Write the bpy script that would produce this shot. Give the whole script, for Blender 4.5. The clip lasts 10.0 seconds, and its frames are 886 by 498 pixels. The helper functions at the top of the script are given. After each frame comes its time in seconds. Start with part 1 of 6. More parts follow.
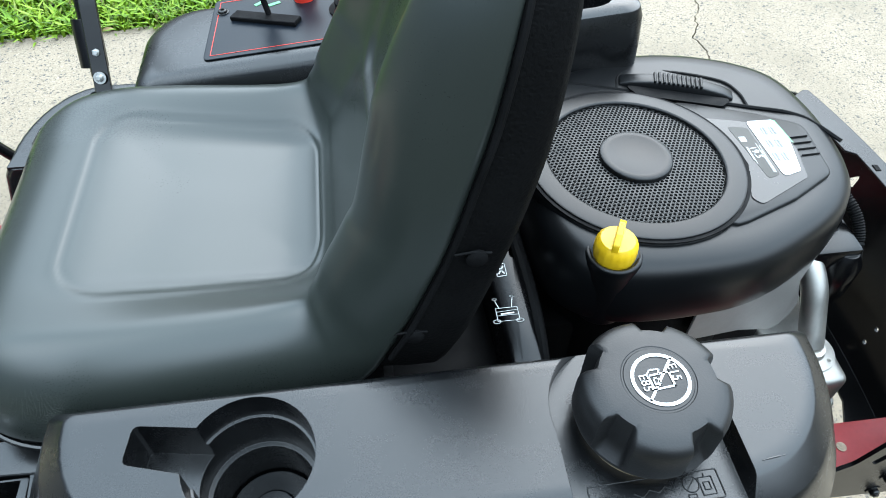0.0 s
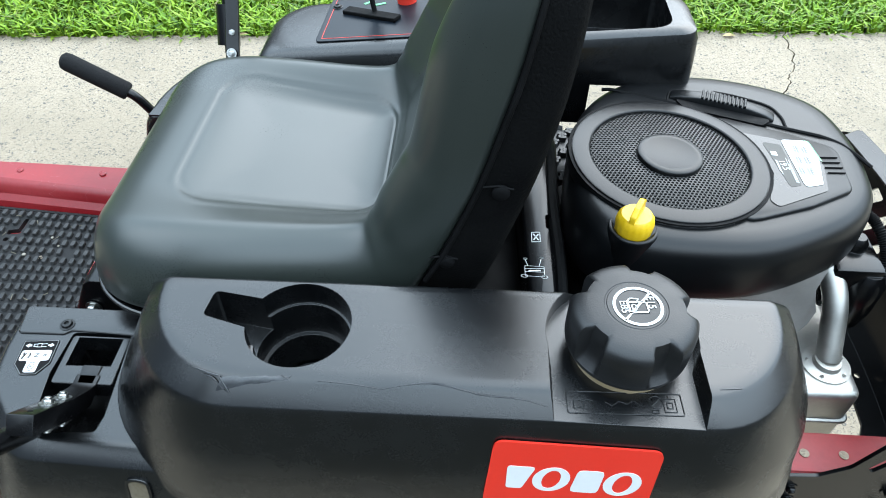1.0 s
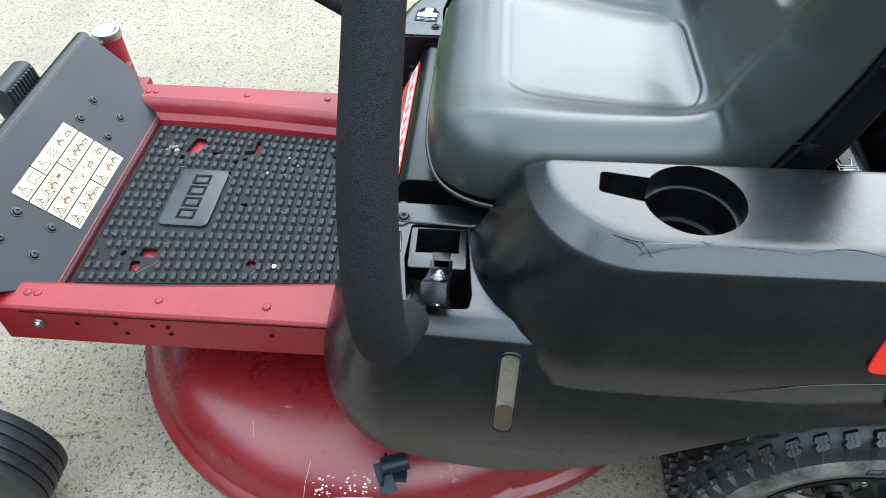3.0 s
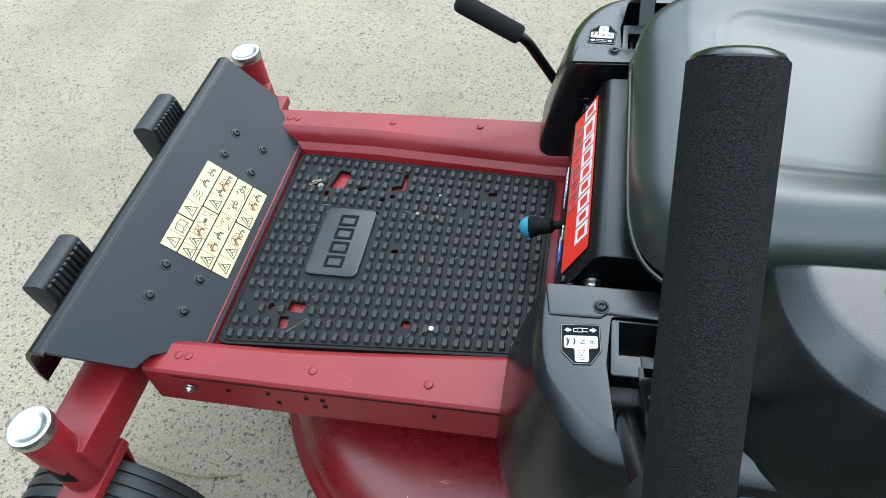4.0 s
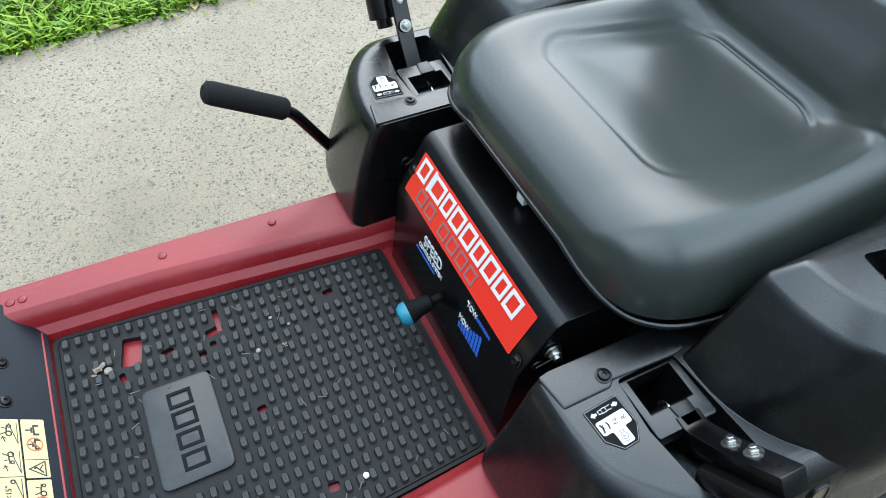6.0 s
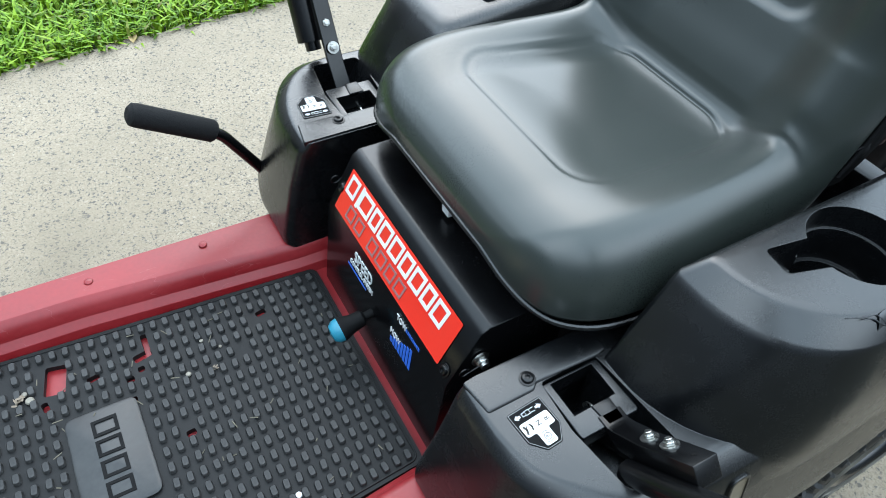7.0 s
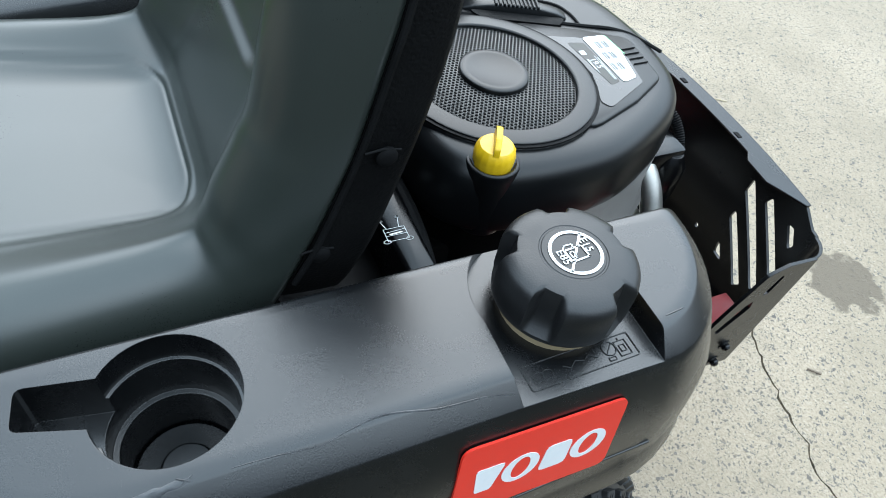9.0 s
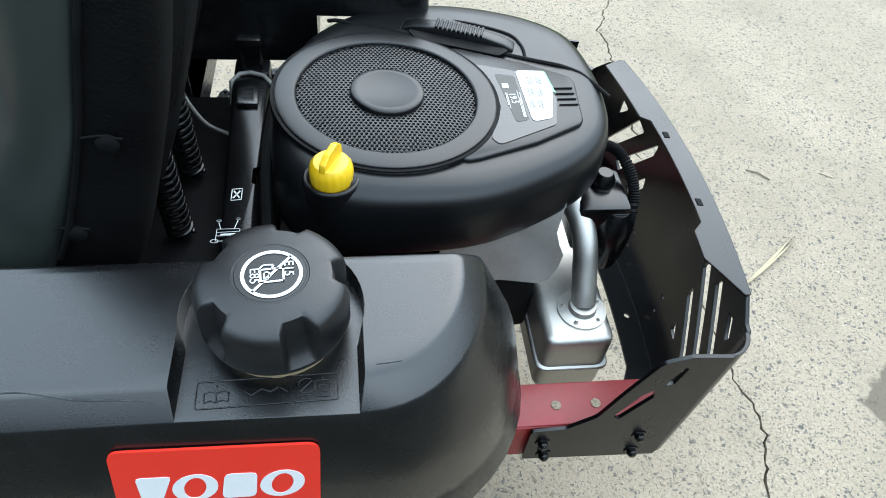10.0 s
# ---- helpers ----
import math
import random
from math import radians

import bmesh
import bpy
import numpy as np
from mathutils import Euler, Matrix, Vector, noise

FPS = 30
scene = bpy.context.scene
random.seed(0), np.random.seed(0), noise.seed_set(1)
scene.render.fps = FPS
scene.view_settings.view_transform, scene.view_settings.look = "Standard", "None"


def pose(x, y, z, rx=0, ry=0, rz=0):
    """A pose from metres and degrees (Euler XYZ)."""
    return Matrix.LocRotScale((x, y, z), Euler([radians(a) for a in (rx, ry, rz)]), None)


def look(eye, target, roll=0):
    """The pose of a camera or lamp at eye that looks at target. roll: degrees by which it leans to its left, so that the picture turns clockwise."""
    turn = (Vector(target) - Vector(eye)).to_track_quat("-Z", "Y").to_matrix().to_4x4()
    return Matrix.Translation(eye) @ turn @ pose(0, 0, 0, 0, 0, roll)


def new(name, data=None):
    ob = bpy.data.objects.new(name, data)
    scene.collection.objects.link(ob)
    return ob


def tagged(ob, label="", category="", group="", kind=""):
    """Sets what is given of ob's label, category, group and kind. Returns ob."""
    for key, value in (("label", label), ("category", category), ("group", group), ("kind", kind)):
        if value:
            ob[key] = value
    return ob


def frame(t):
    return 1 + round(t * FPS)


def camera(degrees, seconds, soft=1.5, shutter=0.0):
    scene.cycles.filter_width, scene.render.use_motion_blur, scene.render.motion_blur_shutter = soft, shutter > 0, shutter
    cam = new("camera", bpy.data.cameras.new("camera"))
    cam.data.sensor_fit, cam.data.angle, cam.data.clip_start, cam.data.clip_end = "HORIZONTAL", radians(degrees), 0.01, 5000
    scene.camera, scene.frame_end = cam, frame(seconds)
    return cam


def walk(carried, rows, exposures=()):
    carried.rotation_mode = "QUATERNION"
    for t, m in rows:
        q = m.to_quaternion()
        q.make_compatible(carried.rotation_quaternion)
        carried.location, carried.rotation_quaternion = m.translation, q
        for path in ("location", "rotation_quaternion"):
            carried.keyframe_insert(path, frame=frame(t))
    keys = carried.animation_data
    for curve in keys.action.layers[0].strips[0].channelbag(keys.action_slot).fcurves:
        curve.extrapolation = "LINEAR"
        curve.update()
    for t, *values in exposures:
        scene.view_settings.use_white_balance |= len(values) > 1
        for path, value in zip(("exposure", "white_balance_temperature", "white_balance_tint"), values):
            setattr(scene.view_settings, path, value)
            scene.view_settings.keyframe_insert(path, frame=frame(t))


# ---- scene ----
cam = camera(65.1, 10.0, 0.9)
PATH = [
    (0, (-0.077, -0.566, 1.218), (0.114, 0.738, -0.286), 1.1),
    (0.5, (-0.082, -0.641, 1.233), (0.04, 0.731, -0.217), 2.6),
    (1, (-0.032, -0.735, 1.239), (-0.091, 0.675, -0.178), 1.0),
    (1.5, (-0.036, -0.81, 1.236), (-0.212, 0.619, -0.152), -0.2),
    (2, (-0.167, -0.858, 1.201), (-0.323, 0.513, -0.247), 0.2),
    (2.2, (-0.238, -0.875, 1.179), (-0.384, 0.458, -0.305), -0.5),
    (3.3, (-0.437, -0.823, 1.193), (-0.544, 0.537, -0.269), -0.1),
    (3.5, (-0.458, -0.791, 1.192), (-0.672, 0.545, -0.281), -3.4),
    (4, (-0.532, -0.678, 1.193), (-0.918, 0.567, -0.324), -8.7),
    (4.5, (-0.574, -0.598, 1.185), (-0.889, 0.69, -0.313), -6.7),
    (5, (-0.665, -0.523, 1.173), (-0.606, 0.758, -0.362), -2.6),
    (5.5, (-0.785, -0.47, 1.172), (-0.345, 0.708, -0.384), -0.1),
    (5.7, (-0.82, -0.461, 1.176), (-0.258, 0.659, -0.382), 2.6),
    (6.8, (-0.82, -0.482, 1.182), (-0.137, 0.681, -0.294), 3.9),
    (7, (-0.797, -0.5, 1.171), (-0.049, 0.631, -0.3), 5.4),
    (7.5, (-0.651, -0.592, 1.171), (0.074, 0.509, -0.333), 6.6),
    (8, (-0.481, -0.67, 1.193), (0.092, 0.575, -0.264), 2.6),
    (8.5, (-0.337, -0.651, 1.176), (0.369, 0.525, -0.28), 7.6),
    (9, (-0.166, -0.584, 1.159), (0.55, 0.534, -0.337), 12.5),
    (9.5, (-0.027, -0.59, 1.153), (0.502, 0.64, -0.332), 7.7),
    (10, (0.189, -0.656, 1.168), (0.449, 0.649, -0.324), 7.0),
]
EXPOSURES = [(0, 1.02), (1.0, 0.97), (1.5, 1.04), (2, 1.13), (3.5, 1.0), (4.0, 0.66), (4.5, 0.75), (5.0, 0.52), (5.5, 0.6), (7, 0.78), (8, 1.16), (8.5, 1.12), (9, 0.78), (9.5, 0.72), (10, 0.78)]
walk(cam, [(t, look(eye, target, roll)) for t, eye, target, roll in PATH], EXPOSURES)

# ---- sky, sun and exposure ----
world = bpy.data.worlds.new("overcast")
scene.world = world
world.use_nodes = True
wn = world.node_tree
sky = wn.nodes.new("ShaderNodeTexSky")
sky.sky_type = "NISHITA"
sky.sun_disc = False
sky.sun_elevation, sky.sun_rotation = radians(45), radians(30)
sky.air_density, sky.dust_density, sky.ozone_density = 1.0, 4.0, 1.0
# a cloud layer, far brighter overhead; low down dimmed to imitate unseen trees and houses
where = wn.nodes.new("ShaderNodeTexCoord")
lean = wn.nodes.new("ShaderNodeVectorMath")
lean.operation = "DOT_PRODUCT"
lean.inputs[1].default_value = (0.14, 0.09, 0.986)
rise = wn.nodes.new("ShaderNodeMapRange")
rise.interpolation_type = "SMOOTHSTEP"
rise.inputs["From Min"].default_value, rise.inputs["From Max"].default_value, rise.inputs["To Min"].default_value = 0.18, 0.64, 0.03
cloud = wn.nodes.new("ShaderNodeTexNoise")
cloud.inputs["Scale"].default_value, cloud.inputs["Detail"].default_value = 1.6, 5
tone = wn.nodes.new("ShaderNodeValToRGB")
tone.color_ramp.elements[0].position, tone.color_ramp.elements[0].color = 0.36, (6.2, 8.2, 9.9, 1)
tone.color_ramp.elements[1].position, tone.color_ramp.elements[1].color = 0.64, (10.9, 13.1, 14.9, 1)
layer = wn.nodes.new("ShaderNodeVectorMath")
layer.operation = "SCALE"
cover = wn.nodes.new("ShaderNodeMix")
cover.data_type = "RGBA"
cover.inputs["Factor"].default_value = 0.85
for a, b in ((where.outputs["Generated"], lean.inputs[0]), (lean.outputs["Value"], rise.inputs["Value"]), (cloud.outputs["Fac"], tone.inputs[0]), (tone.outputs[0], layer.inputs[0]), (rise.outputs["Result"], layer.inputs["Scale"]),
             (sky.outputs[0], cover.inputs[6]), (layer.outputs[0], cover.inputs[7]), (cover.outputs[2], wn.nodes["Background"].inputs[0])):
    wn.links.new(a, b)
wn.nodes["Background"].inputs[1].default_value = 0.252
sun = new("sun", bpy.data.lights.new("sun", "SUN"))
sun.data.energy, sun.data.angle, sun.data.color = 0.8, radians(56), (0.92, 0.98, 1.03)
sun.matrix_world = look((1.35, 2.35, 2.75), (0, 0, 0))


# ---- materials ----
def material(name, colour, second=None, rough=0.5, metal=0.0, spread=6.0, grain=250.0, relief=0.05, depth=0.001, round_edge=0.0, wear=0.35, spec=0.5, scratch=None):
    """A surface with stains at one scale, grain at another, uneven gloss and fine relief."""
    m = bpy.data.materials.new(name)
    m.use_nodes = True
    nt = m.node_tree
    n, l = nt.nodes, nt.links
    b = n["Principled BSDF"]
    tc = n.new("ShaderNodeTexCoord")
    big, fine = n.new("ShaderNodeTexNoise"), n.new("ShaderNodeTexNoise")
    big.inputs["Scale"].default_value, big.inputs["Detail"].default_value = spread, 6
    fine.inputs["Scale"].default_value, fine.inputs["Detail"].default_value = grain, 4
    l.new(tc.outputs["Object"], big.inputs["Vector"])
    l.new(tc.outputs["Object"], fine.inputs["Vector"])
    add = n.new("ShaderNodeMath")
    add.operation = "MULTIPLY_ADD"
    add.inputs[1].default_value = 0.45
    l.new(fine.outputs["Fac"], add.inputs[0])
    l.new(big.outputs["Fac"], add.inputs[2])
    ramp = n.new("ShaderNodeMapRange")
    ramp.inputs["From Min"].default_value, ramp.inputs["From Max"].default_value = 0.5, 0.95
    l.new(add.outputs[0], ramp.inputs["Value"])
    mix = n.new("ShaderNodeMix")
    mix.data_type = "RGBA"
    mix.inputs[6].default_value = (*colour, 1)
    mix.inputs[7].default_value = (*(second or [c * 1.35 for c in colour]), 1)
    l.new(ramp.outputs["Result"], mix.inputs["Factor"])
    tint = mix.outputs[2]
    if scratch:
        # fine curved scratches, gathered in patches
        squash = n.new("ShaderNodeMapping")
        squash.inputs["Scale"].default_value, squash.inputs["Rotation"].default_value = (1.0, 3.5, 2.0), (0.3, 0.2, 0.5)
        lines, patch = n.new("ShaderNodeTexNoise"), n.new("ShaderNodeTexNoise")
        lines.inputs["Scale"].default_value, lines.inputs["Detail"].default_value = 13, 2
        patch.inputs["Scale"].default_value, patch.inputs["Detail"].default_value = 17, 4
        l.new(tc.outputs["Object"], squash.inputs["Vector"])
        l.new(squash.outputs[0], lines.inputs["Vector"])
        l.new(tc.outputs["Object"], patch.inputs["Vector"])
        near, some, both, worn = n.new("ShaderNodeMath"), n.new("ShaderNodeMapRange"), n.new("ShaderNodeMath"), n.new("ShaderNodeMix")
        near.operation, both.operation, worn.data_type = "COMPARE", "MULTIPLY", "RGBA"
        near.inputs[1].default_value, near.inputs[2].default_value = 0.5, 0.0035
        l.new(lines.outputs["Fac"], near.inputs[0])
        some.inputs["From Min"].default_value, some.inputs["From Max"].default_value, some.inputs["To Max"].default_value = 0.56, 0.66, scratch[1]
        l.new(patch.outputs["Fac"], some.inputs["Value"])
        l.new(near.outputs[0], both.inputs[0])
        l.new(some.outputs["Result"], both.inputs[1])
        l.new(both.outputs[0], worn.inputs["Factor"])
        l.new(tint, worn.inputs[6])
        worn.inputs[7].default_value = (*scratch[0], 1)
        tint = worn.outputs[2]
    l.new(tint, b.inputs["Base Color"])
    gloss = n.new("ShaderNodeMapRange")
    gloss.inputs["To Min"].default_value, gloss.inputs["To Max"].default_value = rough * (1 - wear * 0.5), min(1.0, rough * (1 + wear * 0.5))
    l.new(ramp.outputs["Result"], gloss.inputs["Value"])
    l.new(gloss.outputs["Result"], b.inputs["Roughness"])
    b.inputs["Metallic"].default_value = metal
    b.inputs["Specular IOR Level"].default_value = spec
    bump = n.new("ShaderNodeBump")
    bump.inputs["Strength"].default_value, bump.inputs["Distance"].default_value = relief, depth
    l.new(fine.outputs["Fac"], bump.inputs["Height"])
    if round_edge:
        bev = n.new("ShaderNodeBevel")
        bev.samples = 4
        bev.inputs["Radius"].default_value = round_edge
        l.new(bev.outputs[0], bump.inputs["Normal"])
    l.new(bump.outputs[0], b.inputs["Normal"])
    return m


BLACK = material("black_plastic", scratch=((0.03, 0.031, 0.034), 0.2), colour=(0.0012, 0.0014, 0.0017), second=(0.0038, 0.0041, 0.0047), rough=0.27, spec=0.66, spread=22, grain=760, relief=0.16, depth=0.0006, wear=0.15, round_edge=0.001)
ENGINE_BLACK = material("satin_black_shroud", (0.0018, 0.002, 0.0024), (0.0032, 0.0036, 0.0042), rough=0.33, wear=0.15, spec=0.36, spread=9, grain=1200, relief=0.1, depth=0.0005, round_edge=0.003)
STEEL_BLACK = material("black_painted_steel", (0.0012, 0.0012, 0.0014), (0.003, 0.003, 0.0034), rough=0.24, spec=0.36, spread=12, grain=400, relief=0.04, round_edge=0.0012)
MATT_BLACK = material("matt_black", (0.0016, 0.0016, 0.0018), (0.004, 0.004, 0.0043), rough=0.7, spec=0.14, spread=30, grain=500, relief=0.2)
PLATE_GREY = material("dark_grey_steel", (0.0045, 0.0072, 0.0113), (0.0065, 0.01, 0.0148), rough=0.36, spec=0.24, spread=8, grain=500, relief=0.05, round_edge=0.002)
VINYL = material("grey_vinyl", (0.0170, 0.0212, 0.0186), (0.0215, 0.0265, 0.0235), spec=0.64, rough=0.29, spread=5, grain=700, relief=0.04, depth=0.0006, wear=0.2)
BACK_SHELL = material("textured_black_shell", (0.0012, 0.0012, 0.0014), (0.003, 0.003, 0.003), rough=0.75, spread=20, grain=330, relief=0.6, depth=0.002, spec=0.1)
RED = material("faded_red_paint", (0.160, 0.0040, 0.0066), (0.218, 0.0135, 0.0165), scratch=((0.4, 0.2, 0.2), 0.22), spec=0.45, rough=0.42, spread=7, grain=160, relief=0.05, round_edge=0.002)
DECK_RED = material("deck_red_paint", scratch=((0.4, 0.25, 0.25), 0.35), colour=(0.112, 0.0025, 0.0046), second=(0.165, 0.0092, 0.0115), rough=0.3, spread=6, grain=120, relief=0.04)
DECAL_RED = material("decal_red", (0.62, 0.022, 0.011), (0.66, 0.028, 0.014), rough=0.35, relief=0.0)
WHITE = material("decal_white", (0.58, 0.58, 0.58), (0.63, 0.63, 0.63), rough=0.4, relief=0.0)
GREY_PRINT = material("decal_grey", (0.22, 0.1, 0.1), (0.26, 0.12, 0.12), rough=0.4, relief=0.0)
BLUE_PRINT = material("decal_blue", (0.02, 0.1, 0.5), (0.03, 0.13, 0.55), rough=0.4, relief=0.0)
GREEN_PRINT = material("decal_green", (0.1, 0.4, 0.16), (0.12, 0.45, 0.2), rough=0.4, relief=0.0)
CREAM = material("cream_label", (0.46, 0.375, 0.19), (0.52, 0.43, 0.235), rough=0.45, spread=40, relief=0.0)
INK = material("label_ink", (0.02, 0.018, 0.015), (0.03, 0.03, 0.025), rough=0.5, relief=0.0)
INK_RED = material("label_red_ink", (0.55, 0.12, 0.05), (0.6, 0.15, 0.07), rough=0.5, relief=0.0)
YELLOW = material("yellow_plastic", (0.62, 0.37, 0.006), (0.72, 0.46, 0.015), rough=0.35, spread=60, grain=300, relief=0.08, round_edge=0.001)
TANK_RAW = material("translucent_tank_plastic", (0.27, 0.2, 0.11), (0.36, 0.28, 0.17), rough=0.45, spread=20, relief=0.05)
RUBBER = material("tyre_rubber", (0.0035, 0.0037, 0.004), (0.015, 0.0152, 0.0155), rough=0.5, spread=18, grain=260, relief=0.25, depth=0.001)
MAT_RUBBER = material("worn_mat_rubber", (0.0022, 0.0022, 0.0024), (0.0105, 0.0103, 0.0105), spec=0.2, rough=0.53, spread=22, grain=200, relief=0.25, depth=0.001)
FOAM = material("foam_grip", (0.001, 0.001, 0.0011), (0.023, 0.023, 0.0235), rough=0.75, spread=1000, grain=1500, relief=0.6, depth=0.002, spec=0.12)
CHROME = material("zinc_plated_steel", (0.36, 0.36, 0.34), (0.5, 0.5, 0.48), rough=0.3, metal=1.0, spread=50, grain=300, relief=0.1)
ALLOY = material("bare_aluminised_steel", (0.38, 0.37, 0.345), (0.5, 0.485, 0.455), rough=0.46, metal=1.0, spread=16, grain=150, relief=0.1)
GLOSS_BLACK = material("gloss_black_plug", (0.002, 0.002, 0.0022), (0.004, 0.004, 0.0044), rough=0.08, relief=0.0)
BEAD = material("smooth_bead_rubber", (0.014, 0.0145, 0.015), (0.04, 0.04, 0.039), rough=0.5, spread=24, grain=140, relief=0.1)
PLAQUE = material("smeared_plaque_rubber", (0.0055, 0.0056, 0.006), (0.022, 0.022, 0.022), rough=0.45, spread=30, grain=120, relief=0.1)
DUSTY = material("dusty_sidewall_rubber", (0.006, 0.006, 0.006), (0.2, 0.188, 0.16), rough=0.68, spread=20, grain=180, relief=0.2)
GAUGE = material("aged_gauge_plastic", (0.09, 0.07, 0.04), (0.2, 0.17, 0.13), rough=0.35, spread=25, relief=0.02)
FUEL = material("dark_amber_fuel", (0.045, 0.028, 0.014), (0.07, 0.045, 0.022), rough=0.35, spread=25, relief=0.0)
LABEL_FILM = material("glossy_label_film", (0.006, 0.0065, 0.007), (0.02, 0.021, 0.022), rough=0.24, spec=0.5, spread=30, relief=0.0)
SHIELD = material("dull_shield_steel", (0.22, 0.21, 0.20), (0.3, 0.29, 0.275), rough=0.5, metal=0.5, spread=16, grain=150, relief=0.1)
RIM_BLACK = material("gloss_black_rim", (0.003, 0.003, 0.0033), (0.006, 0.006, 0.0062), rough=0.12, spread=14, grain=300, relief=0.03)
PALE_PRINT = material("faded_grey_print", (0.5, 0.52, 0.52), (0.6, 0.62, 0.62), rough=0.5, relief=0.0)
TEAL = material("teal_knob_cap", (0.01, 0.15, 0.22), (0.015, 0.19, 0.27), rough=0.35, relief=0.05)
KNOB_RED = material("red_knob", (0.7, 0.03, 0.015), (0.75, 0.05, 0.03), rough=0.35, relief=0.05)


# ---- mesh helpers ----
def lerp(a, b, t):
    return a + (b - a) * t


def smooth(a, b, x):
    t = min(1.0, max(0.0, (x - a) / (b - a)))
    return t * t * (3 - 2 * t)


def loft(loops, caps=True, closed=True):
    """A skin over loops of equally many points."""
    bm = bmesh.new()
    rings = [[bm.verts.new(p) for p in loop] for loop in loops]
    n = len(rings[0])
    for a, b in zip(rings, rings[1:]):
        for i in range(n if closed else n - 1):
            j = (i + 1) % n
            bm.faces.new((a[i], a[j], b[j], b[i]))
    if caps:
        bm.faces.new(rings[0][::-1])
        bm.faces.new(rings[-1])
    bmesh.ops.recalc_face_normals(bm, faces=bm.faces)
    if caps and bm.calc_volume(signed=True) < 0:
        bmesh.ops.reverse_faces(bm, faces=bm.faces)
    return bm


def rounded(poly, r, n=4):
    """A polygon (2D) with its corners rounded; r: one radius or one a corner."""
    out = []
    k = len(poly)
    for i in range(k):
        p, a, b = Vector(poly[i]), Vector(poly[i - 1]), Vector(poly[(i + 1) % k])
        ri = r[i] if isinstance(r, (list, tuple)) else r
        u, v = (a - p), (b - p)
        if ri <= 0:
            out.append(tuple(p))
            continue
        half = u.angle(v) / 2
        d = min(ri / max(math.tan(half), 0.05), u.length * 0.48, v.length * 0.48)
        s, e = p + u.normalized() * d, p + v.normalized() * d
        for j in range(n + 1):
            t = j / n
            out.append(tuple((1 - t) ** 2 * s + 2 * t * (1 - t) * p + t * t * e))
    return out


def rect(x0, x1, y0, y1):
    return [(x0, y0), (x1, y0), (x1, y1), (x0, y1)]


def place2(plane, u, v, w):
    return {"xy": (u, v, w), "xz": (u, w, v), "yz": (w, u, v)}[plane]


def prism(poly, plane, a, b):
    return loft([[place2(plane, u, v, w) for u, v in poly] for w in (a, b)])


def bevelled(bm, offset, segments=2, angle=30):
    edges = [e for e in bm.edges if len(e.link_faces) == 2 and e.calc_face_angle(0) > radians(angle)]
    bmesh.ops.bevel(bm, geom=edges, offset=offset, segments=segments, affect="EDGES", profile=0.6, clamp_overlap=True)
    return bm


def box(x0, x1, y0, y1, z0, z1, bevel=0.0, segments=2):
    bm = prism(rect(x0, x1, y0, y1), "xy", z0, z1)
    return bevelled(bm, bevel, segments) if bevel else bm


def moved(bm, m):
    bmesh.ops.transform(bm, matrix=m, verts=bm.verts)
    return bm


def joined(*bms):
    out = bmesh.new()
    for bm in bms:
        me = bpy.data.meshes.new("join")
        bm.to_mesh(me)
        bm.free()
        out.from_mesh(me)
        bpy.data.meshes.remove(me)
    return out


def revolve(profile, n=32, m=None):
    """A turned body about z from (radius, height) pairs."""
    bm = loft([[(r * math.cos(2 * math.pi * i / n), r * math.sin(2 * math.pi * i / n), z) for i in range(n)] for r, z in profile])
    return moved(bm, m) if m else bm


def open_ring(bm):
    """A turned ring without the discs that close its two ends."""
    bmesh.ops.delete(bm, geom=[f for f in bm.faces if len(f.verts) > 8], context="FACES_ONLY")
    return bm


def fillet(points, r, n=6):
    """A 3D polyline with rounded bends."""
    p = [Vector(q) for q in points]
    out = [p[0]]
    for a, c, b in zip(p, p[1:], p[2:]):
        u, v = a - c, b - c
        d = min(r, u.length * 0.49, v.length * 0.49)
        s, e = c + u.normalized() * d, c + v.normalized() * d
        for j in range(n + 1):
            t = j / n
            out.append((1 - t) ** 2 * s + 2 * t * (1 - t) * c + t * t * e)
    return out + [p[-1]]


def tube(points, r, n=14, caps=True):
    """A round bar along points; r: one radius or one a point."""
    p = [Vector(q) for q in points]
    loops, side = [], None
    for i, c in enumerate(p):
        d = (p[min(i + 1, len(p) - 1)] - p[max(i - 1, 0)]).normalized()
        side = (d.orthogonal() if side is None else side - d * side.dot(d)).normalized()
        up = d.cross(side)
        ri = r[i] if isinstance(r, (list, tuple)) else r
        loops.append([c + side * (ri * math.cos(2 * math.pi * k / n)) + up * (ri * math.sin(2 * math.pi * k / n)) for k in range(n)])
    return loft(loops, caps)


def curve_through(points, steps):
    """Catmull-Rom through tuples of any length."""
    p = [np.array(q, float) for q in points]
    p = [2 * p[0] - p[1], *p, 2 * p[-1] - p[-2]]
    out = []
    for i in range(1, len(p) - 2):
        for j in range(steps):
            t = j / steps
            a, b, c, d = p[i - 1], p[i], p[i + 1], p[i + 2]
            out.append(0.5 * (2 * b + (c - a) * t + (2 * a - 5 * b + 4 * c - d) * t * t + (3 * b - a - 3 * c + d) * t ** 3))
    return out + [p[-2]]


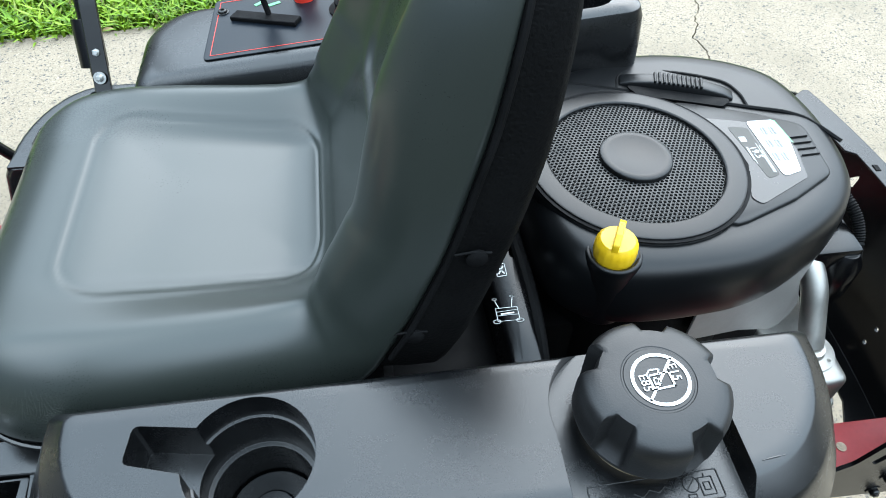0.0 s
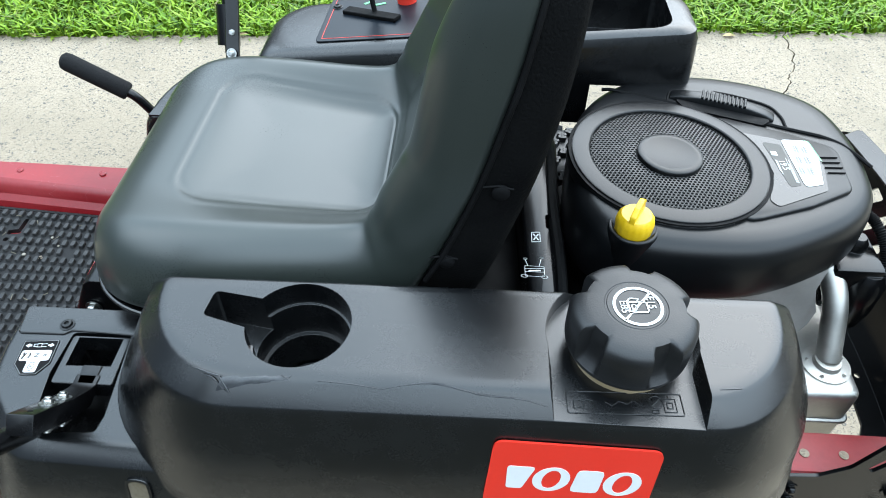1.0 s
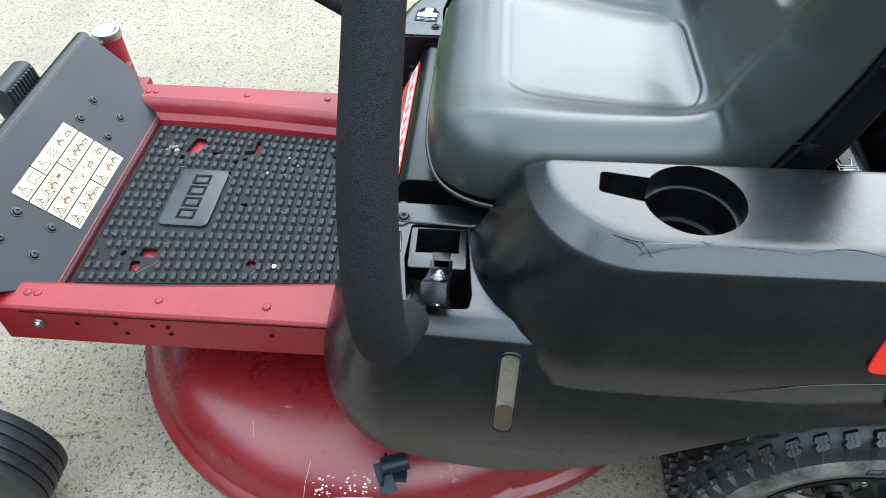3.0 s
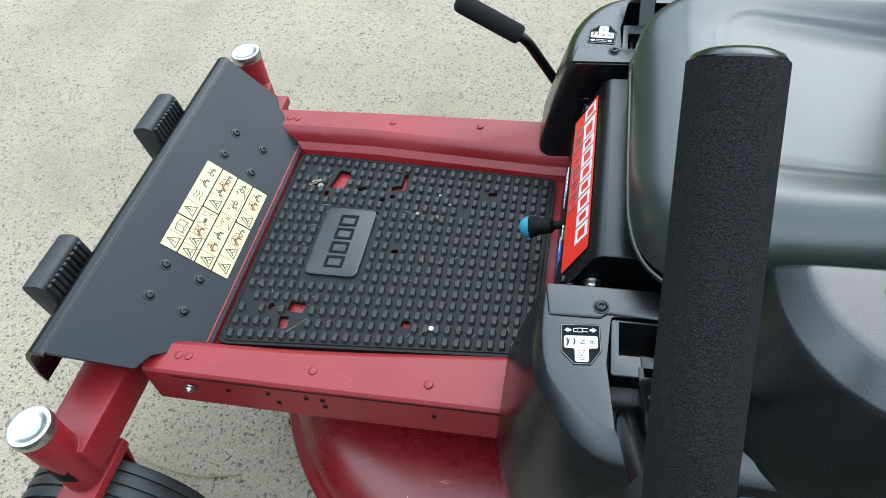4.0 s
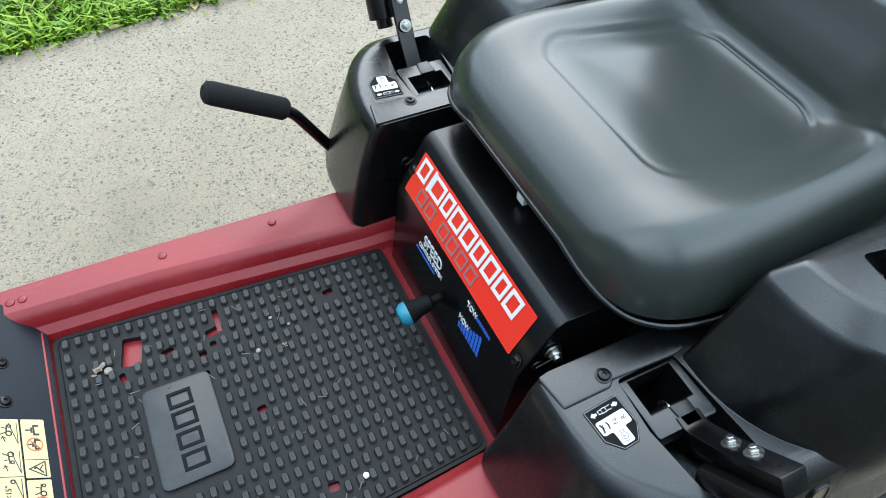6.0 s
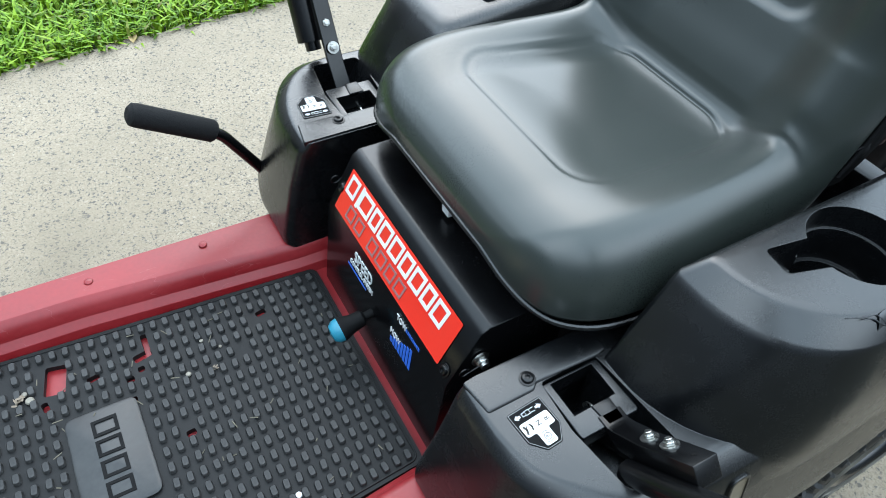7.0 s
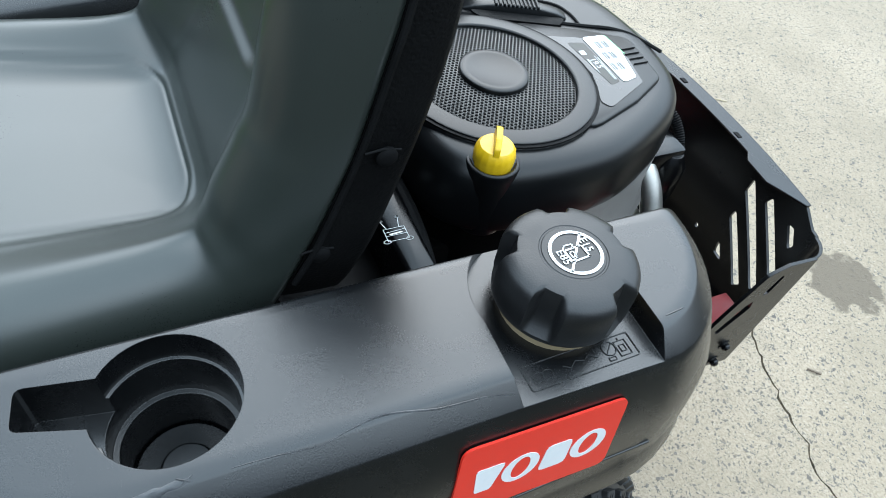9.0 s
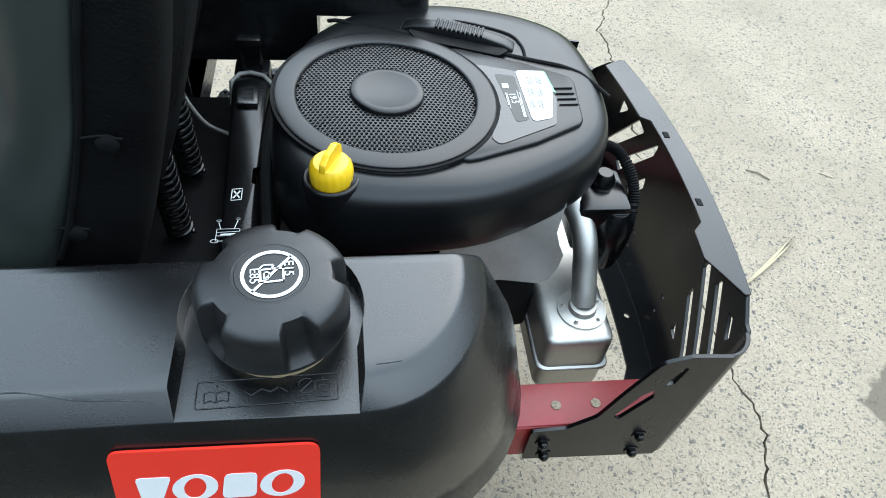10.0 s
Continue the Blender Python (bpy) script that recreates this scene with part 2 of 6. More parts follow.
def carve(bm, cutters, operation="DIFFERENCE"):
    """bm with the cutters taken away (or added)."""
    def temp(b):
        me = bpy.data.meshes.new("temp")
        b.to_mesh(me)
        b.free()
        return new("temp", me)
    ob = temp(bm)
    others = [temp(c) for c in cutters]
    for o in others:
        mod = ob.modifiers.new("cut", "BOOLEAN")
        mod.operation, mod.object, mod.solver = operation, o, "EXACT"
    bpy.context.view_layer.update()
    me = bpy.data.meshes.new_from_object(ob.evaluated_get(bpy.context.evaluated_depsgraph_get()))
    out = bmesh.new()
    out.from_mesh(me)
    bpy.data.meshes.remove(me)
    for o in (ob, *others):
        data = o.data
        bpy.data.objects.remove(o)
        bpy.data.meshes.remove(data)
    return out


def mesh_of(name, bm, mat, angle=35):
    me = bpy.data.meshes.new(name)
    bm.to_mesh(me)
    bm.free()
    me.materials.append(mat)
    me.shade_smooth()
    if angle < 180:
        me.set_sharp_from_angle(angle=radians(angle))
    return me


def above(parent):
    """A sub-part carries no pieces of its own: they go to the part that it belongs to."""
    return parent.parent if parent.parent and parent.parent.parent else parent


def part(name, bm, mat, parent, label="", angle=35):
    ob = new(name, mesh_of(name, bm, mat, angle))
    ob.parent = above(parent)
    return tagged(ob, label) if label else ob


def piece(name, me, parent, m, label=""):
    """One more object on a shared mesh."""
    ob = new(name, me)
    ob.parent = above(parent)
    ob.matrix_local = m
    return tagged(ob, label) if label else ob


def lettering(text, size, m, thick=0.0006, spacing=1.0):
    cu = bpy.data.curves.new("text", "FONT")
    cu.body, cu.size, cu.extrude, cu.align_x, cu.align_y, cu.space_character = text, size, thick, "CENTER", "CENTER", spacing
    ob = new("text", cu)
    bpy.context.view_layer.update()
    me = bpy.data.meshes.new_from_object(ob.evaluated_get(bpy.context.evaluated_depsgraph_get()))
    bm = bmesh.new()
    bm.from_mesh(me)
    bpy.data.objects.remove(ob)
    bpy.data.curves.remove(cu)
    bpy.data.meshes.remove(me)
    return moved(bm, m)


def basis(origin, u, v):
    """The pose whose x and y run along u and v."""
    u = Vector(u).normalized()
    w = u.cross(Vector(v)).normalized()
    return Matrix.Translation(origin) @ Matrix((u, w.cross(u), w)).transposed().to_4x4()


def flat(polys, thick=0.0006):
    """Thin plates in the plane z = 0 from 2D outlines."""
    return joined(*[prism(p, "xy", 0, thick) for p in polys])


def stroke(points, width, close=False):
    """Outlines of bars along a 2D line."""
    out = []
    pts = points + points[:1] if close else points
    for a, b in zip(pts, pts[1:]):
        a, b = Vector(a), Vector(b)
        d = (b - a).normalized() * width / 2
        s = Vector((-d.y, d.x))
        out.append([tuple(a - d + s), tuple(a - d - s), tuple(b + d - s), tuple(b + d + s)])
    return out


def hollow(u, v, w, h, line, lean=0.0, thick=0.0006):
    """A thin leaning frame as one closed band."""
    def corners(d):
        return [(a + lean * b, b) for a, b in ((u - d, v - d), (u + w + d, v - d), (u + w + d, v + h + d), (u - d, v + h + d))]
    bm = loft([[(a, b, z) for a, b in corners(d)] for d, z in ((line / 2, 0), (line / 2, thick), (-line / 2, thick), (-line / 2, 0), (line / 2, 0))], caps=False)
    bmesh.ops.remove_doubles(bm, verts=bm.verts, dist=1e-6)
    bmesh.ops.recalc_face_normals(bm, faces=bm.faces)
    return bm


def ring2(cx, cy, r, n=24):
    return [(cx + r * math.cos(2 * math.pi * i / n), cy + r * math.sin(2 * math.pi * i / n)) for i in range(n)]


def hex_bolt(r=0.006, h=0.005, washer=0.009):
    return joined(revolve([(washer, 0), (washer, 0.0012)], 18), bevelled(revolve([(r, 0.0012), (r, h)], 6), 0.0006, 1), revolve([(r * 0.62, h), (r * 0.62, h + 0.002), (r * 0.5, h + 0.0025)], 12))


def button_bolt(r=0.0065):
    dome = revolve([(r * 1.35, 0), (r * 1.35, 0.0008), (r, 0.001), (r, 0.002), (r * 0.85, 0.0036), (r * 0.5, 0.0042), (r * 0.42, 0.0042), (r * 0.42, 0.002), (0.0004, 0.002)], 16)
    return dome


HEX_ME = mesh_of("hex_bolt", hex_bolt(), CHROME)
DARK_HEX_ME = mesh_of("dark_hex_bolt", hex_bolt(0.007, 0.007, 0.01), STEEL_BLACK)
BUTTON_ME = mesh_of("button_bolt", button_bolt(), STEEL_BLACK)
RIVET_ME = mesh_of("rivet", revolve([(0.0062, 0), (0.0058, 0.0012), (0.004, 0.0021), (0.0005, 0.0024)], 14), RED)

# ---- the ground ----
def pebble_concrete():
    """Worn exposed-aggregate concrete: pale cement with small grey, brown and blue-black stones, and an oil stain."""
    m = bpy.data.materials.new("exposed_aggregate")
    m.use_nodes = True
    n, l = m.node_tree.nodes, m.node_tree.links
    b = n["Principled BSDF"]
    tc = n.new("ShaderNodeTexCoord")

    def noise_node(scale, detail=5):
        t = n.new("ShaderNodeTexNoise")
        t.inputs["Scale"].default_value, t.inputs["Detail"].default_value = scale, detail
        l.new(tc.outputs["Object"], t.inputs["Vector"])
        return t.outputs["Fac"]

    def span(value, a, c, lo=0.0, hi=1.0):
        r = n.new("ShaderNodeMapRange")
        for k, x in zip(("From Min", "From Max", "To Min", "To Max"), (a, c, lo, hi)):
            r.inputs[k].default_value = x
        l.new(value, r.inputs["Value"])
        return r.outputs["Result"]

    def mixed(fac, a, c, mode="MIX"):
        x = n.new("ShaderNodeMix")
        x.data_type, x.blend_type = "RGBA", mode
        for s, v in ((x.inputs["Factor"], fac), (x.inputs[6], a), (x.inputs[7], c)):
            if isinstance(v, tuple):
                s.default_value = (*v, 1)
            elif isinstance(v, float):
                s.default_value = v
            else:
                l.new(v, s)
        return x.outputs[2]

    def maths(op, a, c):
        x = n.new("ShaderNodeMath")
        x.operation = op
        for s, v in zip(x.inputs, (a, c)):
            if isinstance(v, float):
                s.default_value = v
            else:
                l.new(v, s)
        return x.outputs[0]

    warp = n.new("ShaderNodeTexNoise")
    warp.inputs["Scale"].default_value, warp.inputs["Detail"].default_value = 70, 4
    l.new(tc.outputs["Object"], warp.inputs["Vector"])
    shift = n.new("ShaderNodeVectorMath")
    shift.operation = "MULTIPLY_ADD"
    shift.inputs[1].default_value = (0.024, 0.024, 0.024)
    l.new(warp.outputs["Color"], shift.inputs[0])
    l.new(tc.outputs["Object"], shift.inputs[2])
    stones = []
    for scale, size in ((70.0, 0.34), (116.0, 0.40), (215.0, 0.43)):
        v = n.new("ShaderNodeTexVoronoi")
        v.inputs["Scale"].default_value = scale
        l.new(shift.outputs[0], v.inputs["Vector"])
        sep = n.new("ShaderNodeSeparateColor")
        l.new(v.outputs["Color"], sep.inputs[0])
        stones.append((span(v.outputs["Distance"], size, size - 0.08), sep.outputs[0], sep.outputs[1]))
    cement = mixed(span(noise_node(1.6), 0.35, 0.7), (0.26, 0.211, 0.149), (0.329, 0.268, 0.195))
    cement = mixed(span(noise_node(190, 4), 0.4, 0.68, 0.0, 0.85), cement, (0.188, 0.15, 0.106))
    colour = cement
    for cover, pick, tone in stones:
        hue = n.new("ShaderNodeValToRGB")
        e = hue.color_ramp.elements
        e[0].position, e[0].color = 0.0, (0.033, 0.034, 0.036, 1)
        e[1].position, e[1].color = 1.0, (0.33, 0.275, 0.205, 1)
        for p, c in ((0.34, (0.07, 0.068, 0.067, 1)), (0.46, (0.14, 0.11, 0.08, 1)), (0.62, (0.235, 0.192, 0.14, 1))):
            x = e.new(p)
            x.color = c
        l.new(tone, hue.inputs[0])
        fac = maths("MULTIPLY", cover, span(pick, 0.40, 0.44))
        colour = mixed(maths("MULTIPLY", fac, 0.88), colour, hue.outputs[0])
    grime = maths("ADD", maths("MULTIPLY", span(noise_node(0.9, 7), 0.42, 0.68), 0.6), maths("MULTIPLY", span(noise_node(4.5, 6), 0.48, 0.7), 0.4))
    colour = mixed(maths("MULTIPLY", grime, 0.72), colour, (0.15, 0.122, 0.085))
    # oil drips
    sub = n.new("ShaderNodeVectorMath")
    sub.operation = "DISTANCE"
    sub.inputs[1].default_value = (1.285, -0.085, 0)
    l.new(tc.outputs["Object"], sub.inputs[0])
    ragged = maths("ADD", sub.outputs["Value"], maths("MULTIPLY", noise_node(18, 6), 0.15))
    stain = span(ragged, 0.172, 0.158)
    colour = mixed(maths("MULTIPLY", stain, 0.85), colour, (0.082, 0.064, 0.044))
    l.new(colour, b.inputs["Base Color"])
    b.inputs["Roughness"].default_value = 0.85
    bump = n.new("ShaderNodeBump")
    bump.inputs["Strength"].default_value, bump.inputs["Distance"].default_value = 0.5, 0.003
    l.new(maths("ADD", stones[0][0], maths("MULTIPLY", noise_node(300, 3), 0.8)), bump.inputs["Height"])
    l.new(bump.outputs[0], b.inputs["Normal"])
    return m


CONCRETE = pebble_concrete()
# also the unseen near ground, kept dark so the pod walls reflect less
SOIL_AND_DIMMER = material("soil_and_dimming_ground", (0.016, 0.0155, 0.01), (0.032, 0.031, 0.019), rough=0.95, spread=3, grain=60, relief=0.8, depth=0.01)


def edge_y(x):
    return 1.618 + 0.081 * x + 0.012 * math.sin(1.7 * x + 0.6)


def concrete_path():
    """Two slabs with the crack as a real gap between them."""
    rng = random.Random(4)
    crack = [(0.802, -0.88), (0.862, -0.467), (0.886, -0.372), (0.914, -0.255), (0.955, -0.125), (0.954, -0.045), (0.95, 0.04), (0.93, 0.4), (0.96, 0.8),
             (0.99, 1.0), (1.003, 1.15), (1.007, 1.285), (1.03, 1.36), (1.075, 1.47), (1.10, 1.55), (1.12, 1.72)]
    crack = [crack[0]] + [(x + rng.uniform(-0.009, 0.009), y) for p, q in zip(crack, crack[1:]) for x, y in [(lerp(p[0], q[0], j / max(1, round(math.dist(p, q) / 0.045))), lerp(p[1], q[1], j / max(1, round(math.dist(p, q) / 0.045)))) for j in range(1, 1 + max(1, round(math.dist(p, q) / 0.045)))]]
    line = []
    for a, b in zip(crack, crack[1:]):
        k = max(2, int(math.dist(a, b) / 0.012)) if a[1] > -2 else 6
        for j in range(k):
            t = j / k
            line.append((lerp(a[0], b[0], t) + rng.uniform(-0.005, 0.005) + 0.007 * math.sin(31 * lerp(a[1], b[1], t)) * math.sin(13 * lerp(a[1], b[1], t) + 1), lerp(a[1], b[1], t)))
    top = (crack[-1][0], edge_y(crack[-1][0]))
    line = [p for p in line if p[1] < top[1] - 0.01] + [top]
    gap = [rng.uniform(0.0009, 0.0034) for _ in line]
    left = [(x - g, y) for (x, y), g in zip(line, gap)]
    right = [(x + g, y) for (x, y), g in zip(line, gap)]
    far_l = [(x, edge_y(x) + rng.uniform(-0.012, 0.012)) for x in np.linspace(top[0] - 0.02, -7, 160)]
    far_r = [(x, edge_y(x) + rng.uniform(-0.012, 0.012)) for x in np.linspace(7, top[0] + 0.02, 140)]
    slabs = []
    # near edge at -0.88 is made up: unseen dark ground beyond it dims reflections
    for poly in (left + far_l + [(-7, -0.88)], right[::-1] + [(7, -0.88)] + far_r):
        slabs.append(prism(poly, "xy", -0.09, 0.0))
    return slabs


pavement = tagged(new("pavement", mesh_of("pavement", joined(*concrete_path()), CONCRETE, 30)), "pale exposed-aggregate concrete path, cracked and oil-stained", "pavement", kind="structure")
bm = bmesh.new()
bmesh.ops.create_grid(bm, x_segments=2, y_segments=2, size=300)
tagged(new("ground", mesh_of("ground", moved(bm, pose(0, 0, -0.035)), SOIL_AND_DIMMER)), "dark soil under the lawn, and unseen near ground added to dim reflections", "ground", kind="structure")


def leaf_green():
    m = bpy.data.materials.new("grass_blade")
    m.use_nodes = True
    n, l = m.node_tree.nodes, m.node_tree.links
    b = n["Principled BSDF"]
    geo = n.new("ShaderNodeNewGeometry")
    hue = n.new("ShaderNodeValToRGB")
    e = hue.color_ramp.elements
    e[0].position, e[0].color = 0.0, (0.036, 0.085, 0.003, 1)
    e[1].position, e[1].color = 1.0, (0.1352, 0.1218, 0.0450, 1)
    for p, c in ((0.4, (0.098, 0.2, 0.006, 1)), (0.8, (0.168, 0.28, 0.011, 1)), (0.95, (0.19, 0.262, 0.03, 1))):
        x = e.new(p)
        x.color = c
    l.new(geo.outputs["Random Per Island"], hue.inputs[0])
    l.new(hue.outputs[0], b.inputs["Base Color"])
    b.inputs["Roughness"].default_value = 0.55
    b.inputs["Specular IOR Level"].default_value = 0.25
    b.inputs["Transmission Weight"].default_value = 0.0
    b.inputs["Subsurface Weight"].default_value = 0.0
    return m


GRASS = leaf_green()


def lawn():
    """Broad-leaved lawn grass that leans over the path's edge."""
    rng = np.random.default_rng(3)
    verts, faces = [], []
    for x0, x1, d0, d1, count in ((-7.0, 7.0, -0.01, 0.6, 62000), (-7.0, 7.0, 0.6, 1.5, 42000), (-7.0, 7.0, 1.5, 3.2, 42000)):
        xs = rng.uniform(x0, x1, count)
        ds = rng.uniform(d0, d1, count) if d0 > 0 else d0 + (d1 - d0) * rng.random(count) ** 1.2
        for x, d in zip(xs, ds):
            y = edge_y(x) + d
            a, lean = rng.uniform(0, 2 * math.pi), rng.uniform(0.02, 0.065)
            h, w = rng.uniform(0.028, 0.08), rng.uniform(0.0028, 0.0062)
            c, s = math.cos(a), math.sin(a)
            tx, ty = -s * w, c * w
            z0 = -0.03
            k = len(verts)
            mx, my = x + c * lean * 0.45, y + s * lean * 0.45
            ex, ey = x + c * lean * 1.3, y + s * lean * 1.3
            verts += [(x - tx * 0.6, y - ty * 0.6, z0), (x + tx * 0.6, y + ty * 0.6, z0), (mx + tx, my + ty, z0 + h * 0.8), (mx - tx, my - ty, z0 + h * 0.8), (ex, ey, z0 + h)]
            faces += [(k, k + 1, k + 2, k + 3), (k + 3, k + 2, k + 4)]
    me = bpy.data.meshes.new("lawn_grass")
    me.from_pydata(verts, [], faces)
    me.materials.append(GRASS)
    return tagged(new("lawn_grass", me), "bright green broad-leaved lawn grass along the concrete", "grass", kind="stuff")


lawn()

# ---- the mower: frame, foot area, front ----
mower = tagged(new("riding_mower"), "red and black zero-turn riding mower with grey vinyl seat", "lawn mower")


def corner_loop(xf, xr, yi, yo, front, rear, ri, n=10):
    """A plan outline with four elliptic corners; front and rear: (rx, ry) of the two outer corners."""
    s = 1 if yo > yi else -1
    room = abs(yo - yi) - ri - 0.002
    front, rear = (front[0], min(front[1], room)), (rear[0], min(rear[1], room))
    out = []
    for cx, cy, rx, ry, a0 in ((xf + ri, yi + s * ri, ri, ri, 180), (xf + front[0], yo - s * front[1], *front, 90), (xr - rear[0], yo - s * rear[1], *rear, 0), (xr - ri, yi + s * ri, ri, ri, 270)):
        for k in range(n + 1):
            a = radians(a0 + 90 * (1 - k / n))
            out.append((cx + rx * math.cos(a), cy + s * ry * math.sin(a)))
    return out


def side_rail(s, name):
    """A folded red rail beside the foot area, with rivets."""
    def section(x, yi, yo, zt):
        return [(x, s * (yi - 0.022), 0.350), (x, s * (yi - 0.018), 0.366), (x, s * (yi - 0.008), 0.376), (x, s * (yi - 0.004), 0.390), (x, s * (yi + 0.002), 0.397), (x, s * (yi + 0.008), zt), (x, s * (yo - 0.004), zt), (x, s * yo, zt - 0.004),
                (x, s * (yo + 0.002), 0.327), (x, s * (yo - 0.004), 0.327), (x, s * (yo - 0.006), 0.345)]
    bm = loft([section(-1.112, 0.232, 0.284, 0.401), section(-0.9, 0.226, 0.284, 0.401), section(-0.60, 0.199, 0.281, 0.399), section(-0.30, 0.195, 0.281, 0.399)])
    rail = part(name, bm, RED, mower, "red painted folded steel rail with rivets", 25)
    for x in (-1.075, -1.06, -0.877, -0.718):
        piece("rivet", RIVET_ME, rail, pose(x + (0.008 if s < 0 else -0.002), s * 0.256, 0.401))
    for x, z in ((-0.99, 0.372), (-0.93, 0.377), (-0.92, 0.355), (-0.875, 0.377), (-0.852, 0.377), (-0.852, 0.36), (-0.70, 0.372)):
        part("punched_hole", moved(revolve([(0.0035, 0), (0.0035, 0.001)], 10), pose(x, s * 0.2855, z, 90)), MATT_BLACK, rail)
    part("seam_gap", loft([[(x, s * (yo + d), z) for d, z in ((-0.002, 0.3905), (0.0006, 0.3905), (0.0006, 0.3925), (-0.002, 0.3925))] for x, yo in ((-1.07, 0.2842), (-0.9, 0.2842), (-0.60, 0.2812), (-0.31, 0.2812))]), MATT_BLACK, rail)
    rear = part("rear_rail", joined(box(-0.3, 0.60, *sorted((s * 0.205, s * 0.265)), 0.363, 0.378, 0.002), box(-0.3, 0.60, *sorted((s * 0.261, s * 0.267)), 0.303, 0.376, 0.002)), RED, mower, "red steel rear frame rail")
    for x in (0.445, 0.498):
        part("punched_hole", moved(revolve([(0.0065, 0), (0.0065, 0.001)], 14), pose(x, s * 0.238, 0.3783)), CONCRETE, rear)
    return rail


side_rail(-1, "frame_rail")
side_rail(1, "frame_rail")
part("floor_pan", joined(box(-1.07, -0.50, -0.222, 0.222, 0.340, 0.352, 0.001), box(-1.07, -1.052, -0.215, 0.215, 0.352, 0.372, 0.001)), RED, mower, "scratched red steel floor pan")
part("cross_member", box(-0.5, 0.3, -0.27, 0.27, 0.30, 0.33, 0.002), MATT_BLACK, mower)

# rubber mat with studs
MX0, MX1, MY = -1.046, -0.580, 0.1915


def half_width(x):
    """The mat narrows towards the seat."""
    return lerp(0.207, 0.176, (x - MX0) / (MX1 - MX0))


def mat_outline(d, r):
    return rounded([(MX0 + d, -half_width(MX0) + d), (MX1 - d, -half_width(MX1) + d), (MX1 - d, half_width(MX1) - d), (MX0 + d, half_width(MX0) - d)], r, 5)


mat_base = prism(mat_outline(0.0, 0.014), "xy", 0.352, 0.3605)
holes = [(-0.953, 0.144, 0.026, 0.045), (-0.838, 0.152, 0.008, 0.03), (-0.846, 0.132, 0.024, 0.012), (-0.852, 0.112, 0.009, 0.009), (-0.91, 0.125, 0.016, 0.009), (-0.868, 0.102, 0.01, 0.01), (-0.97, 0.108, 0.008, 0.016),
         (-0.871, 0.07, 0.009, 0.009), (-0.682, 0.131, 0.015, 0.009), (-0.945, -0.130, 0.026, 0.02), (-0.957, -0.160, 0.015, 0.022), (-0.985, -0.134, 0.009, 0.012), (-0.82, -0.009, 0.012, 0.010), (-0.772, -0.142, 0.014, 0.012)]
mat_base = carve(mat_base, [moved(prism(rounded(rect(-w / 2, w / 2, -h / 2, h / 2), 0.003, 2), "xy", -0.02, 0.02), pose(x, y, 0.357, 0, 0, (i * 37) % 25 - 12)) for i, (x, y, w, h) in enumerate(holes)])
CRUMB = material("pale_dirt", (0.12, 0.105, 0.085), (0.24, 0.22, 0.18), rough=0.9, spread=200)
foot_mat = part("foot_mat", joined(mat_base, tube([Vector((x, y, 0.3605)) for x, y in mat_outline(0.006, 0.012) + mat_outline(0.006, 0.012)[:1]], 0.0016, 6)), MAT_RUBBER, mower, "worn black studded rubber foot mat with torn patches")
stud_bm = loft([[(x, y, z) for x, y in rounded(rect(-a, a, -b, b), a * 0.7, 2)] for a, b, z in ((0.0046, 0.0074, 0), (0.0041, 0.0069, 0.0042), (0.0033, 0.006, 0.0052))])
# studs paler than the mat: the light their tops catch, put into the colour
LIT_STUD = material("lit_stud_rubber", (0.008, 0.008, 0.0083), (0.034, 0.0335, 0.033), spec=0.28, rough=0.46, spread=45, grain=260, relief=0.35, depth=0.001)
STUD_ME = mesh_of("stud", stud_bm, LIT_STUD, 40)
rng = random.Random(8)
rest, count = [], 0
NX, NY = 28, 17
for j in range(NY):
    for i in range(NX):
        x = MX0 + 0.016 + (MX1 - MX0 - 0.032) * i / (NX - 1)
        y = (half_width(x) - 0.017) * (2 * j / (NY - 1) - 1)
        if -0.962 < x < -0.858 and -0.078 < y < 0.084:
            continue
        if any(abs(x - hx) < w / 2 + 0.003 and abs(y - hy) < h / 2 + 0.004 for hx, hy, w, h in holes) or rng.random() < 0.012:
            continue
        m = pose(x, y, 0.3604, 0, 0, rng.uniform(-4, 4))
        count += 1
        if count <= 300:
            piece("stud", STUD_ME, foot_mat, m)
        else:
            b = bmesh.new()
            b.from_mesh(STUD_ME)
            rest.append(moved(b, m))
tagged(part("studs", joined(*rest), LIT_STUD, foot_mat, "", 40), kind="stuff")
plaque = part("plaque", loft([[(x, y, z) for x, y in rounded(rect(-0.954 + d, -0.868 - d, -0.068 + d, 0.074 - d), 0.012, 4)] for d, z in ((0, 0.3605), (0.0, 0.3645), (0.002, 0.366))]), PLAQUE, foot_mat, "smooth rubber plaque with pressed mark")
for y in (-0.042, -0.0125, 0.017, 0.046):
    part("pressed_mark", moved(hollow(-0.923, y - 0.010, 0.026, 0.019, 0.0042, thick=0.0012), pose(0, 0, 0.366)), MATT_BLACK, plaque)
for x, y, r in ((-0.733, -0.146, 0.0045), (-0.80, 0.075, 0.004), (-0.985, 0.125, 0.006), (-0.77, 0.12, 0.003), (-0.75, 0.10, 0.0025), (-0.99, 0.138, 0.004)):
    part("dirt_crumb", moved(bevelled(prism(ring2(0, 0, r, 6), "xy", 0, r * 0.8), r * 0.2, 1), pose(x, y, 0.3606, 0, 0, 20)), CRUMB if r != 0.0045 else WHITE, foot_mat, "pale crumb of dirt caught between studs")

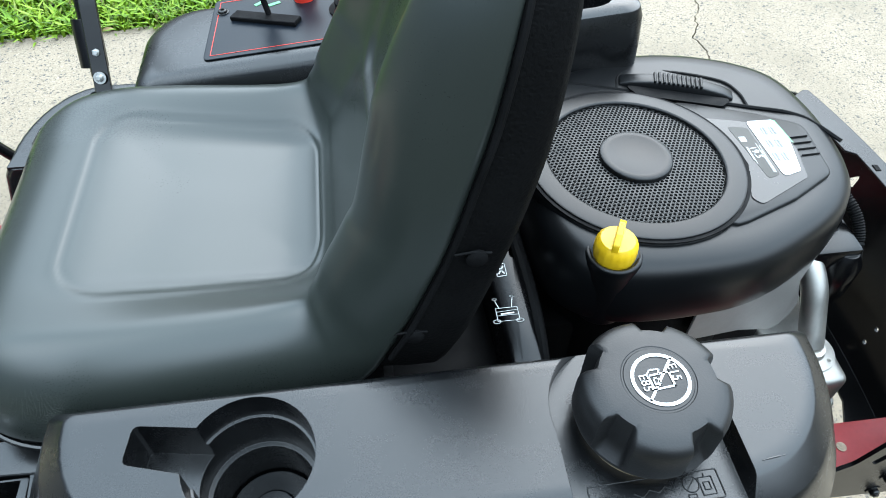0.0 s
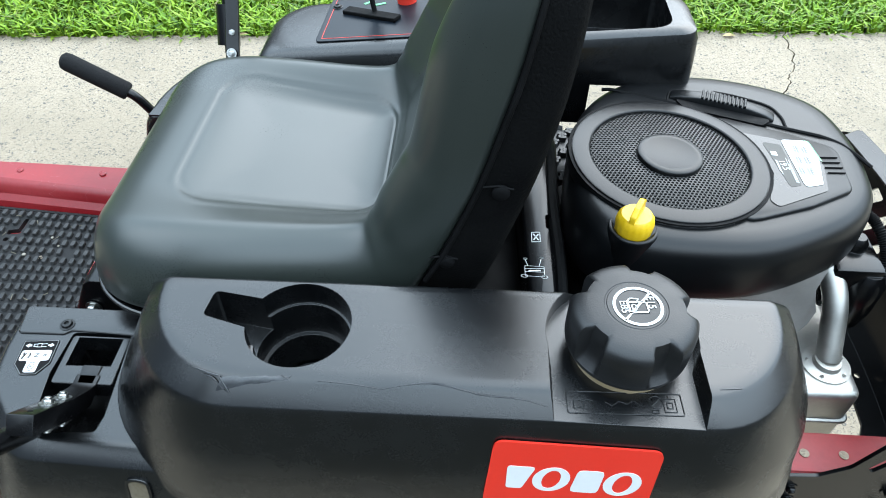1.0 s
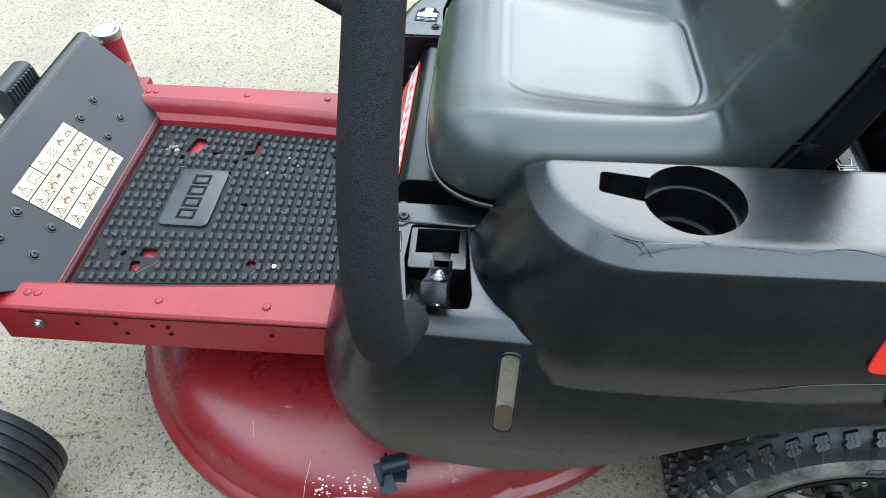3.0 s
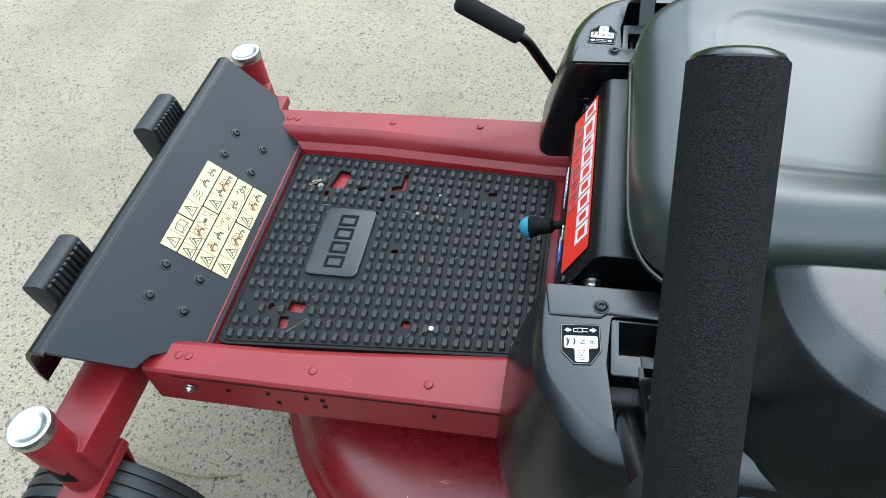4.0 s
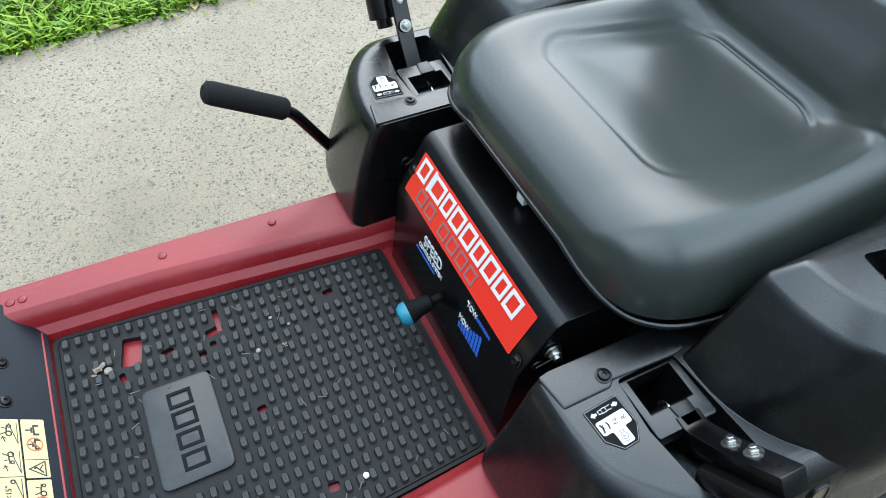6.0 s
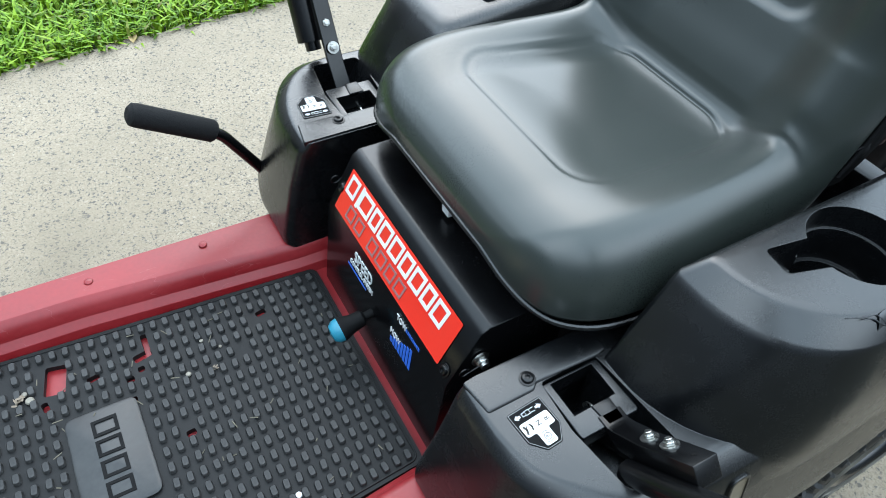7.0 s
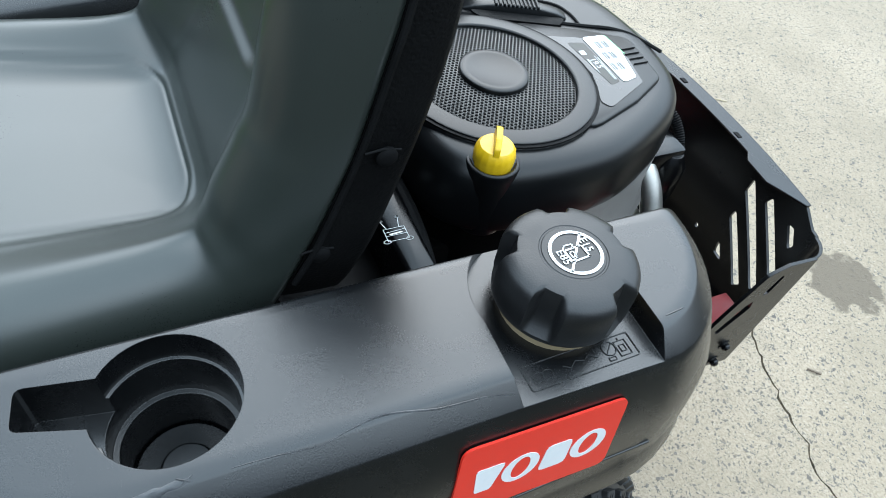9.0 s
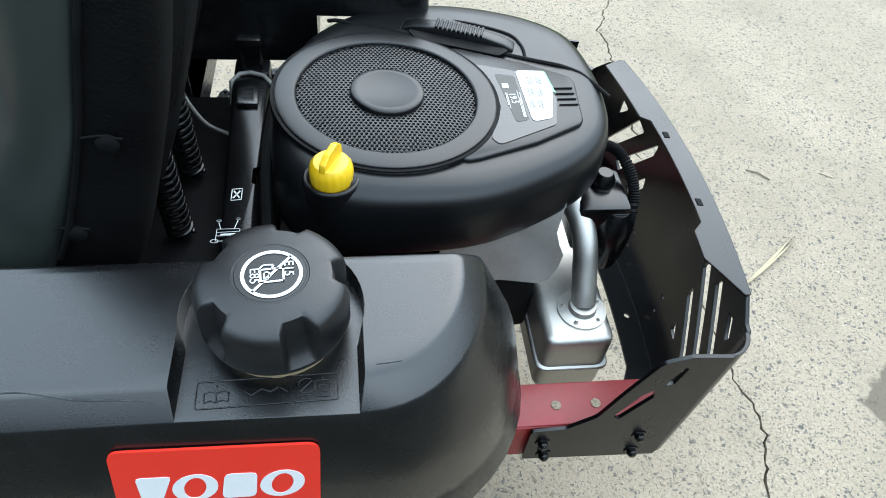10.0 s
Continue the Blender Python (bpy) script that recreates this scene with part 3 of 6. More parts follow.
CLIPPING = material("dry_clippings", (0.05, 0.044, 0.03), (0.12, 0.105, 0.075), rough=0.9, spread=60)
clips = []
crng = random.Random(21)
for k in range(46):
    x, y, a, ln = crng.uniform(MX0 + 0.02, MX1 - 0.02), crng.uniform(-MY + 0.02, MY - 0.02), crng.uniform(0, 180), crng.uniform(0.004, 0.014)
    clips.append(moved(box(-ln / 2, ln / 2, -0.0006, 0.0006, 0, 0.0006), pose(x, y, 0.3608 + crng.choice((0, 0.0052)), 0, 0, a)))
tagged(new("grass_clippings", mesh_of("grass_clippings", joined(*clips), CLIPPING)), "dry grass clippings strewn over the rubber foot mat", "clippings", kind="stuff")

# sloping front plate
P0, P1 = Vector((-1.048, 0, 0.366)), Vector((-1.188, 0, 0.496))
UP = (P1 - P0)
SLOPE = basis(P0, (0, 1, 0), UP)
SLEN = UP.length
outline = [(-0.215, 0), (0.215, 0), (0.268, SLEN * 0.36), (0.29, SLEN * 0.42), (0.302, SLEN * 0.99), (-0.325, SLEN * 0.99), (-0.295, SLEN * 0.42), (-0.268, SLEN * 0.36)]
plate = part("front_plate", moved(prism(rounded(outline, 0.006, 2), "xy", -0.0045, 0.0), SLOPE), PLATE_GREY, mower, "dark grey sloping steel front plate", 40)
part("rolled_edge", loft([[(-1.184, y, 0.4925), (-1.190, y, 0.4970), (-1.198, y, 0.4975), (-1.207, y, 0.494), (-1.214, y, 0.487), (-1.220, y, 0.476), (-1.228, y, 0.436), (-1.226, y, 0.418), (-1.222, y, 0.418), (-1.223, y, 0.436), (-1.214, y, 0.474), (-1.204, y, 0.488), (-1.195, y, 0.491), (-1.186, y, 0.487)] for y in (-0.327, 0.304)]), STEEL_BLACK, plate, "rolled black front edge", 50)


def on_slope(y, s, lift=0.0):
    return SLOPE @ Matrix.Translation((y, s, lift))


for y, up in ((0.160, 0.114), (0.105, 0.114), (0.159, 0.061), (0.101, 0.061), (-0.132, 0.110), (-0.188, 0.109), (-0.129, 0.057), (-0.187, 0.057)):
    piece("bolt", BUTTON_ME, plate, on_slope(y, up, 0.0002), "black button-head bolt")
label_m = on_slope(-0.015, 0.0765, 0.0008)
LW, LH = 0.181, 0.113
warning = new("warning_label")
warning.parent = mower
tagged(warning, "cream safety label in cards with black pictograms")


def tri_sign(cx, cy, kind):
    out = stroke([(cx - 0.0095, cy - 0.0085), (cx + 0.0095, cy - 0.0085), (cx, cy + 0.0090)], 0.0013, True)
    return out + (stroke([(cx, cy - 0.001), (cx, cy + 0.004)], 0.0018) + stroke([(cx, cy - 0.0050), (cx, cy - 0.0045)], 0.0018) if kind == 0 else stroke([(cx - 0.0045, cy - 0.0055), (cx + 0.002, cy + 0.0015)], 0.0016) + stroke([(cx + 0.0045, cy - 0.0055), (cx - 0.001, cy - 0.002)], 0.0013) + stroke(ring2(cx + 0.001, cy + 0.003, 0.0007, 6), 0.0008, True))


def machine(cx, cy, turned=1):
    """A small mower seen from its side."""
    t = turned
    return (stroke(ring2(cx - 0.005 * t, cy - 0.003, 0.0030, 10), 0.0013, True) + stroke(ring2(cx + 0.005 * t, cy - 0.0042, 0.0018, 8), 0.0011, True) + stroke([(cx - 0.003 * t, cy - 0.0005), (cx + 0.006 * t, cy - 0.0015)], 0.0016)
            + stroke([(cx - 0.004 * t, cy + 0.001), (cx - 0.006 * t, cy + 0.0055)], 0.0012) + stroke([(cx + 0.002 * t, cy), (cx + 0.003 * t, cy + 0.004)], 0.0009))


def from_behind(cx, cy):
    """A small mower seen from its end."""
    return stroke([(cx - 0.006, cy - 0.005), (cx - 0.006, cy - 0.001)], 0.0026) + stroke([(cx + 0.006, cy - 0.005), (cx + 0.006, cy - 0.001)], 0.0026) + stroke([(cx - 0.005, cy - 0.0005), (cx + 0.005, cy - 0.0005)], 0.0020) + stroke([(cx - 0.0025, cy + 0.002), (cx + 0.0025, cy + 0.002)], 0.0022) + stroke([(cx, cy + 0.004), (cx, cy + 0.008)], 0.0016)


def on_hill(cx, cy, t):
    """The mower on a slope, with an arrow."""
    return stroke([(cx - 0.015, cy - 0.0105), (cx + 0.013, cy - (0.0105 if t > 0 else 0.0)), (cx + 0.013, cy - 0.0105)] if t > 0 else [(cx - 0.015, cy - 0.0105), (cx + 0.013, cy - 0.0105)], 0.0007) + stroke([(cx - 0.015, cy - 0.0105), (cx + 0.013, cy - 0.002)], 0.0008) + machine(cx + 0.004, cy + 0.0015, t) + stroke([(cx - 0.012, cy + 0.003), (cx - 0.005, cy + 0.0055)], 0.0009) + stroke([(cx - 0.009, cy + 0.007), (cx - 0.005, cy + 0.0055), (cx - 0.0075, cy + 0.0025)], 0.0008)


def rotor(cx, cy):
    return stroke(ring2(cx - 0.001, cy + 0.0055, 0.0035, 9)[:7], 0.0008) + stroke(ring2(cx + 0.001, cy - 0.0055, 0.0035, 9)[:7], 0.0008) + stroke([(cx + 0.004, cy - 0.008), (cx + 0.004, cy + 0.008)], 0.0006)


def banned(cx, cy):
    return stroke(ring2(cx, cy, 0.0085, 16), 0.0009, True) + stroke([(cx - 0.006, cy - 0.006), (cx + 0.006, cy + 0.006)], 0.0009)


def book(cx, cy):
    return stroke([(cx - 0.010, cy - 0.007), (cx, cy - 0.0055), (cx + 0.010, cy - 0.007), (cx + 0.010, cy + 0.005), (cx, cy + 0.0065), (cx - 0.010, cy + 0.005)], 0.0012, True) + stroke([(cx, cy - 0.0055), (cx, cy + 0.0065)], 0.001) + stroke([(cx - 0.0115, cy - 0.0085), (cx + 0.0115, cy - 0.0085)], 0.0008)


def waves(cx, cy):
    return [p for d in (-0.005, 0.0, 0.005) for p in stroke([(cx - 0.008, cy + d - 0.001), (cx - 0.003, cy + d + 0.001), (cx + 0.003, cy + d - 0.001), (cx + 0.008, cy + d + 0.001)], 0.0010)]


# four columns of cards, each with thin rules and its signs
col = LH / 4
CARDS = [(0, 0.0905, -0.027, (0.004,), ((0.074, "m"), (0.048, "e"), (0.020, "w"), (-0.0115, "t0"))), (0, -0.0295, -0.0905, (-0.061,), ((-0.046, "b"), (-0.076, "t0"))),
         (1, 0.0905, 0.0075, (0.037,), ((0.0785, "m"), (0.0613, "x"), (0.0468, "e"), (0.022, "t1"))), (1, 0.005, -0.0905, (-0.0475, -0.069), ((-0.004, "r"), (-0.0165, "o"), (-0.0265, "r"), (-0.0385, "x"), (-0.0585, "t1"), (-0.080, "t1"))),
         (2, 0.0905, -0.0905, (0.0143, -0.0158, -0.066), ((0.072, "h"), (0.034, "g"), (-0.0007, "15"), (-0.0275, "e"), (-0.052, "x"), (-0.0785, "t1"))),
         (3, 0.0905, 0.012, (0.0355,), ((0.0755, "e"), (0.056, "x"), (0.0235, "t1"))), (3, 0.0095, -0.0905, (-0.031, -0.058), ((-0.003, "m"), (-0.0205, "x"), (-0.0445, "t1"), (-0.0745, "t1")))]
for c, top, low, rules, signs in CARDS:
    v1, v0 = LH / 2 - c * col - 0.0011, LH / 2 - (c + 1) * col + 0.0011
    v = (v0 + v1) / 2
    card = part("label_card", moved(flat([rounded(rect(low, top, v0, v1), 0.0015, 2)]), label_m), CREAM, warning)
    up = label_m @ Matrix.Translation((0, 0, 0.0006))
    for u in rules:
        part("rule", moved(flat(stroke([(u, v0), (u, v1)], 0.0006), 0.0003), up), INK, card)
    for u, kind in signs:
        if kind == "15":
            tagged(part("pictogram", joined(lettering("<15°", 0.0085, up @ Matrix.Translation((u - 0.004, v + 0.004, 0.0003)), 0.0002), moved(flat(stroke([(u - 0.012, v - 0.010), (u + 0.012, v - 0.010)], 0.0008) + stroke([(u - 0.012, v - 0.010), (u + 0.011, v - 0.003)], 0.0008) + stroke(ring2(u + 0.009, v - 0.001, 0.0022, 8), 0.0012, True), 0.0003), up)), INK, card), kind="stuff")
            continue
        ink = {"t0": tri_sign(u, v, 0), "t1": tri_sign(u, v, 1), "b": book(u, v), "m": machine(u, v), "e": from_behind(u, v), "x": from_behind(u, v), "w": waves(u, v), "h": on_hill(u, v, 1), "g": on_hill(u, v, -1), "r": rotor(u, v), "o": stroke([(u - 0.002, v), (u + 0.002, v)], 0.005)}[kind]
        tagged(part("pictogram", moved(flat(ink, 0.0003), up), INK, card), kind="stuff")
        if kind == "x":
            part("prohibition_sign", moved(flat(banned(u, v), 0.0003), up @ Matrix.Translation((0, 0, 0.0004))), INK_RED, card)

# ribbed rubber step pads ahead of the plate
for y0, y1 in ((0.083, 0.175), (-0.241, -0.146)):
    pad = part("step_pad", moved(bevelled(prism(rounded(rect(-0.02, 0.016, -0.07, 0.045), 0.012, 3), "xz", y0, y1), 0.006, 2), pose(-1.240, 0, 0.468, 0, -8, 0)), RUBBER, mower, "black rubber step pad with ribs")
    for k in range(9):
        yy = lerp(y0 + 0.009, y1 - 0.009, k / 8)
        part("rib", moved(bevelled(box(0.016, 0.022, yy - 0.003, yy + 0.003, -0.062, 0.036), 0.001, 1), pose(-1.240, 0, 0.468, 0, -8, 0)), RUBBER, pad)
    part("arm", box(-1.25, -1.19, (y0 + y1) / 2 - 0.015, (y0 + y1) / 2 + 0.015, 0.40, 0.415, 0.002), STEEL_BLACK, mower)


# casters
def caster(x, y, s):
    fork = part("caster_fork", joined(revolve([(0.025, 0.318), (0.0265, 0.322), (0.0265, 0.452), (0.025, 0.455)], 24, pose(x, y, 0)),
                bevelled(loft([[(px, py, z) for z in (0.335, 0.395) for px, py in pts][:2] + [(px, py, 0.395) for px, py in pts][::-1] for pts in (((-1.135, s * 0.22), (-1.21, s * 0.22)), ((x + 0.034, y), (x - 0.034, y)))]), 0.006, 2),
                box(x - 0.028, x + 0.028, y - 0.058, y + 0.058, 0.298, 0.318, 0.005),
                *[bevelled(loft([[(x - 0.025, yy, 0.31), (x + 0.025, yy, 0.31), (x - 0.024, yy, 0.13), (x - 0.06, yy, 0.13)] for yy in (y + t, y + t + 0.006)]), 0.0015, 1) for t in (-0.058, 0.052)]), RED, mower, "red caster fork with tubular pivot")
    part("pivot_cap", revolve([(0.0275, 0.449), (0.0285, 0.4505), (0.0285, 0.461), (0.0272, 0.4645), (0.0245, 0.4655), (0.0205, 0.4645), (0.0175, 0.4615), (0.012, 0.4605), (0.0004, 0.4605)], 28, pose(x, y, 0)), CHROME, fork, "zinc-plated domed cap")
    if s < 0:
        arc = [radians(a) for a in range(262, 312, 6)]
        part("scraped_patch", loft([[(x + 0.0268 * math.cos(a), y + 0.0268 * math.sin(a), 0.352 + 0.006 * math.sin(3 * a) + k * (0.03 + 0.008 * math.sin(7 * a))) for a in arc] for k in (0, 0.5, 1)], caps=False, closed=False), MATT_BLACK, fork, "dark scrape in the red paint")
    wheel = new("caster_wheel")
    wheel.parent = mower
    wheel.location = (x - 0.042, y, 0.14)
    turn = pose(0, 0, 0, 90)
    prof = [(0.065, -0.044), (0.085, -0.05), (0.115, -0.05), (0.130, -0.044)]
    for k in range(5):
        w = -0.036 + k * 0.018
        prof += [(0.1385, w - 0.007), (0.1395, w), (0.1385, w + 0.007), (0.134, w + 0.0078), (0.134, w + 0.0102)] if k < 4 else [(0.1385, w - 0.007), (0.1395, w), (0.137, w + 0.007)]
    prof += [(0.130, 0.044), (0.115, 0.05), (0.085, 0.05), (0.065, 0.044)]
    part("tyre", revolve(prof, 48, turn), RUBBER, wheel, "ribbed black rubber tyre", 50)
    part("rim", revolve([(0.012, -0.05), (0.03, -0.05), (0.034, -0.02), (0.066, -0.03), (0.07, -0.046), (0.07, 0.046), (0.066, 0.03), (0.034, 0.02), (0.03, 0.05), (0.012, 0.05)], 28, turn), STEEL_BLACK, wheel)


caster(-1.171, -0.409, -1)
caster(-1.190, 0.370, 1)
for s in (-1, 1):
    piece("frame_bolt", HEX_ME, mower, pose(-1.046, s * 0.289, 0.373, 90 if s < 0 else -90), "zinc-plated hex bolt with washer")

# cutting deck
DECK = [(0.0005, 0.217), (0.24, 0.216), (0.352, 0.212), (0.396, 0.203), (0.427, 0.184), (0.441, 0.158), (0.446, 0.132), (0.451, 0.126), (0.462, 0.123), (0.4655, 0.117), (0.4655, 0.098), (0.46, 0.096), (0.451, 0.115), (0.425, 0.11)]
deck = part("mower_deck", joined(revolve(DECK, 96, pose(-0.582, 0.0, 0)), revolve(DECK, 96, pose(-0.47, 0.05, -0.003))), DECK_RED, mower, "glossy dark red stamped steel cutting deck, scratched", 50)
part("deck_bracket", joined(box(-0.536, -0.497, -0.416, -0.40, 0.205, 0.212, 0.001), box(-0.532, -0.528, -0.43, -0.385, 0.2, 0.235, 0.001), moved(revolve([(0.013, -0.02), (0.013, 0.02)], 16), pose(-0.515, -0.398, 0.228, 0, 90, 20)), moved(box(-0.012, 0.012, -0.025, 0.02, -0.002, 0.002, 0.001), pose(-0.528, -0.415, 0.222, 20, 0, 25))), PLATE_GREY, deck, "small grey steel hose bracket")
for a in (200, 206, 310, 316, 255, 170):
    piece("rim_bolt", BUTTON_ME, deck, Matrix.Translation((-0.582 + 0.465 * math.cos(radians(a)), 0.465 * math.sin(radians(a)), 0.108)) @ Euler((0, radians(90), radians(a))).to_matrix().to_4x4())

# torn remains of a sticker on the deck
RESIDUE = material("torn_sticker", (0.34, 0.22, 0.21), (0.55, 0.45, 0.43), rough=0.6, spread=80)
def on_deck(x, y):
    r = math.hypot(x + 0.582, y)
    return Vector((x, y, float(np.interp(r, [p[0] for p in DECK[:7]], [p[1] for p in DECK[:7]])) + 0.0004))
corner = (-0.654, -0.436)
for a, b in ((corner, (-0.645, -0.392)), (corner, (-0.547, -0.430)), ((-0.742, -0.36), (-0.748, -0.335))):
    part("sticker_edge", tube([on_deck(lerp(a[0], b[0], t), lerp(a[1], b[1], t)) for t in np.linspace(0, 1, 8)], 0.0005, 5), RESIDUE, deck)
drng = random.Random(5)
flakes = []
for k in range(48):
    u, v = drng.choice((0.25, 0.3, 0.62, 0.68, 0.9)) + drng.gauss(0, 0.07), drng.uniform(0.05, 0.75)
    p = on_deck(lerp(-0.654, -0.547, u) + 0.009 * v, lerp(-0.436, -0.430, u) + 0.036 * v)
    flakes.append(moved(prism([(drng.uniform(0.3, 1) * 0.0032 * math.cos(t), drng.uniform(0.2, 1) * 0.0026 * math.sin(t)) for t in np.linspace(0, 5.3, 6)], "xy", 0, 0.0004), Matrix.Translation(p)))
tagged(part("sticker_residue", joined(*flakes), RESIDUE, deck, "pale flakes of a torn-off sticker"), kind="stuff")

# pedestal under the seat with its printed front panel
HY0, HY1 = -0.166, 0.163
ped = [(-0.507, 0.579), (-0.5175, 0.572), (-0.5555, 0.497), (-0.568, 0.352), (-0.568, 0.345), (-0.35, 0.345), (-0.35, 0.579)]
pedestal = part("seat_pedestal", bevelled(prism(ped, "xz", HY0, HY1), 0.0035, 2), STEEL_BLACK, mower, "black painted steel box under the seat")
part("seat_floor", box(-0.40, -0.07, -0.19, 0.19, 0.40, 0.560, 0.003), MATT_BLACK, mower)
FACE = basis(Vector((-0.5175, -0.015, 0.572)), (0, -1, 0), Vector((0.0385, 0, 0.075)))  # x along the panel, y up it
decal_poly = [(-0.1605, -0.0735), (0.1255, -0.0735), (0.1255, -0.010), (-0.1585, -0.010)]
decal = part("model_decal", moved(flat([rounded(decal_poly, 0.002, 2)]), FACE @ Matrix.Translation((0, 0, 0.0012))), DECAL_RED, pedestal, "bright red decal with thin white and grey frames")


u = -0.149
for w in (0.019, 0.0, 0.026, 0.016, 0.021, 0.020, 0.018, 0.020, 0.016, 0.020):
    part("white_frame", moved(hollow(u, -0.040, w, 0.0235, 0.0048, 0.06) if w else flat(stroke([(u, -0.042), (u + 0.002, -0.0145)], 0.0048)), FACE @ Matrix.Translation((0, 0, 0.002))), WHITE, decal)
    u += w + (0.0085 if w else 0.007)
for u, w in ((-0.126, 0.017), (-0.1005, 0.017), (-0.062, 0.017), (-0.037, 0.017), (-0.012, 0.017), (0.013, 0.017)):
    part("grey_frame", moved(hollow(u, -0.0665, w, 0.017, 0.0030, 0.06), FACE @ Matrix.Translation((0, 0, 0.002))), GREY_PRINT, decal)
LOW = basis(Vector((-0.5555, -0.015, 0.497)), (0, -1, 0), Vector((0.0125, 0, 0.145)))
TALL = Matrix.Diagonal((1, 1.4, 1, 1))
part("speed_print", joined(lettering("SPEED", 0.0195, LOW @ Matrix.Translation((-0.060, -0.0160, 0.0008)) @ TALL), lettering("CONTROL SYSTEM", 0.0080, LOW @ Matrix.Translation((-0.0640, -0.0335, 0.0008)) @ TALL)), PALE_PRINT, pedestal, "pale grey lettering")
part("blue_rule", moved(flat([rect(-0.104, -0.048, -0.0455, -0.0425)]), LOW @ Matrix.Translation((0, 0, 0.0006))), BLUE_PRINT, pedestal)
for word, u, v in (("MOW", 0.037, -0.042), ("TOW", 0.047, -0.0045)):
    part("word", lettering(word, 0.0100, LOW @ Matrix.Translation((u, v, 0.0008)) @ TALL), WHITE, pedestal, "white lettering")
for steps in ([rect(0.026 + k * 0.0068, 0.031 + k * 0.0068, -0.0615, -0.0520 + k * 0.0042) for k in range(8)], [rect(0.0585 + k * 0.0043, 0.0615 + k * 0.0043, -0.0075, -0.002) for k in range(8)]):
    part("speed_scale", moved(flat(steps), LOW @ Matrix.Translation((0, 0, 0.0006))), BLUE_PRINT, pedestal, "blue stepped scale")
for y in (HY0 + 0.014, HY1 - 0.014):
    piece("panel_screw", BUTTON_ME, pedestal, FACE @ Matrix.Translation((-(y + 0.015), -0.045 if y > 0 else -0.07, 0.0004)))
knob = part("speed_lever", joined(tube([(-0.556, 0.0127, 0.4290), (-0.580, 0.0127, 0.4245)], 0.006), moved(revolve([(0.007, 0), (0.011, 0.004), (0.0125, 0.02), (0.0155, 0.03), (0.0165, 0.034), (0.0165, 0.036)], 20), Matrix.Translation((-0.5716, 0.0127, 0.4261)) @ Vector((-0.98, 0.0, -0.2)).to_track_quat("Z", "Y").to_matrix().to_4x4())), MATT_BLACK, mower, "black speed lever knob")
part("knob_cap", moved(revolve([(0.0165, 0.036), (0.0155, 0.043), (0.011, 0.049), (0.0004, 0.051)], 20), Matrix.Translation((-0.5716, 0.0127, 0.4261)) @ Vector((-0.98, 0.0, -0.2)).to_track_quat("Z", "Y").to_matrix().to_4x4()), TEAL, knob, "teal rounded knob end")
for s, y in ((-1, -0.168), (1, 0.162)):
    hinge = part("hinge_bolt", joined(tube([(-0.515, y - s * 0.02, 0.530), (-0.515, y + s * 0.012, 0.530)], 0.0055), moved(hex_bolt(0.008, 0.008, 0.011), pose(-0.515, y, 0.530, 0, 0, 0) @ pose(0, 0, 0, -90 * s if s > 0 else 90))), CHROME, mower, "zinc-plated hinge bolt")
    part("spring_clip", tube([Vector((-0.540 + 0.006 * math.cos(a), y + s * 0.008, 0.530 + 0.006 * math.sin(a))) for a in np.linspace(0, 5.4, 16)] + [Vector((-0.522, y + s * 0.01, 0.534))], 0.0011, 8), STEEL_BLACK, hinge, "bent wire clip")

# ---- fenders, fuel tank, console ----
ARCH = [(-0.80, 0.425), (-0.625, 0.412), (-0.585, 0.385), (-0.545, 0.35), (-0.505, 0.325), (-0.44, 0.298), (-0.372, 0.284), (-0.30, 0.296), (-0.244, 0.322), (-0.195, 0.357), (-0.149, 0.392), (-0.10, 0.424), (-0.06, 0.445), (0.0, 0.466), (0.06, 0.479), (0.2, 0.488),
        (0.32, 0.50), (0.6, 0.50), (0.6, 0.05), (-0.8, 0.05)]


def shelf_z(x, z):
    return 0.5 + (z - 0.5) * 0.84 if z > 0.5 else z


def side_y(z):
    """How far out the pod's wall stands at a height: slightly convex."""
    return float(np.interp(z, (0.27, 0.36, 0.43, 0.52, 0.57, 0.62, 0.66, 0.6975, 0.71, 0.75), (0.424, 0.4325, 0.433, 0.427, 0.4225, 0.4165, 0.4075, 0.398, 0.393, 0.375)))


def fender(s):
    """The moulded wing over a rear wheel, with the flat shelf for the drive lever."""
    loops = []
    for z, xf, tuck in ((0.27, -0.600, 0.0), (0.36, -0.612, 0.0), (0.375, -0.613, -0.002), (0.42, -0.612, -0.001), (0.50, -0.592, 0.0), (0.566, -0.5755, 0.0), (0.570, -0.5738, 0.0015), (0.5835, -0.5665, 0.0165), (0.5852, -0.5645, 0.0185), (0.586, -0.561, 0.022)):
        yi = 0.198 if z < 0.5 else 0.205
        yo = side_y(shelf_z(0, z)) - tuck - (0.014 if s > 0 else 0.0)
        bow = (0.003 + 0.0195 * smooth(0.43, 0.545, shelf_z(0, z))) if s < 0 else 0.0
        loops.append([(x, s * (y - bow * smooth(-0.20, -0.36, x) * smooth(0.3, 0.38, y)), shelf_z(x, z)) for x, y in corner_loop(xf, 0.305 if s > 0 else 0.372 - 0.2 * max(0.0, z - 0.5), yi, yo, (0.10, lerp(0.13, 0.16, smooth(0.4, 0.56, z))), (0.10, 0.13) if s > 0 else (0.17, 0.17), 0.012, 10)])
    return loft(loops)


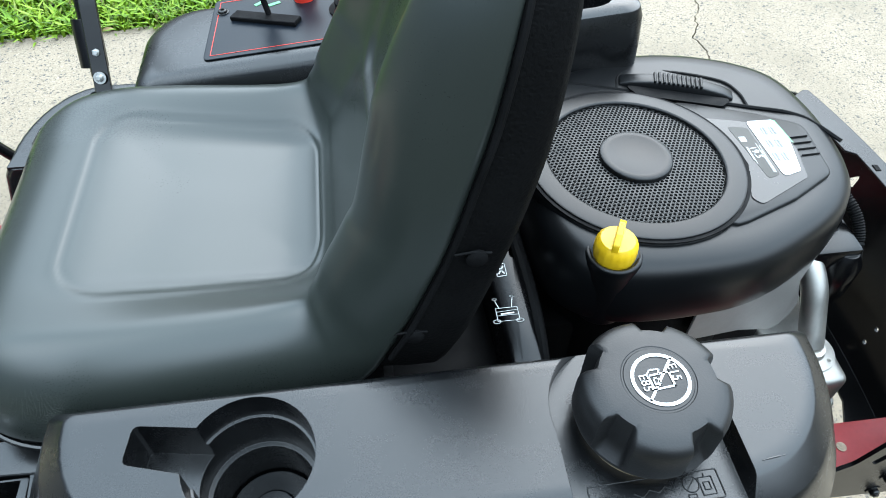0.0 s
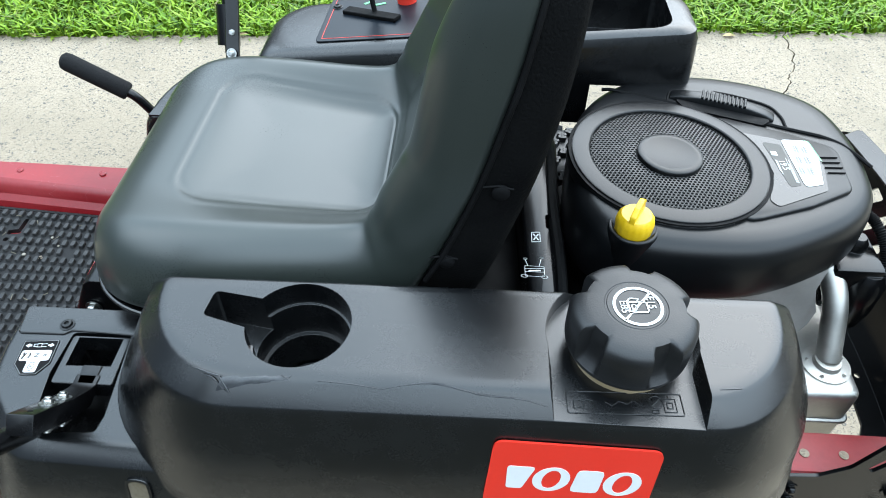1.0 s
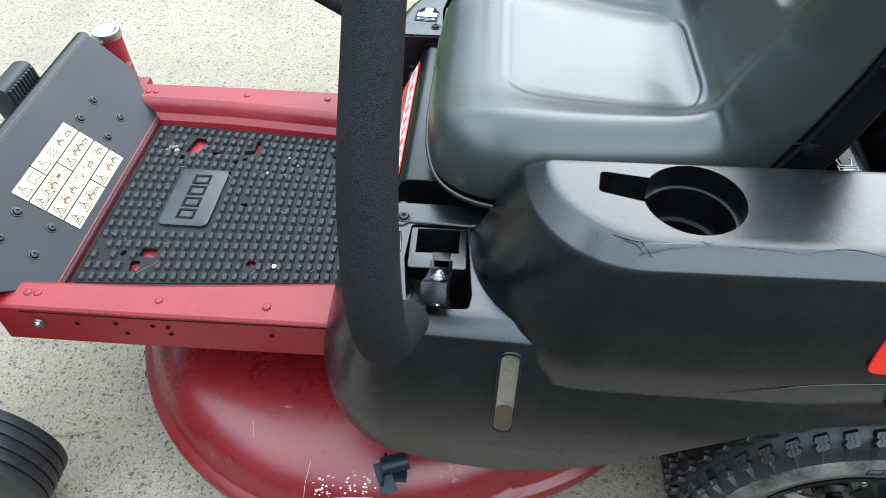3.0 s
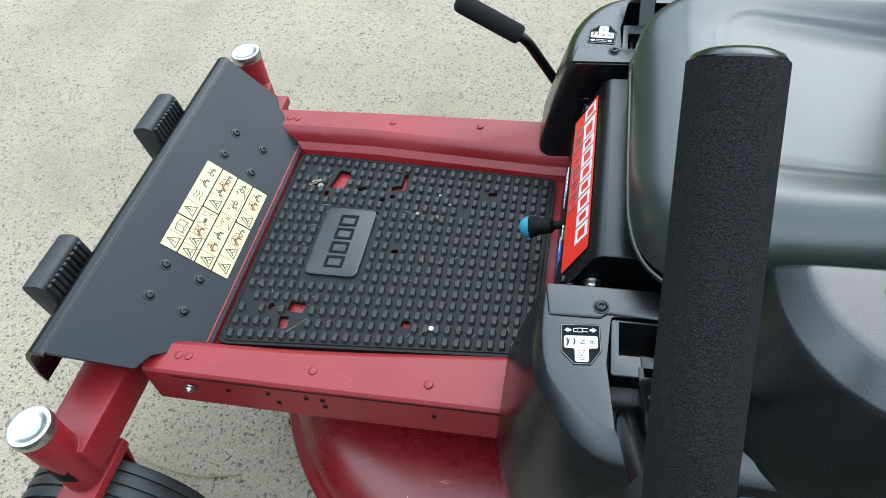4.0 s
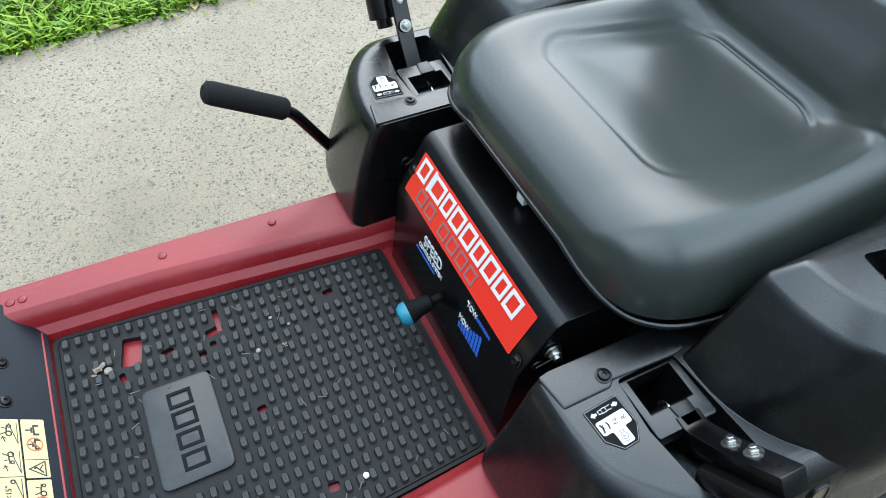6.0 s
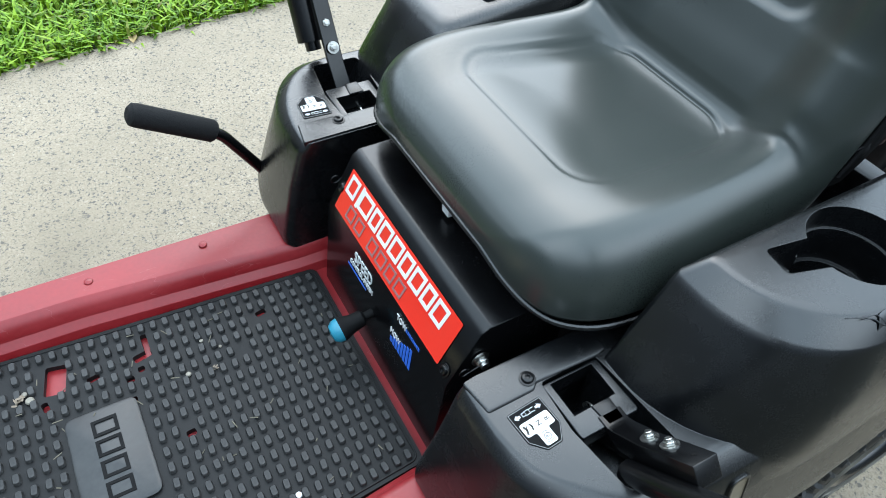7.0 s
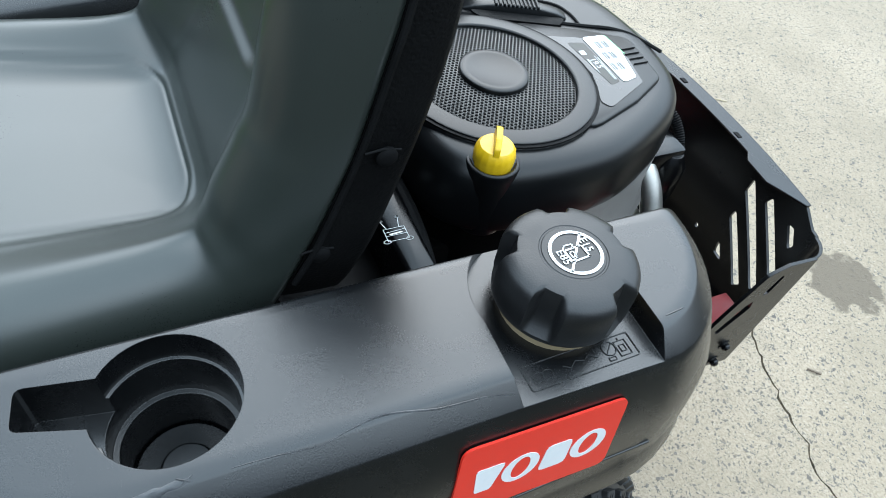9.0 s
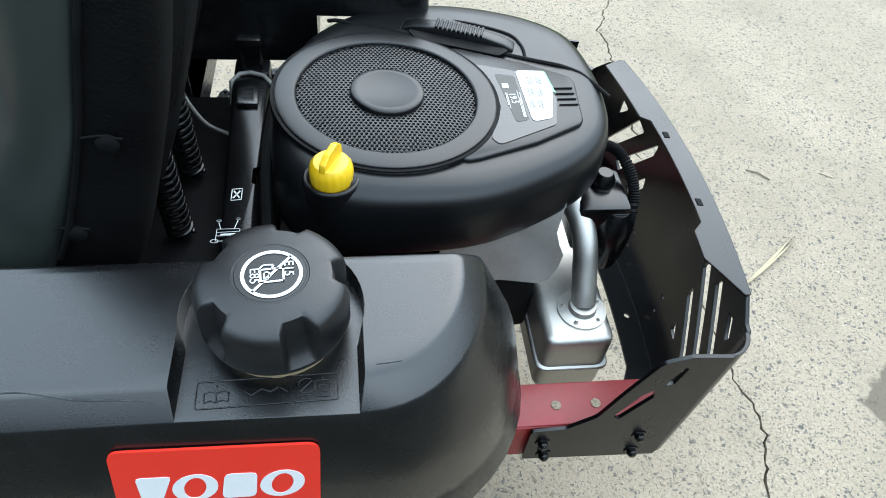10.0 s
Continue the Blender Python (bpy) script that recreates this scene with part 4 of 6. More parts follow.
def gate(s):
    """The cutter for the deep slot in which the drive lever swings."""
    return [prism(rounded([(-0.494, s * 0.242), (-0.424, s * 0.241), (-0.413, s * 0.352), (-0.416, s * 0.372), (-0.486, s * 0.375), (-0.497, s * 0.30)], 0.006, 3), "xy", 0.49, 0.62)]


def tank_loop(z, s=-1, rise=0.0, inset=0.0):
    d = 0.71 - z
    back = 0.297 + 0.50 * min(d, 0.1) + 0.22 * max(0.0, d - 0.1)
    yo = side_y(z) - inset
    return [(x, s * y, z + rise + 0.012 * (x - 0.15) * smooth(0.60, 0.69, z)) for x, y in corner_loop(-0.352 - 0.48 * d + inset, back - inset, 0.246 + inset, yo, (0.115 + 0.30 * d, 0.128 + 0.15 * d), (0.10 + 0.4 * d, 0.14 + 0.15 * d), 0.008, 12)]


TANK_RIM = ((0.50, 0.006), (0.535, 0.0012), (0.5555, 0), (0.585, 0), (0.60, 0), (0.62, 0), (0.65, 0), (0.680, 0), (0.688, 0.0006), (0.6895, 0.0014), (0.7060, 0.0122), (0.7074, 0.0136), (0.7084, 0.0160), (0.70845, 0.026))
upper = loft([tank_loop(z, inset=i) for z, i in TANK_RIM])
CUP = (-0.190, -0.315)
lower = carve(fender(-1), [prism(ARCH, "xz", -0.6, 0.0)] + gate(-1))
upper = carve(upper, [
    revolve([(0.041, 0.58), (0.043, 0.585), (0.044, 0.63), (0.0485, 0.6305), (0.049, 0.675), (0.0515, 0.6755), (0.0525, 0.73)], 48, pose(*CUP, 0)),
    prism(rounded([(-0.287, -0.309), (-0.215, -0.330), (-0.215, -0.288), (-0.283, -0.277)], 0.006, 3), "xy", 0.655, 0.73),
    revolve([(0.0725, 0.6885), (0.0745, 0.74)], 48, pose(0.1245, -0.312, 0)),
    loft([[(x, y, z) for x, y in ((0.057 - d, -0.31), (0.191 + d, -0.31), (0.193 + d, -0.46), (0.056 - d, -0.46))] for d, z in ((0, 0.6885), (0.0045, 0.7088), (0.0048, 0.74))])])
left_pod = part("fender", joined(lower, upper), BLACK, mower, "black moulded fender with built-in fuel tank and cup holder, scuffed edge", 28)
part("cup_floor", revolve([(0.0405, 0.578), (0.0405, 0.584), (0.022, 0.585), (0.02, 0.588), (0.0005, 0.588)], 36, pose(*CUP, 0)), BLACK, left_pod)
crease = [(-0.125, 0.508), (-0.087, 0.528), (-0.044, 0.542), (0.01, 0.550), (0.063, 0.556), (0.12, 0.561), (0.174, 0.564), (0.215, 0.566)]
part("seam_crease", tube([(x, 0.0006 - side_y(z), z) for x, z in curve_through(crease, 6)], [0.0004 + 0.0012 * min(1.0, k / 20) for k in range(6 * (len(crease) - 1) + 1)], 8), BLACK, left_pod)
GAUGE_M = basis(Vector((-0.367, -0.4225, 0.482)), (1, -0.03, -0.02), (0.0, 0.225, 1))
gauge = part("gauge_window", moved(prism(rounded(rect(-0.0105, 0.0105, -0.062, 0.062), 0.0098, 5), "xy", -0.004, 0.0004), GAUGE_M), GAUGE, left_pod, "amber translucent fuel level window")
part("gauge_rim", moved(carve(bevelled(prism(rounded(rect(-0.0135, 0.0135, -0.066, 0.066), 0.0125, 5), "xy", -0.004, 0.0018), 0.0008, 1), [prism(rounded(rect(-0.0105, 0.0105, -0.062, 0.062), 0.0098, 5), "xy", -0.01, 0.01)]), GAUGE_M), BLACK, left_pod)
part("fuel_level", moved(prism(rounded(rect(-0.0098, 0.0098, -0.061, -0.018), 0.0092, 5), "xy", 0.0004, 0.0007), GAUGE_M), FUEL, gauge, "dark amber fuel behind the window")
piece("fender_screw", DARK_HEX_ME, left_pod, pose(0.054, -0.427, 0.519, 90))

SCUFF = material("scuffed_plastic", (0.006, 0.0065, 0.0075), (0.034, 0.036, 0.04), rough=0.36, spec=0.6, spread=60, grain=420, relief=0.3, depth=0.001)


def tank_skin(x, e, lift=0.0003):
    """A point on the pod's rounded upper edge: x along it, e the reach from the mower's middle line."""
    back = 0.128 * (1 - math.sqrt(1 - (max(0.0, -0.237 - x) / 0.115) ** 2))
    reach = [side_y(z) - i for z, i in TANK_RIM[3:]][::-1]
    z = float(np.interp(e, reach, [z for z, i in TANK_RIM[3:]][::-1]))
    return Vector((x, -e + back, z + lift + 0.012 * (x - 0.15)))


# a torn flap, the cut before it, and a long rubbed line along the edge
srng = random.Random(6)
flap = []
for k in range(15):
    t = k / 14
    top = lerp(0.3800, 0.3765, t) + srng.uniform(-0.0009, 0.0009)
    low = lerp(0.3905, 0.3805, t ** 0.7) + srng.uniform(-0.0007, 0.0007)
    flap.append([tank_skin(lerp(-0.250, -0.186, t) - 0.006 * (1 - t) * (j / 5 - 0.4), lerp(top, low, j / 5), 0.0001 + (0.0006 + srng.uniform(0, 0.0006)) * math.sin(math.pi * j / 5) * min(1, 4 * (1 - t))) for j in range(6)])
part("scuff", loft(flap, caps=False, closed=False), SCUFF, left_pod, "torn, roughened patch on the edge")
for pts, wide in ((((-0.279, 0.3790), (-0.268, 0.3792), (-0.258, 0.3796), (-0.249, 0.3800)), 0.0009), (((-0.268, 0.3815), (-0.257, 0.3822), (-0.249, 0.3870), (-0.242, 0.3905)), 0.0006), (((-0.251, 0.3800), (-0.246, 0.3850), (-0.240, 0.3905)), 0.0007), (((-0.194, 0.3755), (-0.190, 0.3780), (-0.185, 0.3805)), 0.0006), (((-0.192, 0.3810), (-0.184, 0.3765)), 0.0005),
                  (((-0.10, 0.3840), (-0.075, 0.3795), (-0.052, 0.3775), (-0.013, 0.3840), (0.025, 0.3860), (0.050, 0.3900)), 0.0007), (((-0.16, 0.3800), (-0.13, 0.3812), (-0.10, 0.3838)), 0.0004), (((0.205, 0.3700), (0.215, 0.3690), (0.225, 0.3680)), 0.0005)):
    line = curve_through(pts, 5)
    part("scuff", tube([tank_skin(x, e) for x, e in line], [0.0002 + wide * math.sin(math.pi * (k + 0.5) / len(line)) for k in range(len(line))], 6), SCUFF, left_pod)

# fuel cap
cap_loops = []
for r, z, dip in ((0.048, 0.702, 0.0), (0.0555, 0.7025, 0.0), (0.060, 0.7055, 0.0), (0.0616, 0.710, 0.1), (0.062, 0.715, 0.6), (0.062, 0.722, 1.0), (0.062, 0.734, 1.05), (0.0618, 0.7425, 1.05), (0.0606, 0.7475, 1.0), (0.0582, 0.7510, 0.85), (0.0545, 0.7532, 0.55), (0.050, 0.7546, 0.2), (0.044, 0.7556, 0.0), (0.034, 0.7565, 0.0), (0.0305, 0.7568, 0.0), (0.0298, 0.7562, 0.0), (0.0285, 0.7562, 0.0), (0.0278, 0.7568, 0.0)):
    loop = []
    for k in range(160):
        a = 2 * math.pi * k / 160
        notch = 0.0115 * dip * smooth(0.3, 0.72, math.cos(5 * (a - radians(5))))
        loop.append((0.128 + 0.96 * (r - notch) * math.cos(a), -0.316 + 0.96 * (r - notch) * math.sin(a), z))
    cap_loops.append(loop)
fuel_cap = part("fuel_cap", loft(cap_loops), material("cap_plastic", (0.003, 0.003, 0.0033), (0.008, 0.008, 0.0086), rough=0.42, spread=30, grain=600, relief=0.15), mower, "large lobed black fuel cap with white symbol", 40)
part("filler_neck", revolve([(0.048, 0.678), (0.0495, 0.682), (0.0495, 0.702), (0.046, 0.703)], 40, pose(0.128, -0.316, 0)), TANK_RAW, fuel_cap, "amber raw plastic filler neck")
SYM = pose(0.129, -0.317, 0.7572, 0, 0, -4) @ Matrix.Diagonal((0.94, 0.94, 1, 1))
ringpts = []
for k in range(40):
    a, b = 2 * math.pi * k / 40, 2 * math.pi * (k + 1) / 40
    ringpts.append([(r * math.cos(t), r * math.sin(t)) for r, t in ((0.0215, a), (0.0245, a), (0.0245, b), (0.0215, b))])
pump = stroke([(-0.008, -0.009), (0.005, -0.009), (0.005, 0.009), (-0.008, 0.009)], 0.0016, True) + stroke([(-0.005, 0.002), (0.002, 0.002), (0.002, 0.006), (-0.005, 0.006)], 0.0012, True) + stroke([(0.005, 0.0), (0.009, -0.002), (0.010, 0.006), (0.007, 0.009)], 0.0013) + stroke([(-0.016, 0.0155), (0.016, -0.0155)], 0.0022)
part("fuel_symbol", joined(moved(flat(ringpts + pump, 0.0004), SYM @ pose(0, 0, 0, 0, 0, 100)), lettering("E85", 0.0108, SYM @ Matrix.Translation((-0.0135, -0.003, 0.0003)) @ pose(0, 0, 0, 0, 0, -82), 0.0002), lettering("E15", 0.0108, SYM @ Matrix.Translation((0.0125, 0.006, 0.0003)) @ pose(0, 0, 0, 0, 0, -82), 0.0002)), WHITE, fuel_cap, "white no-ethanol fuel symbol")
PRESS = pose(0.1225, -0.3765, 0.6890, 0, 0, 1.5)
BOOK = [(-0.009, -0.005), (-0.0045, -0.0035), (0, -0.005), (0.0045, -0.0035), (0.009, -0.005), (0.009, 0.003), (0.0045, 0.0045), (0, 0.003), (-0.0045, 0.0045), (-0.009, 0.003)]
for outline in (rounded(rect(-0.053, 0.053, -0.0115, 0.0115), 0.002, 2), [(u - 0.038, v - 0.0015) for u, v in BOOK], ring2(0.029, 0.002, 0.0065, 16), rect(0.036, 0.047, -0.008, 0.006), rect(0.039, 0.044, -0.004, 0.002), rect(0.024, 0.0305, -0.009, -0.006)):
    part("pressed_symbol", moved(tube([Vector((u, v, 0.0)) for u, v in outline + outline[:1]], 0.0005, 6), PRESS), BLACK, left_pod)
for line in ([(-0.038, -0.005), (-0.038, 0.0015)], [(-0.038, 0.006), (-0.038, 0.0085)], [(0.0245, -0.0025), (0.0335, 0.0065)], [(-0.018, 0.001), (-0.012, -0.003), (-0.005, 0.002), (0.002, -0.001), (0.008, 0.003), (0.015, -0.002)], [(0.0415, 0.006), (0.0415, 0.009)]):
    part("pressed_symbol", moved(tube([Vector((u, v, 0.0)) for u, v in line], 0.0005, 6), PRESS), BLACK, left_pod)


# side badge
def tank_side(x, z, lift=0.0012):
    return (x, -side_y(z) - lift, z)


badge_m = basis(Vector(tank_side(0.080, 0.619)), (1, -0.004, -0.02), (0.0, 0.185, 1.0))
badge = part("side_badge", moved(prism(rounded([(-0.0815, -0.0465), (0.078, -0.0465), (0.080, 0.0465), (-0.0765, 0.0465)], 0.011, 5), "xy", -0.002, 0.0004), badge_m), DECAL_RED, left_pod, "red rounded badge with white shapes")


def slanted(points, lean=0.16):
    return [(u + lean * v, v) for u, v in points]


def oval_ring(cx, rx, ry, hx, hy, n=28):
    """A slanted oval ring as one thin band."""
    turns = [2 * math.pi * k / n for k in range(n)]
    loops = [[(*slanted([(cx + p * math.cos(a), q * math.sin(a))])[0], z) for a in turns] for p, q, z in ((rx, ry, 0), (rx, ry, 0.0006), (hx, hy, 0.0006), (hx, hy, 0), (rx, ry, 0))]
    bm = loft(loops, caps=False)
    bmesh.ops.remove_doubles(bm, verts=bm.verts, dist=1e-6)
    bmesh.ops.recalc_face_normals(bm, faces=bm.faces)
    return bm


for plates in (flat([slanted(rounded([(-0.058, -0.016), (-0.043, -0.016), (-0.037, 0.016), (-0.064, 0.016)], 0.003, 2))]), oval_ring(-0.0185, 0.0175, 0.0175, 0.0085, 0.0135), flat([slanted(rounded([(0.003, -0.016), (0.030, -0.016), (0.028, 0.016), (0.003, 0.016)], 0.005, 2))]), oval_ring(0.049, 0.0175, 0.0175, 0.0085, 0.0135)):
    part("white_shape", moved(plates, badge_m @ Matrix.Translation((0.0, -0.002, 0.0004))), WHITE, badge)

# right fender and its control console
right_low = carve(fender(1), [prism(ARCH, "xz", 0.0, 0.6)])
def console_loop(z, inset=0.0, tilt=0.0):
    d = 0.70 - z
    return [(x, y, z + tilt * (x + 0.29)) for x, y in corner_loop(-0.362 - 0.42 * d + inset, 0.300 + 0.05 * d - inset, 0.208 + inset, 0.386 + 0.27 * d - inset, (0.06 + 0.2 * d, 0.07), (0.08, 0.09), 0.02, 10)]
console_body = loft([console_loop(z, i, t) for z, i, t in ((0.50, 0, 0), (0.585, 0, 0.0), (0.66, 0, 0.06), (0.685, 0.002, 0.09), (0.693, 0.006, 0.10), (0.6975, 0.013, 0.10), (0.699, 0.022, 0.10))])
right_low = carve(right_low, gate(1) + [prism(rect(-0.035, 0.151, 0.1, 0.6), "xy", 0.40, 0.594), prism(rect(0.15, 0.5, 0.1, 0.6), "xy", 0.47, 0.664)])
console_body = carve(console_body, [prism(rounded(rect(0.0, 0.262, 0.228, 0.36), 0.03, 5), "xy", 0.68, 0.80), prism(rect(-0.035, 0.151, 0.1, 0.6), "xy", 0.40, 0.594), prism(rect(0.15, 0.5, 0.1, 0.6), "xy", 0.40, 0.664)])
right_pod = part("fender", joined(right_low, console_body), BLACK, mower, "black moulded fender with control console and open storage bin", 28)
CON = Matrix.Translation((-0.122, 0.312, 0.7165)) @ pose(0, 0, 0, 0, -5.7, 0)
panel = part("console_panel", moved(flat([rounded([(-0.155, -0.075), (0.10, -0.075), (0.10, 0.072), (-0.15, 0.072)], 0.008, 3)], 0.0015), CON), PLATE_GREY, right_pod, "dark grey control panel with thin red border")
part("red_border", moved(flat(stroke([(-0.146, -0.067), (0.093, -0.067), (0.093, 0.065), (-0.142, 0.065)], 0.0009, True), 0.0003), CON @ Matrix.Translation((0, 0, 0.0016))), DECAL_RED, panel)
part("throttle_slot", moved(joined(bevelled(prism([(-0.125, 0.012), (-0.035, -0.028), (-0.026, -0.012), (-0.115, 0.028)], "xy", 0.0015, 0.008), 0.001, 1)), CON), MATT_BLACK, panel, "black throttle quadrant")
throttle = part("throttle_lever", moved(joined(tube([(-0.07, 0.004, 0.005), (-0.074, 0.012, 0.035)], 0.004, 10), bevelled(box(-0.086, -0.062, 0.005, 0.021, 0.03, 0.075), 0.005, 2)), CON), MATT_BLACK, mower, "black throttle lever")
part("panel_prints", moved(flat(stroke([(-0.09, 0.045), (-0.08, 0.052)], 0.006) + stroke([(-0.072, 0.038), (-0.06, 0.042)], 0.006)), CON @ Matrix.Translation((0, 0, 0.0016))), GREEN_PRINT, panel)
piece("panel_screw", BUTTON_ME, panel, CON @ Matrix.Translation((-0.137, 0.038, 0.0016)))
part("blade_switch", moved(joined(revolve([(0.016, 0.0015), (0.016, 0.012), (0.012, 0.016), (0.010, 0.03)], 20), bevelled(revolve([(0.014, 0.026), (0.019, 0.032), (0.019, 0.044), (0.015, 0.049)], 8), 0.002, 2)), CON @ Matrix.Translation((-0.022, 0.046, 0))), KNOB_RED, mower, "red pull-up blade switch")
ign = part("ignition_switch", moved(joined(revolve([(0.024, 0.0015), (0.024, 0.004), (0.015, 0.006), (0.015, 0.014), (0.011, 0.016)], 24)), CON @ Matrix.Translation((0.035, 0.0, 0))), MATT_BLACK, mower, "black ignition switch with key")
part("key", moved(joined(box(-0.001, 0.001, -0.007, 0.007, 0.015, 0.026, 0.0005), bevelled(prism(rounded(rect(-0.013, 0.013, 0.022, 0.044), 0.006, 3), "xz", -0.003, 0.003), 0.001, 1), tube([Vector((0.012 * math.cos(a), 0.006 + 0.012 * math.sin(a), 0.03 + 0.006 * math.cos(a))) for a in np.linspace(0, 2 * math.pi, 24)], 0.0011, 8)), CON @ Matrix.Translation((0.035, 0.0, 0))), CHROME, ign, "key with split ring")
part("key_tag", moved(bevelled(prism(rounded(rect(-0.01, 0.01, -0.008, 0.008), 0.003, 2), "xy", 0.006, 0.009), 0.0006, 1), CON @ Matrix.Translation((0.03, -0.03, 0))), WHITE, ign, "white key tag")


GREY_LINE = material("grey_print_line", (0.16, 0.16, 0.165), (0.2, 0.2, 0.2), rough=0.45, relief=0.0)


def shift_label(s):
    """The ledge, the printed plate that shows the lever's positions, and the bracket in the lever's slot."""
    k = -s
    pod = left_pod if s < 0 else right_pod
    part("ledge", loft([[(x, s * y, z) for x, y in rounded([(-0.566 + d, 0.2075), (-0.405, 0.2075), (-0.405, 0.244 - d), (-0.498, 0.2405 - d), (-0.505, 0.2465 - d), (-0.5595 + d, 0.2475 - d)], [0.003, 0.001, 0.02, 0.004, 0.004, 0.004], 3)] for d, z in ((0, 0.565), (0, 0.5735), (0.0012, 0.5747), (0.003, 0.5750))]), BLACK, pod, "", 28)
    m = Matrix.Translation((-0.5235, s * 0.280, 0.5722)) @ pose(0, 0, 0, 0, 0, 5.0 * k)
    plate_ = part("shift_plate", moved(flat([rounded([(-0.0205, 0.0235 * k), (0.0205, 0.0235 * k), (0.0205, -0.0095 * k), (0.0095, -0.0255 * k), (-0.0080, -0.0255 * k), (-0.0205, -0.0105 * k)], 0.0025, 3)], 0.0008), m), MATT_BLACK, pod, "black plate with white lever-position symbols")
    up = m @ Matrix.Translation((0, 0, 0.0009))
    part("plate_border", moved(flat(stroke([(-0.0195, 0.0225 * k), (0.0195, 0.0225 * k), (0.0195, -0.0093 * k), (0.0090, -0.0245 * k), (-0.0076, -0.0245 * k), (-0.0195, -0.0101 * k)], 0.0005, True), 0.0002), up), GREY_LINE, plate_)
    part("position_field", moved(flat([rounded([(-0.0172, 0.0088 * k), (0.0172, 0.0088 * k), (0.0172, -0.006 * k), (0.0075, -0.006 * k), (0.0075, -0.0222 * k), (-0.0065, -0.0222 * k), (-0.0065, -0.006 * k), (-0.0172, -0.006 * k)], 0.0028, 3)], 0.0003), up), WHITE, plate_)
    for e in (-1, 1):
        part("arrow_mark", moved(flat([[(e * 0.0165, 0.016 * k), (e * 0.0125, 0.0190 * k), (e * 0.0125, 0.0172 * k), (e * 0.0095, 0.0172 * k), (e * 0.0095, 0.0148 * k), (e * 0.0125, 0.0148 * k), (e * 0.0125, 0.0130 * k)]], 0.0003), up), WHITE, plate_)
    part("machine_mark", moved(flat(stroke(rect(-0.007, -0.003, *sorted((0.0142 * k, 0.0178 * k))), 0.0006, True) + stroke(rect(-0.003, 0.002, *sorted((0.0136 * k, 0.0184 * k))), 0.0006, True) + stroke([(0.002, 0.0178 * k), (0.0075, 0.0182 * k)], 0.0005) + stroke([(0.002, 0.0142 * k), (0.0075, 0.0138 * k)], 0.0005), 0.0003), up), WHITE, plate_)
    ink = [lettering("N", 0.0078, up @ Matrix.Translation((0.0018, 0.0014 * k, 0.0006)) @ pose(0, 0, 0, 0, 0, 90), 0.0002), lettering("R", 0.0078, up @ Matrix.Translation((0.0118, 0.0014 * k, 0.0006)) @ pose(0, 0, 0, 0, 0, 90), 0.0002),
           lettering("P", 0.0052, up @ Matrix.Translation((0.0005, -0.0142 * k, 0.0006)) @ pose(0, 0, 0, 0, 0, 90), 0.0002),
           moved(flat(stroke(ring2(0.0005, -0.0142 * k, 0.0036, 14), 0.0006, True) + stroke([(-0.0035, -0.019 * k), (0.0005, -0.0200 * k), (0.0045, -0.019 * k)], 0.0006) + stroke([(-0.0035, -0.0094 * k), (0.0005, -0.0084 * k), (0.0045, -0.0094 * k)], 0.0006)
                      + stroke([(-0.0142, -0.0025), (-0.0128, 0.0012), (-0.0140, 0.0048)], 0.0022) + stroke([(-0.0128, 0.0015), (-0.0112, 0.0045)], 0.0010) + stroke([(-0.0072, -0.0015), (-0.0062, 0.0018), (-0.0070, 0.0045)], 0.0018), 0.0003), up @ Matrix.Translation((0, 0, 0.0003)))]
    tagged(part("position_marks", joined(*ink), INK, plate_), kind="stuff")
    piece("shelf_screw", BUTTON_ME, pod, Matrix.Translation((-0.505, s * 0.2335, 0.5750)))
    # bracket set into the slot, with a square opening and a rounded outer edge
    part("slot_bracket", carve(bevelled(prism(rounded([(-0.4945, s * 0.2445), (-0.4238, s * 0.2435), (-0.4215, s * 0.3115), (-0.4930, s * 0.3120)], 0.003, 2), "xy", 0.546, 0.5705), 0.0028, 3), [prism([(-0.4855, s * 0.2475), (-0.4325, s * 0.2470), (-0.4325, s * 0.2865), (-0.4850, s * 0.2880)], "xy", 0.5, 0.65)]), BLACK, pod, "black steel bracket with square opening", 28)
    part("bracket_tab", bevelled(prism([(-0.4640, s * 0.2870), (-0.4415, s * 0.2870), (-0.4420, s * 0.3125), (-0.4610, s * 0.3125)], "xy", 0.566, 0.5722), 0.0012, 2), STEEL_BLACK, pod)
    part("pivot_tube", tube([(-0.486, s * 0.281, 0.538), (-0.432, s * 0.281, 0.538)], 0.008), STEEL_BLACK, pod)
    for x in (-0.479, -0.452):
        part("pivot_washer", tube([(x, s * 0.281, 0.538), (x + 0.002, s * 0.281, 0.538)], 0.0125, 20), CHROME, pod, "zinc washer on the pivot")


shift_label(-1)
shift_label(1)


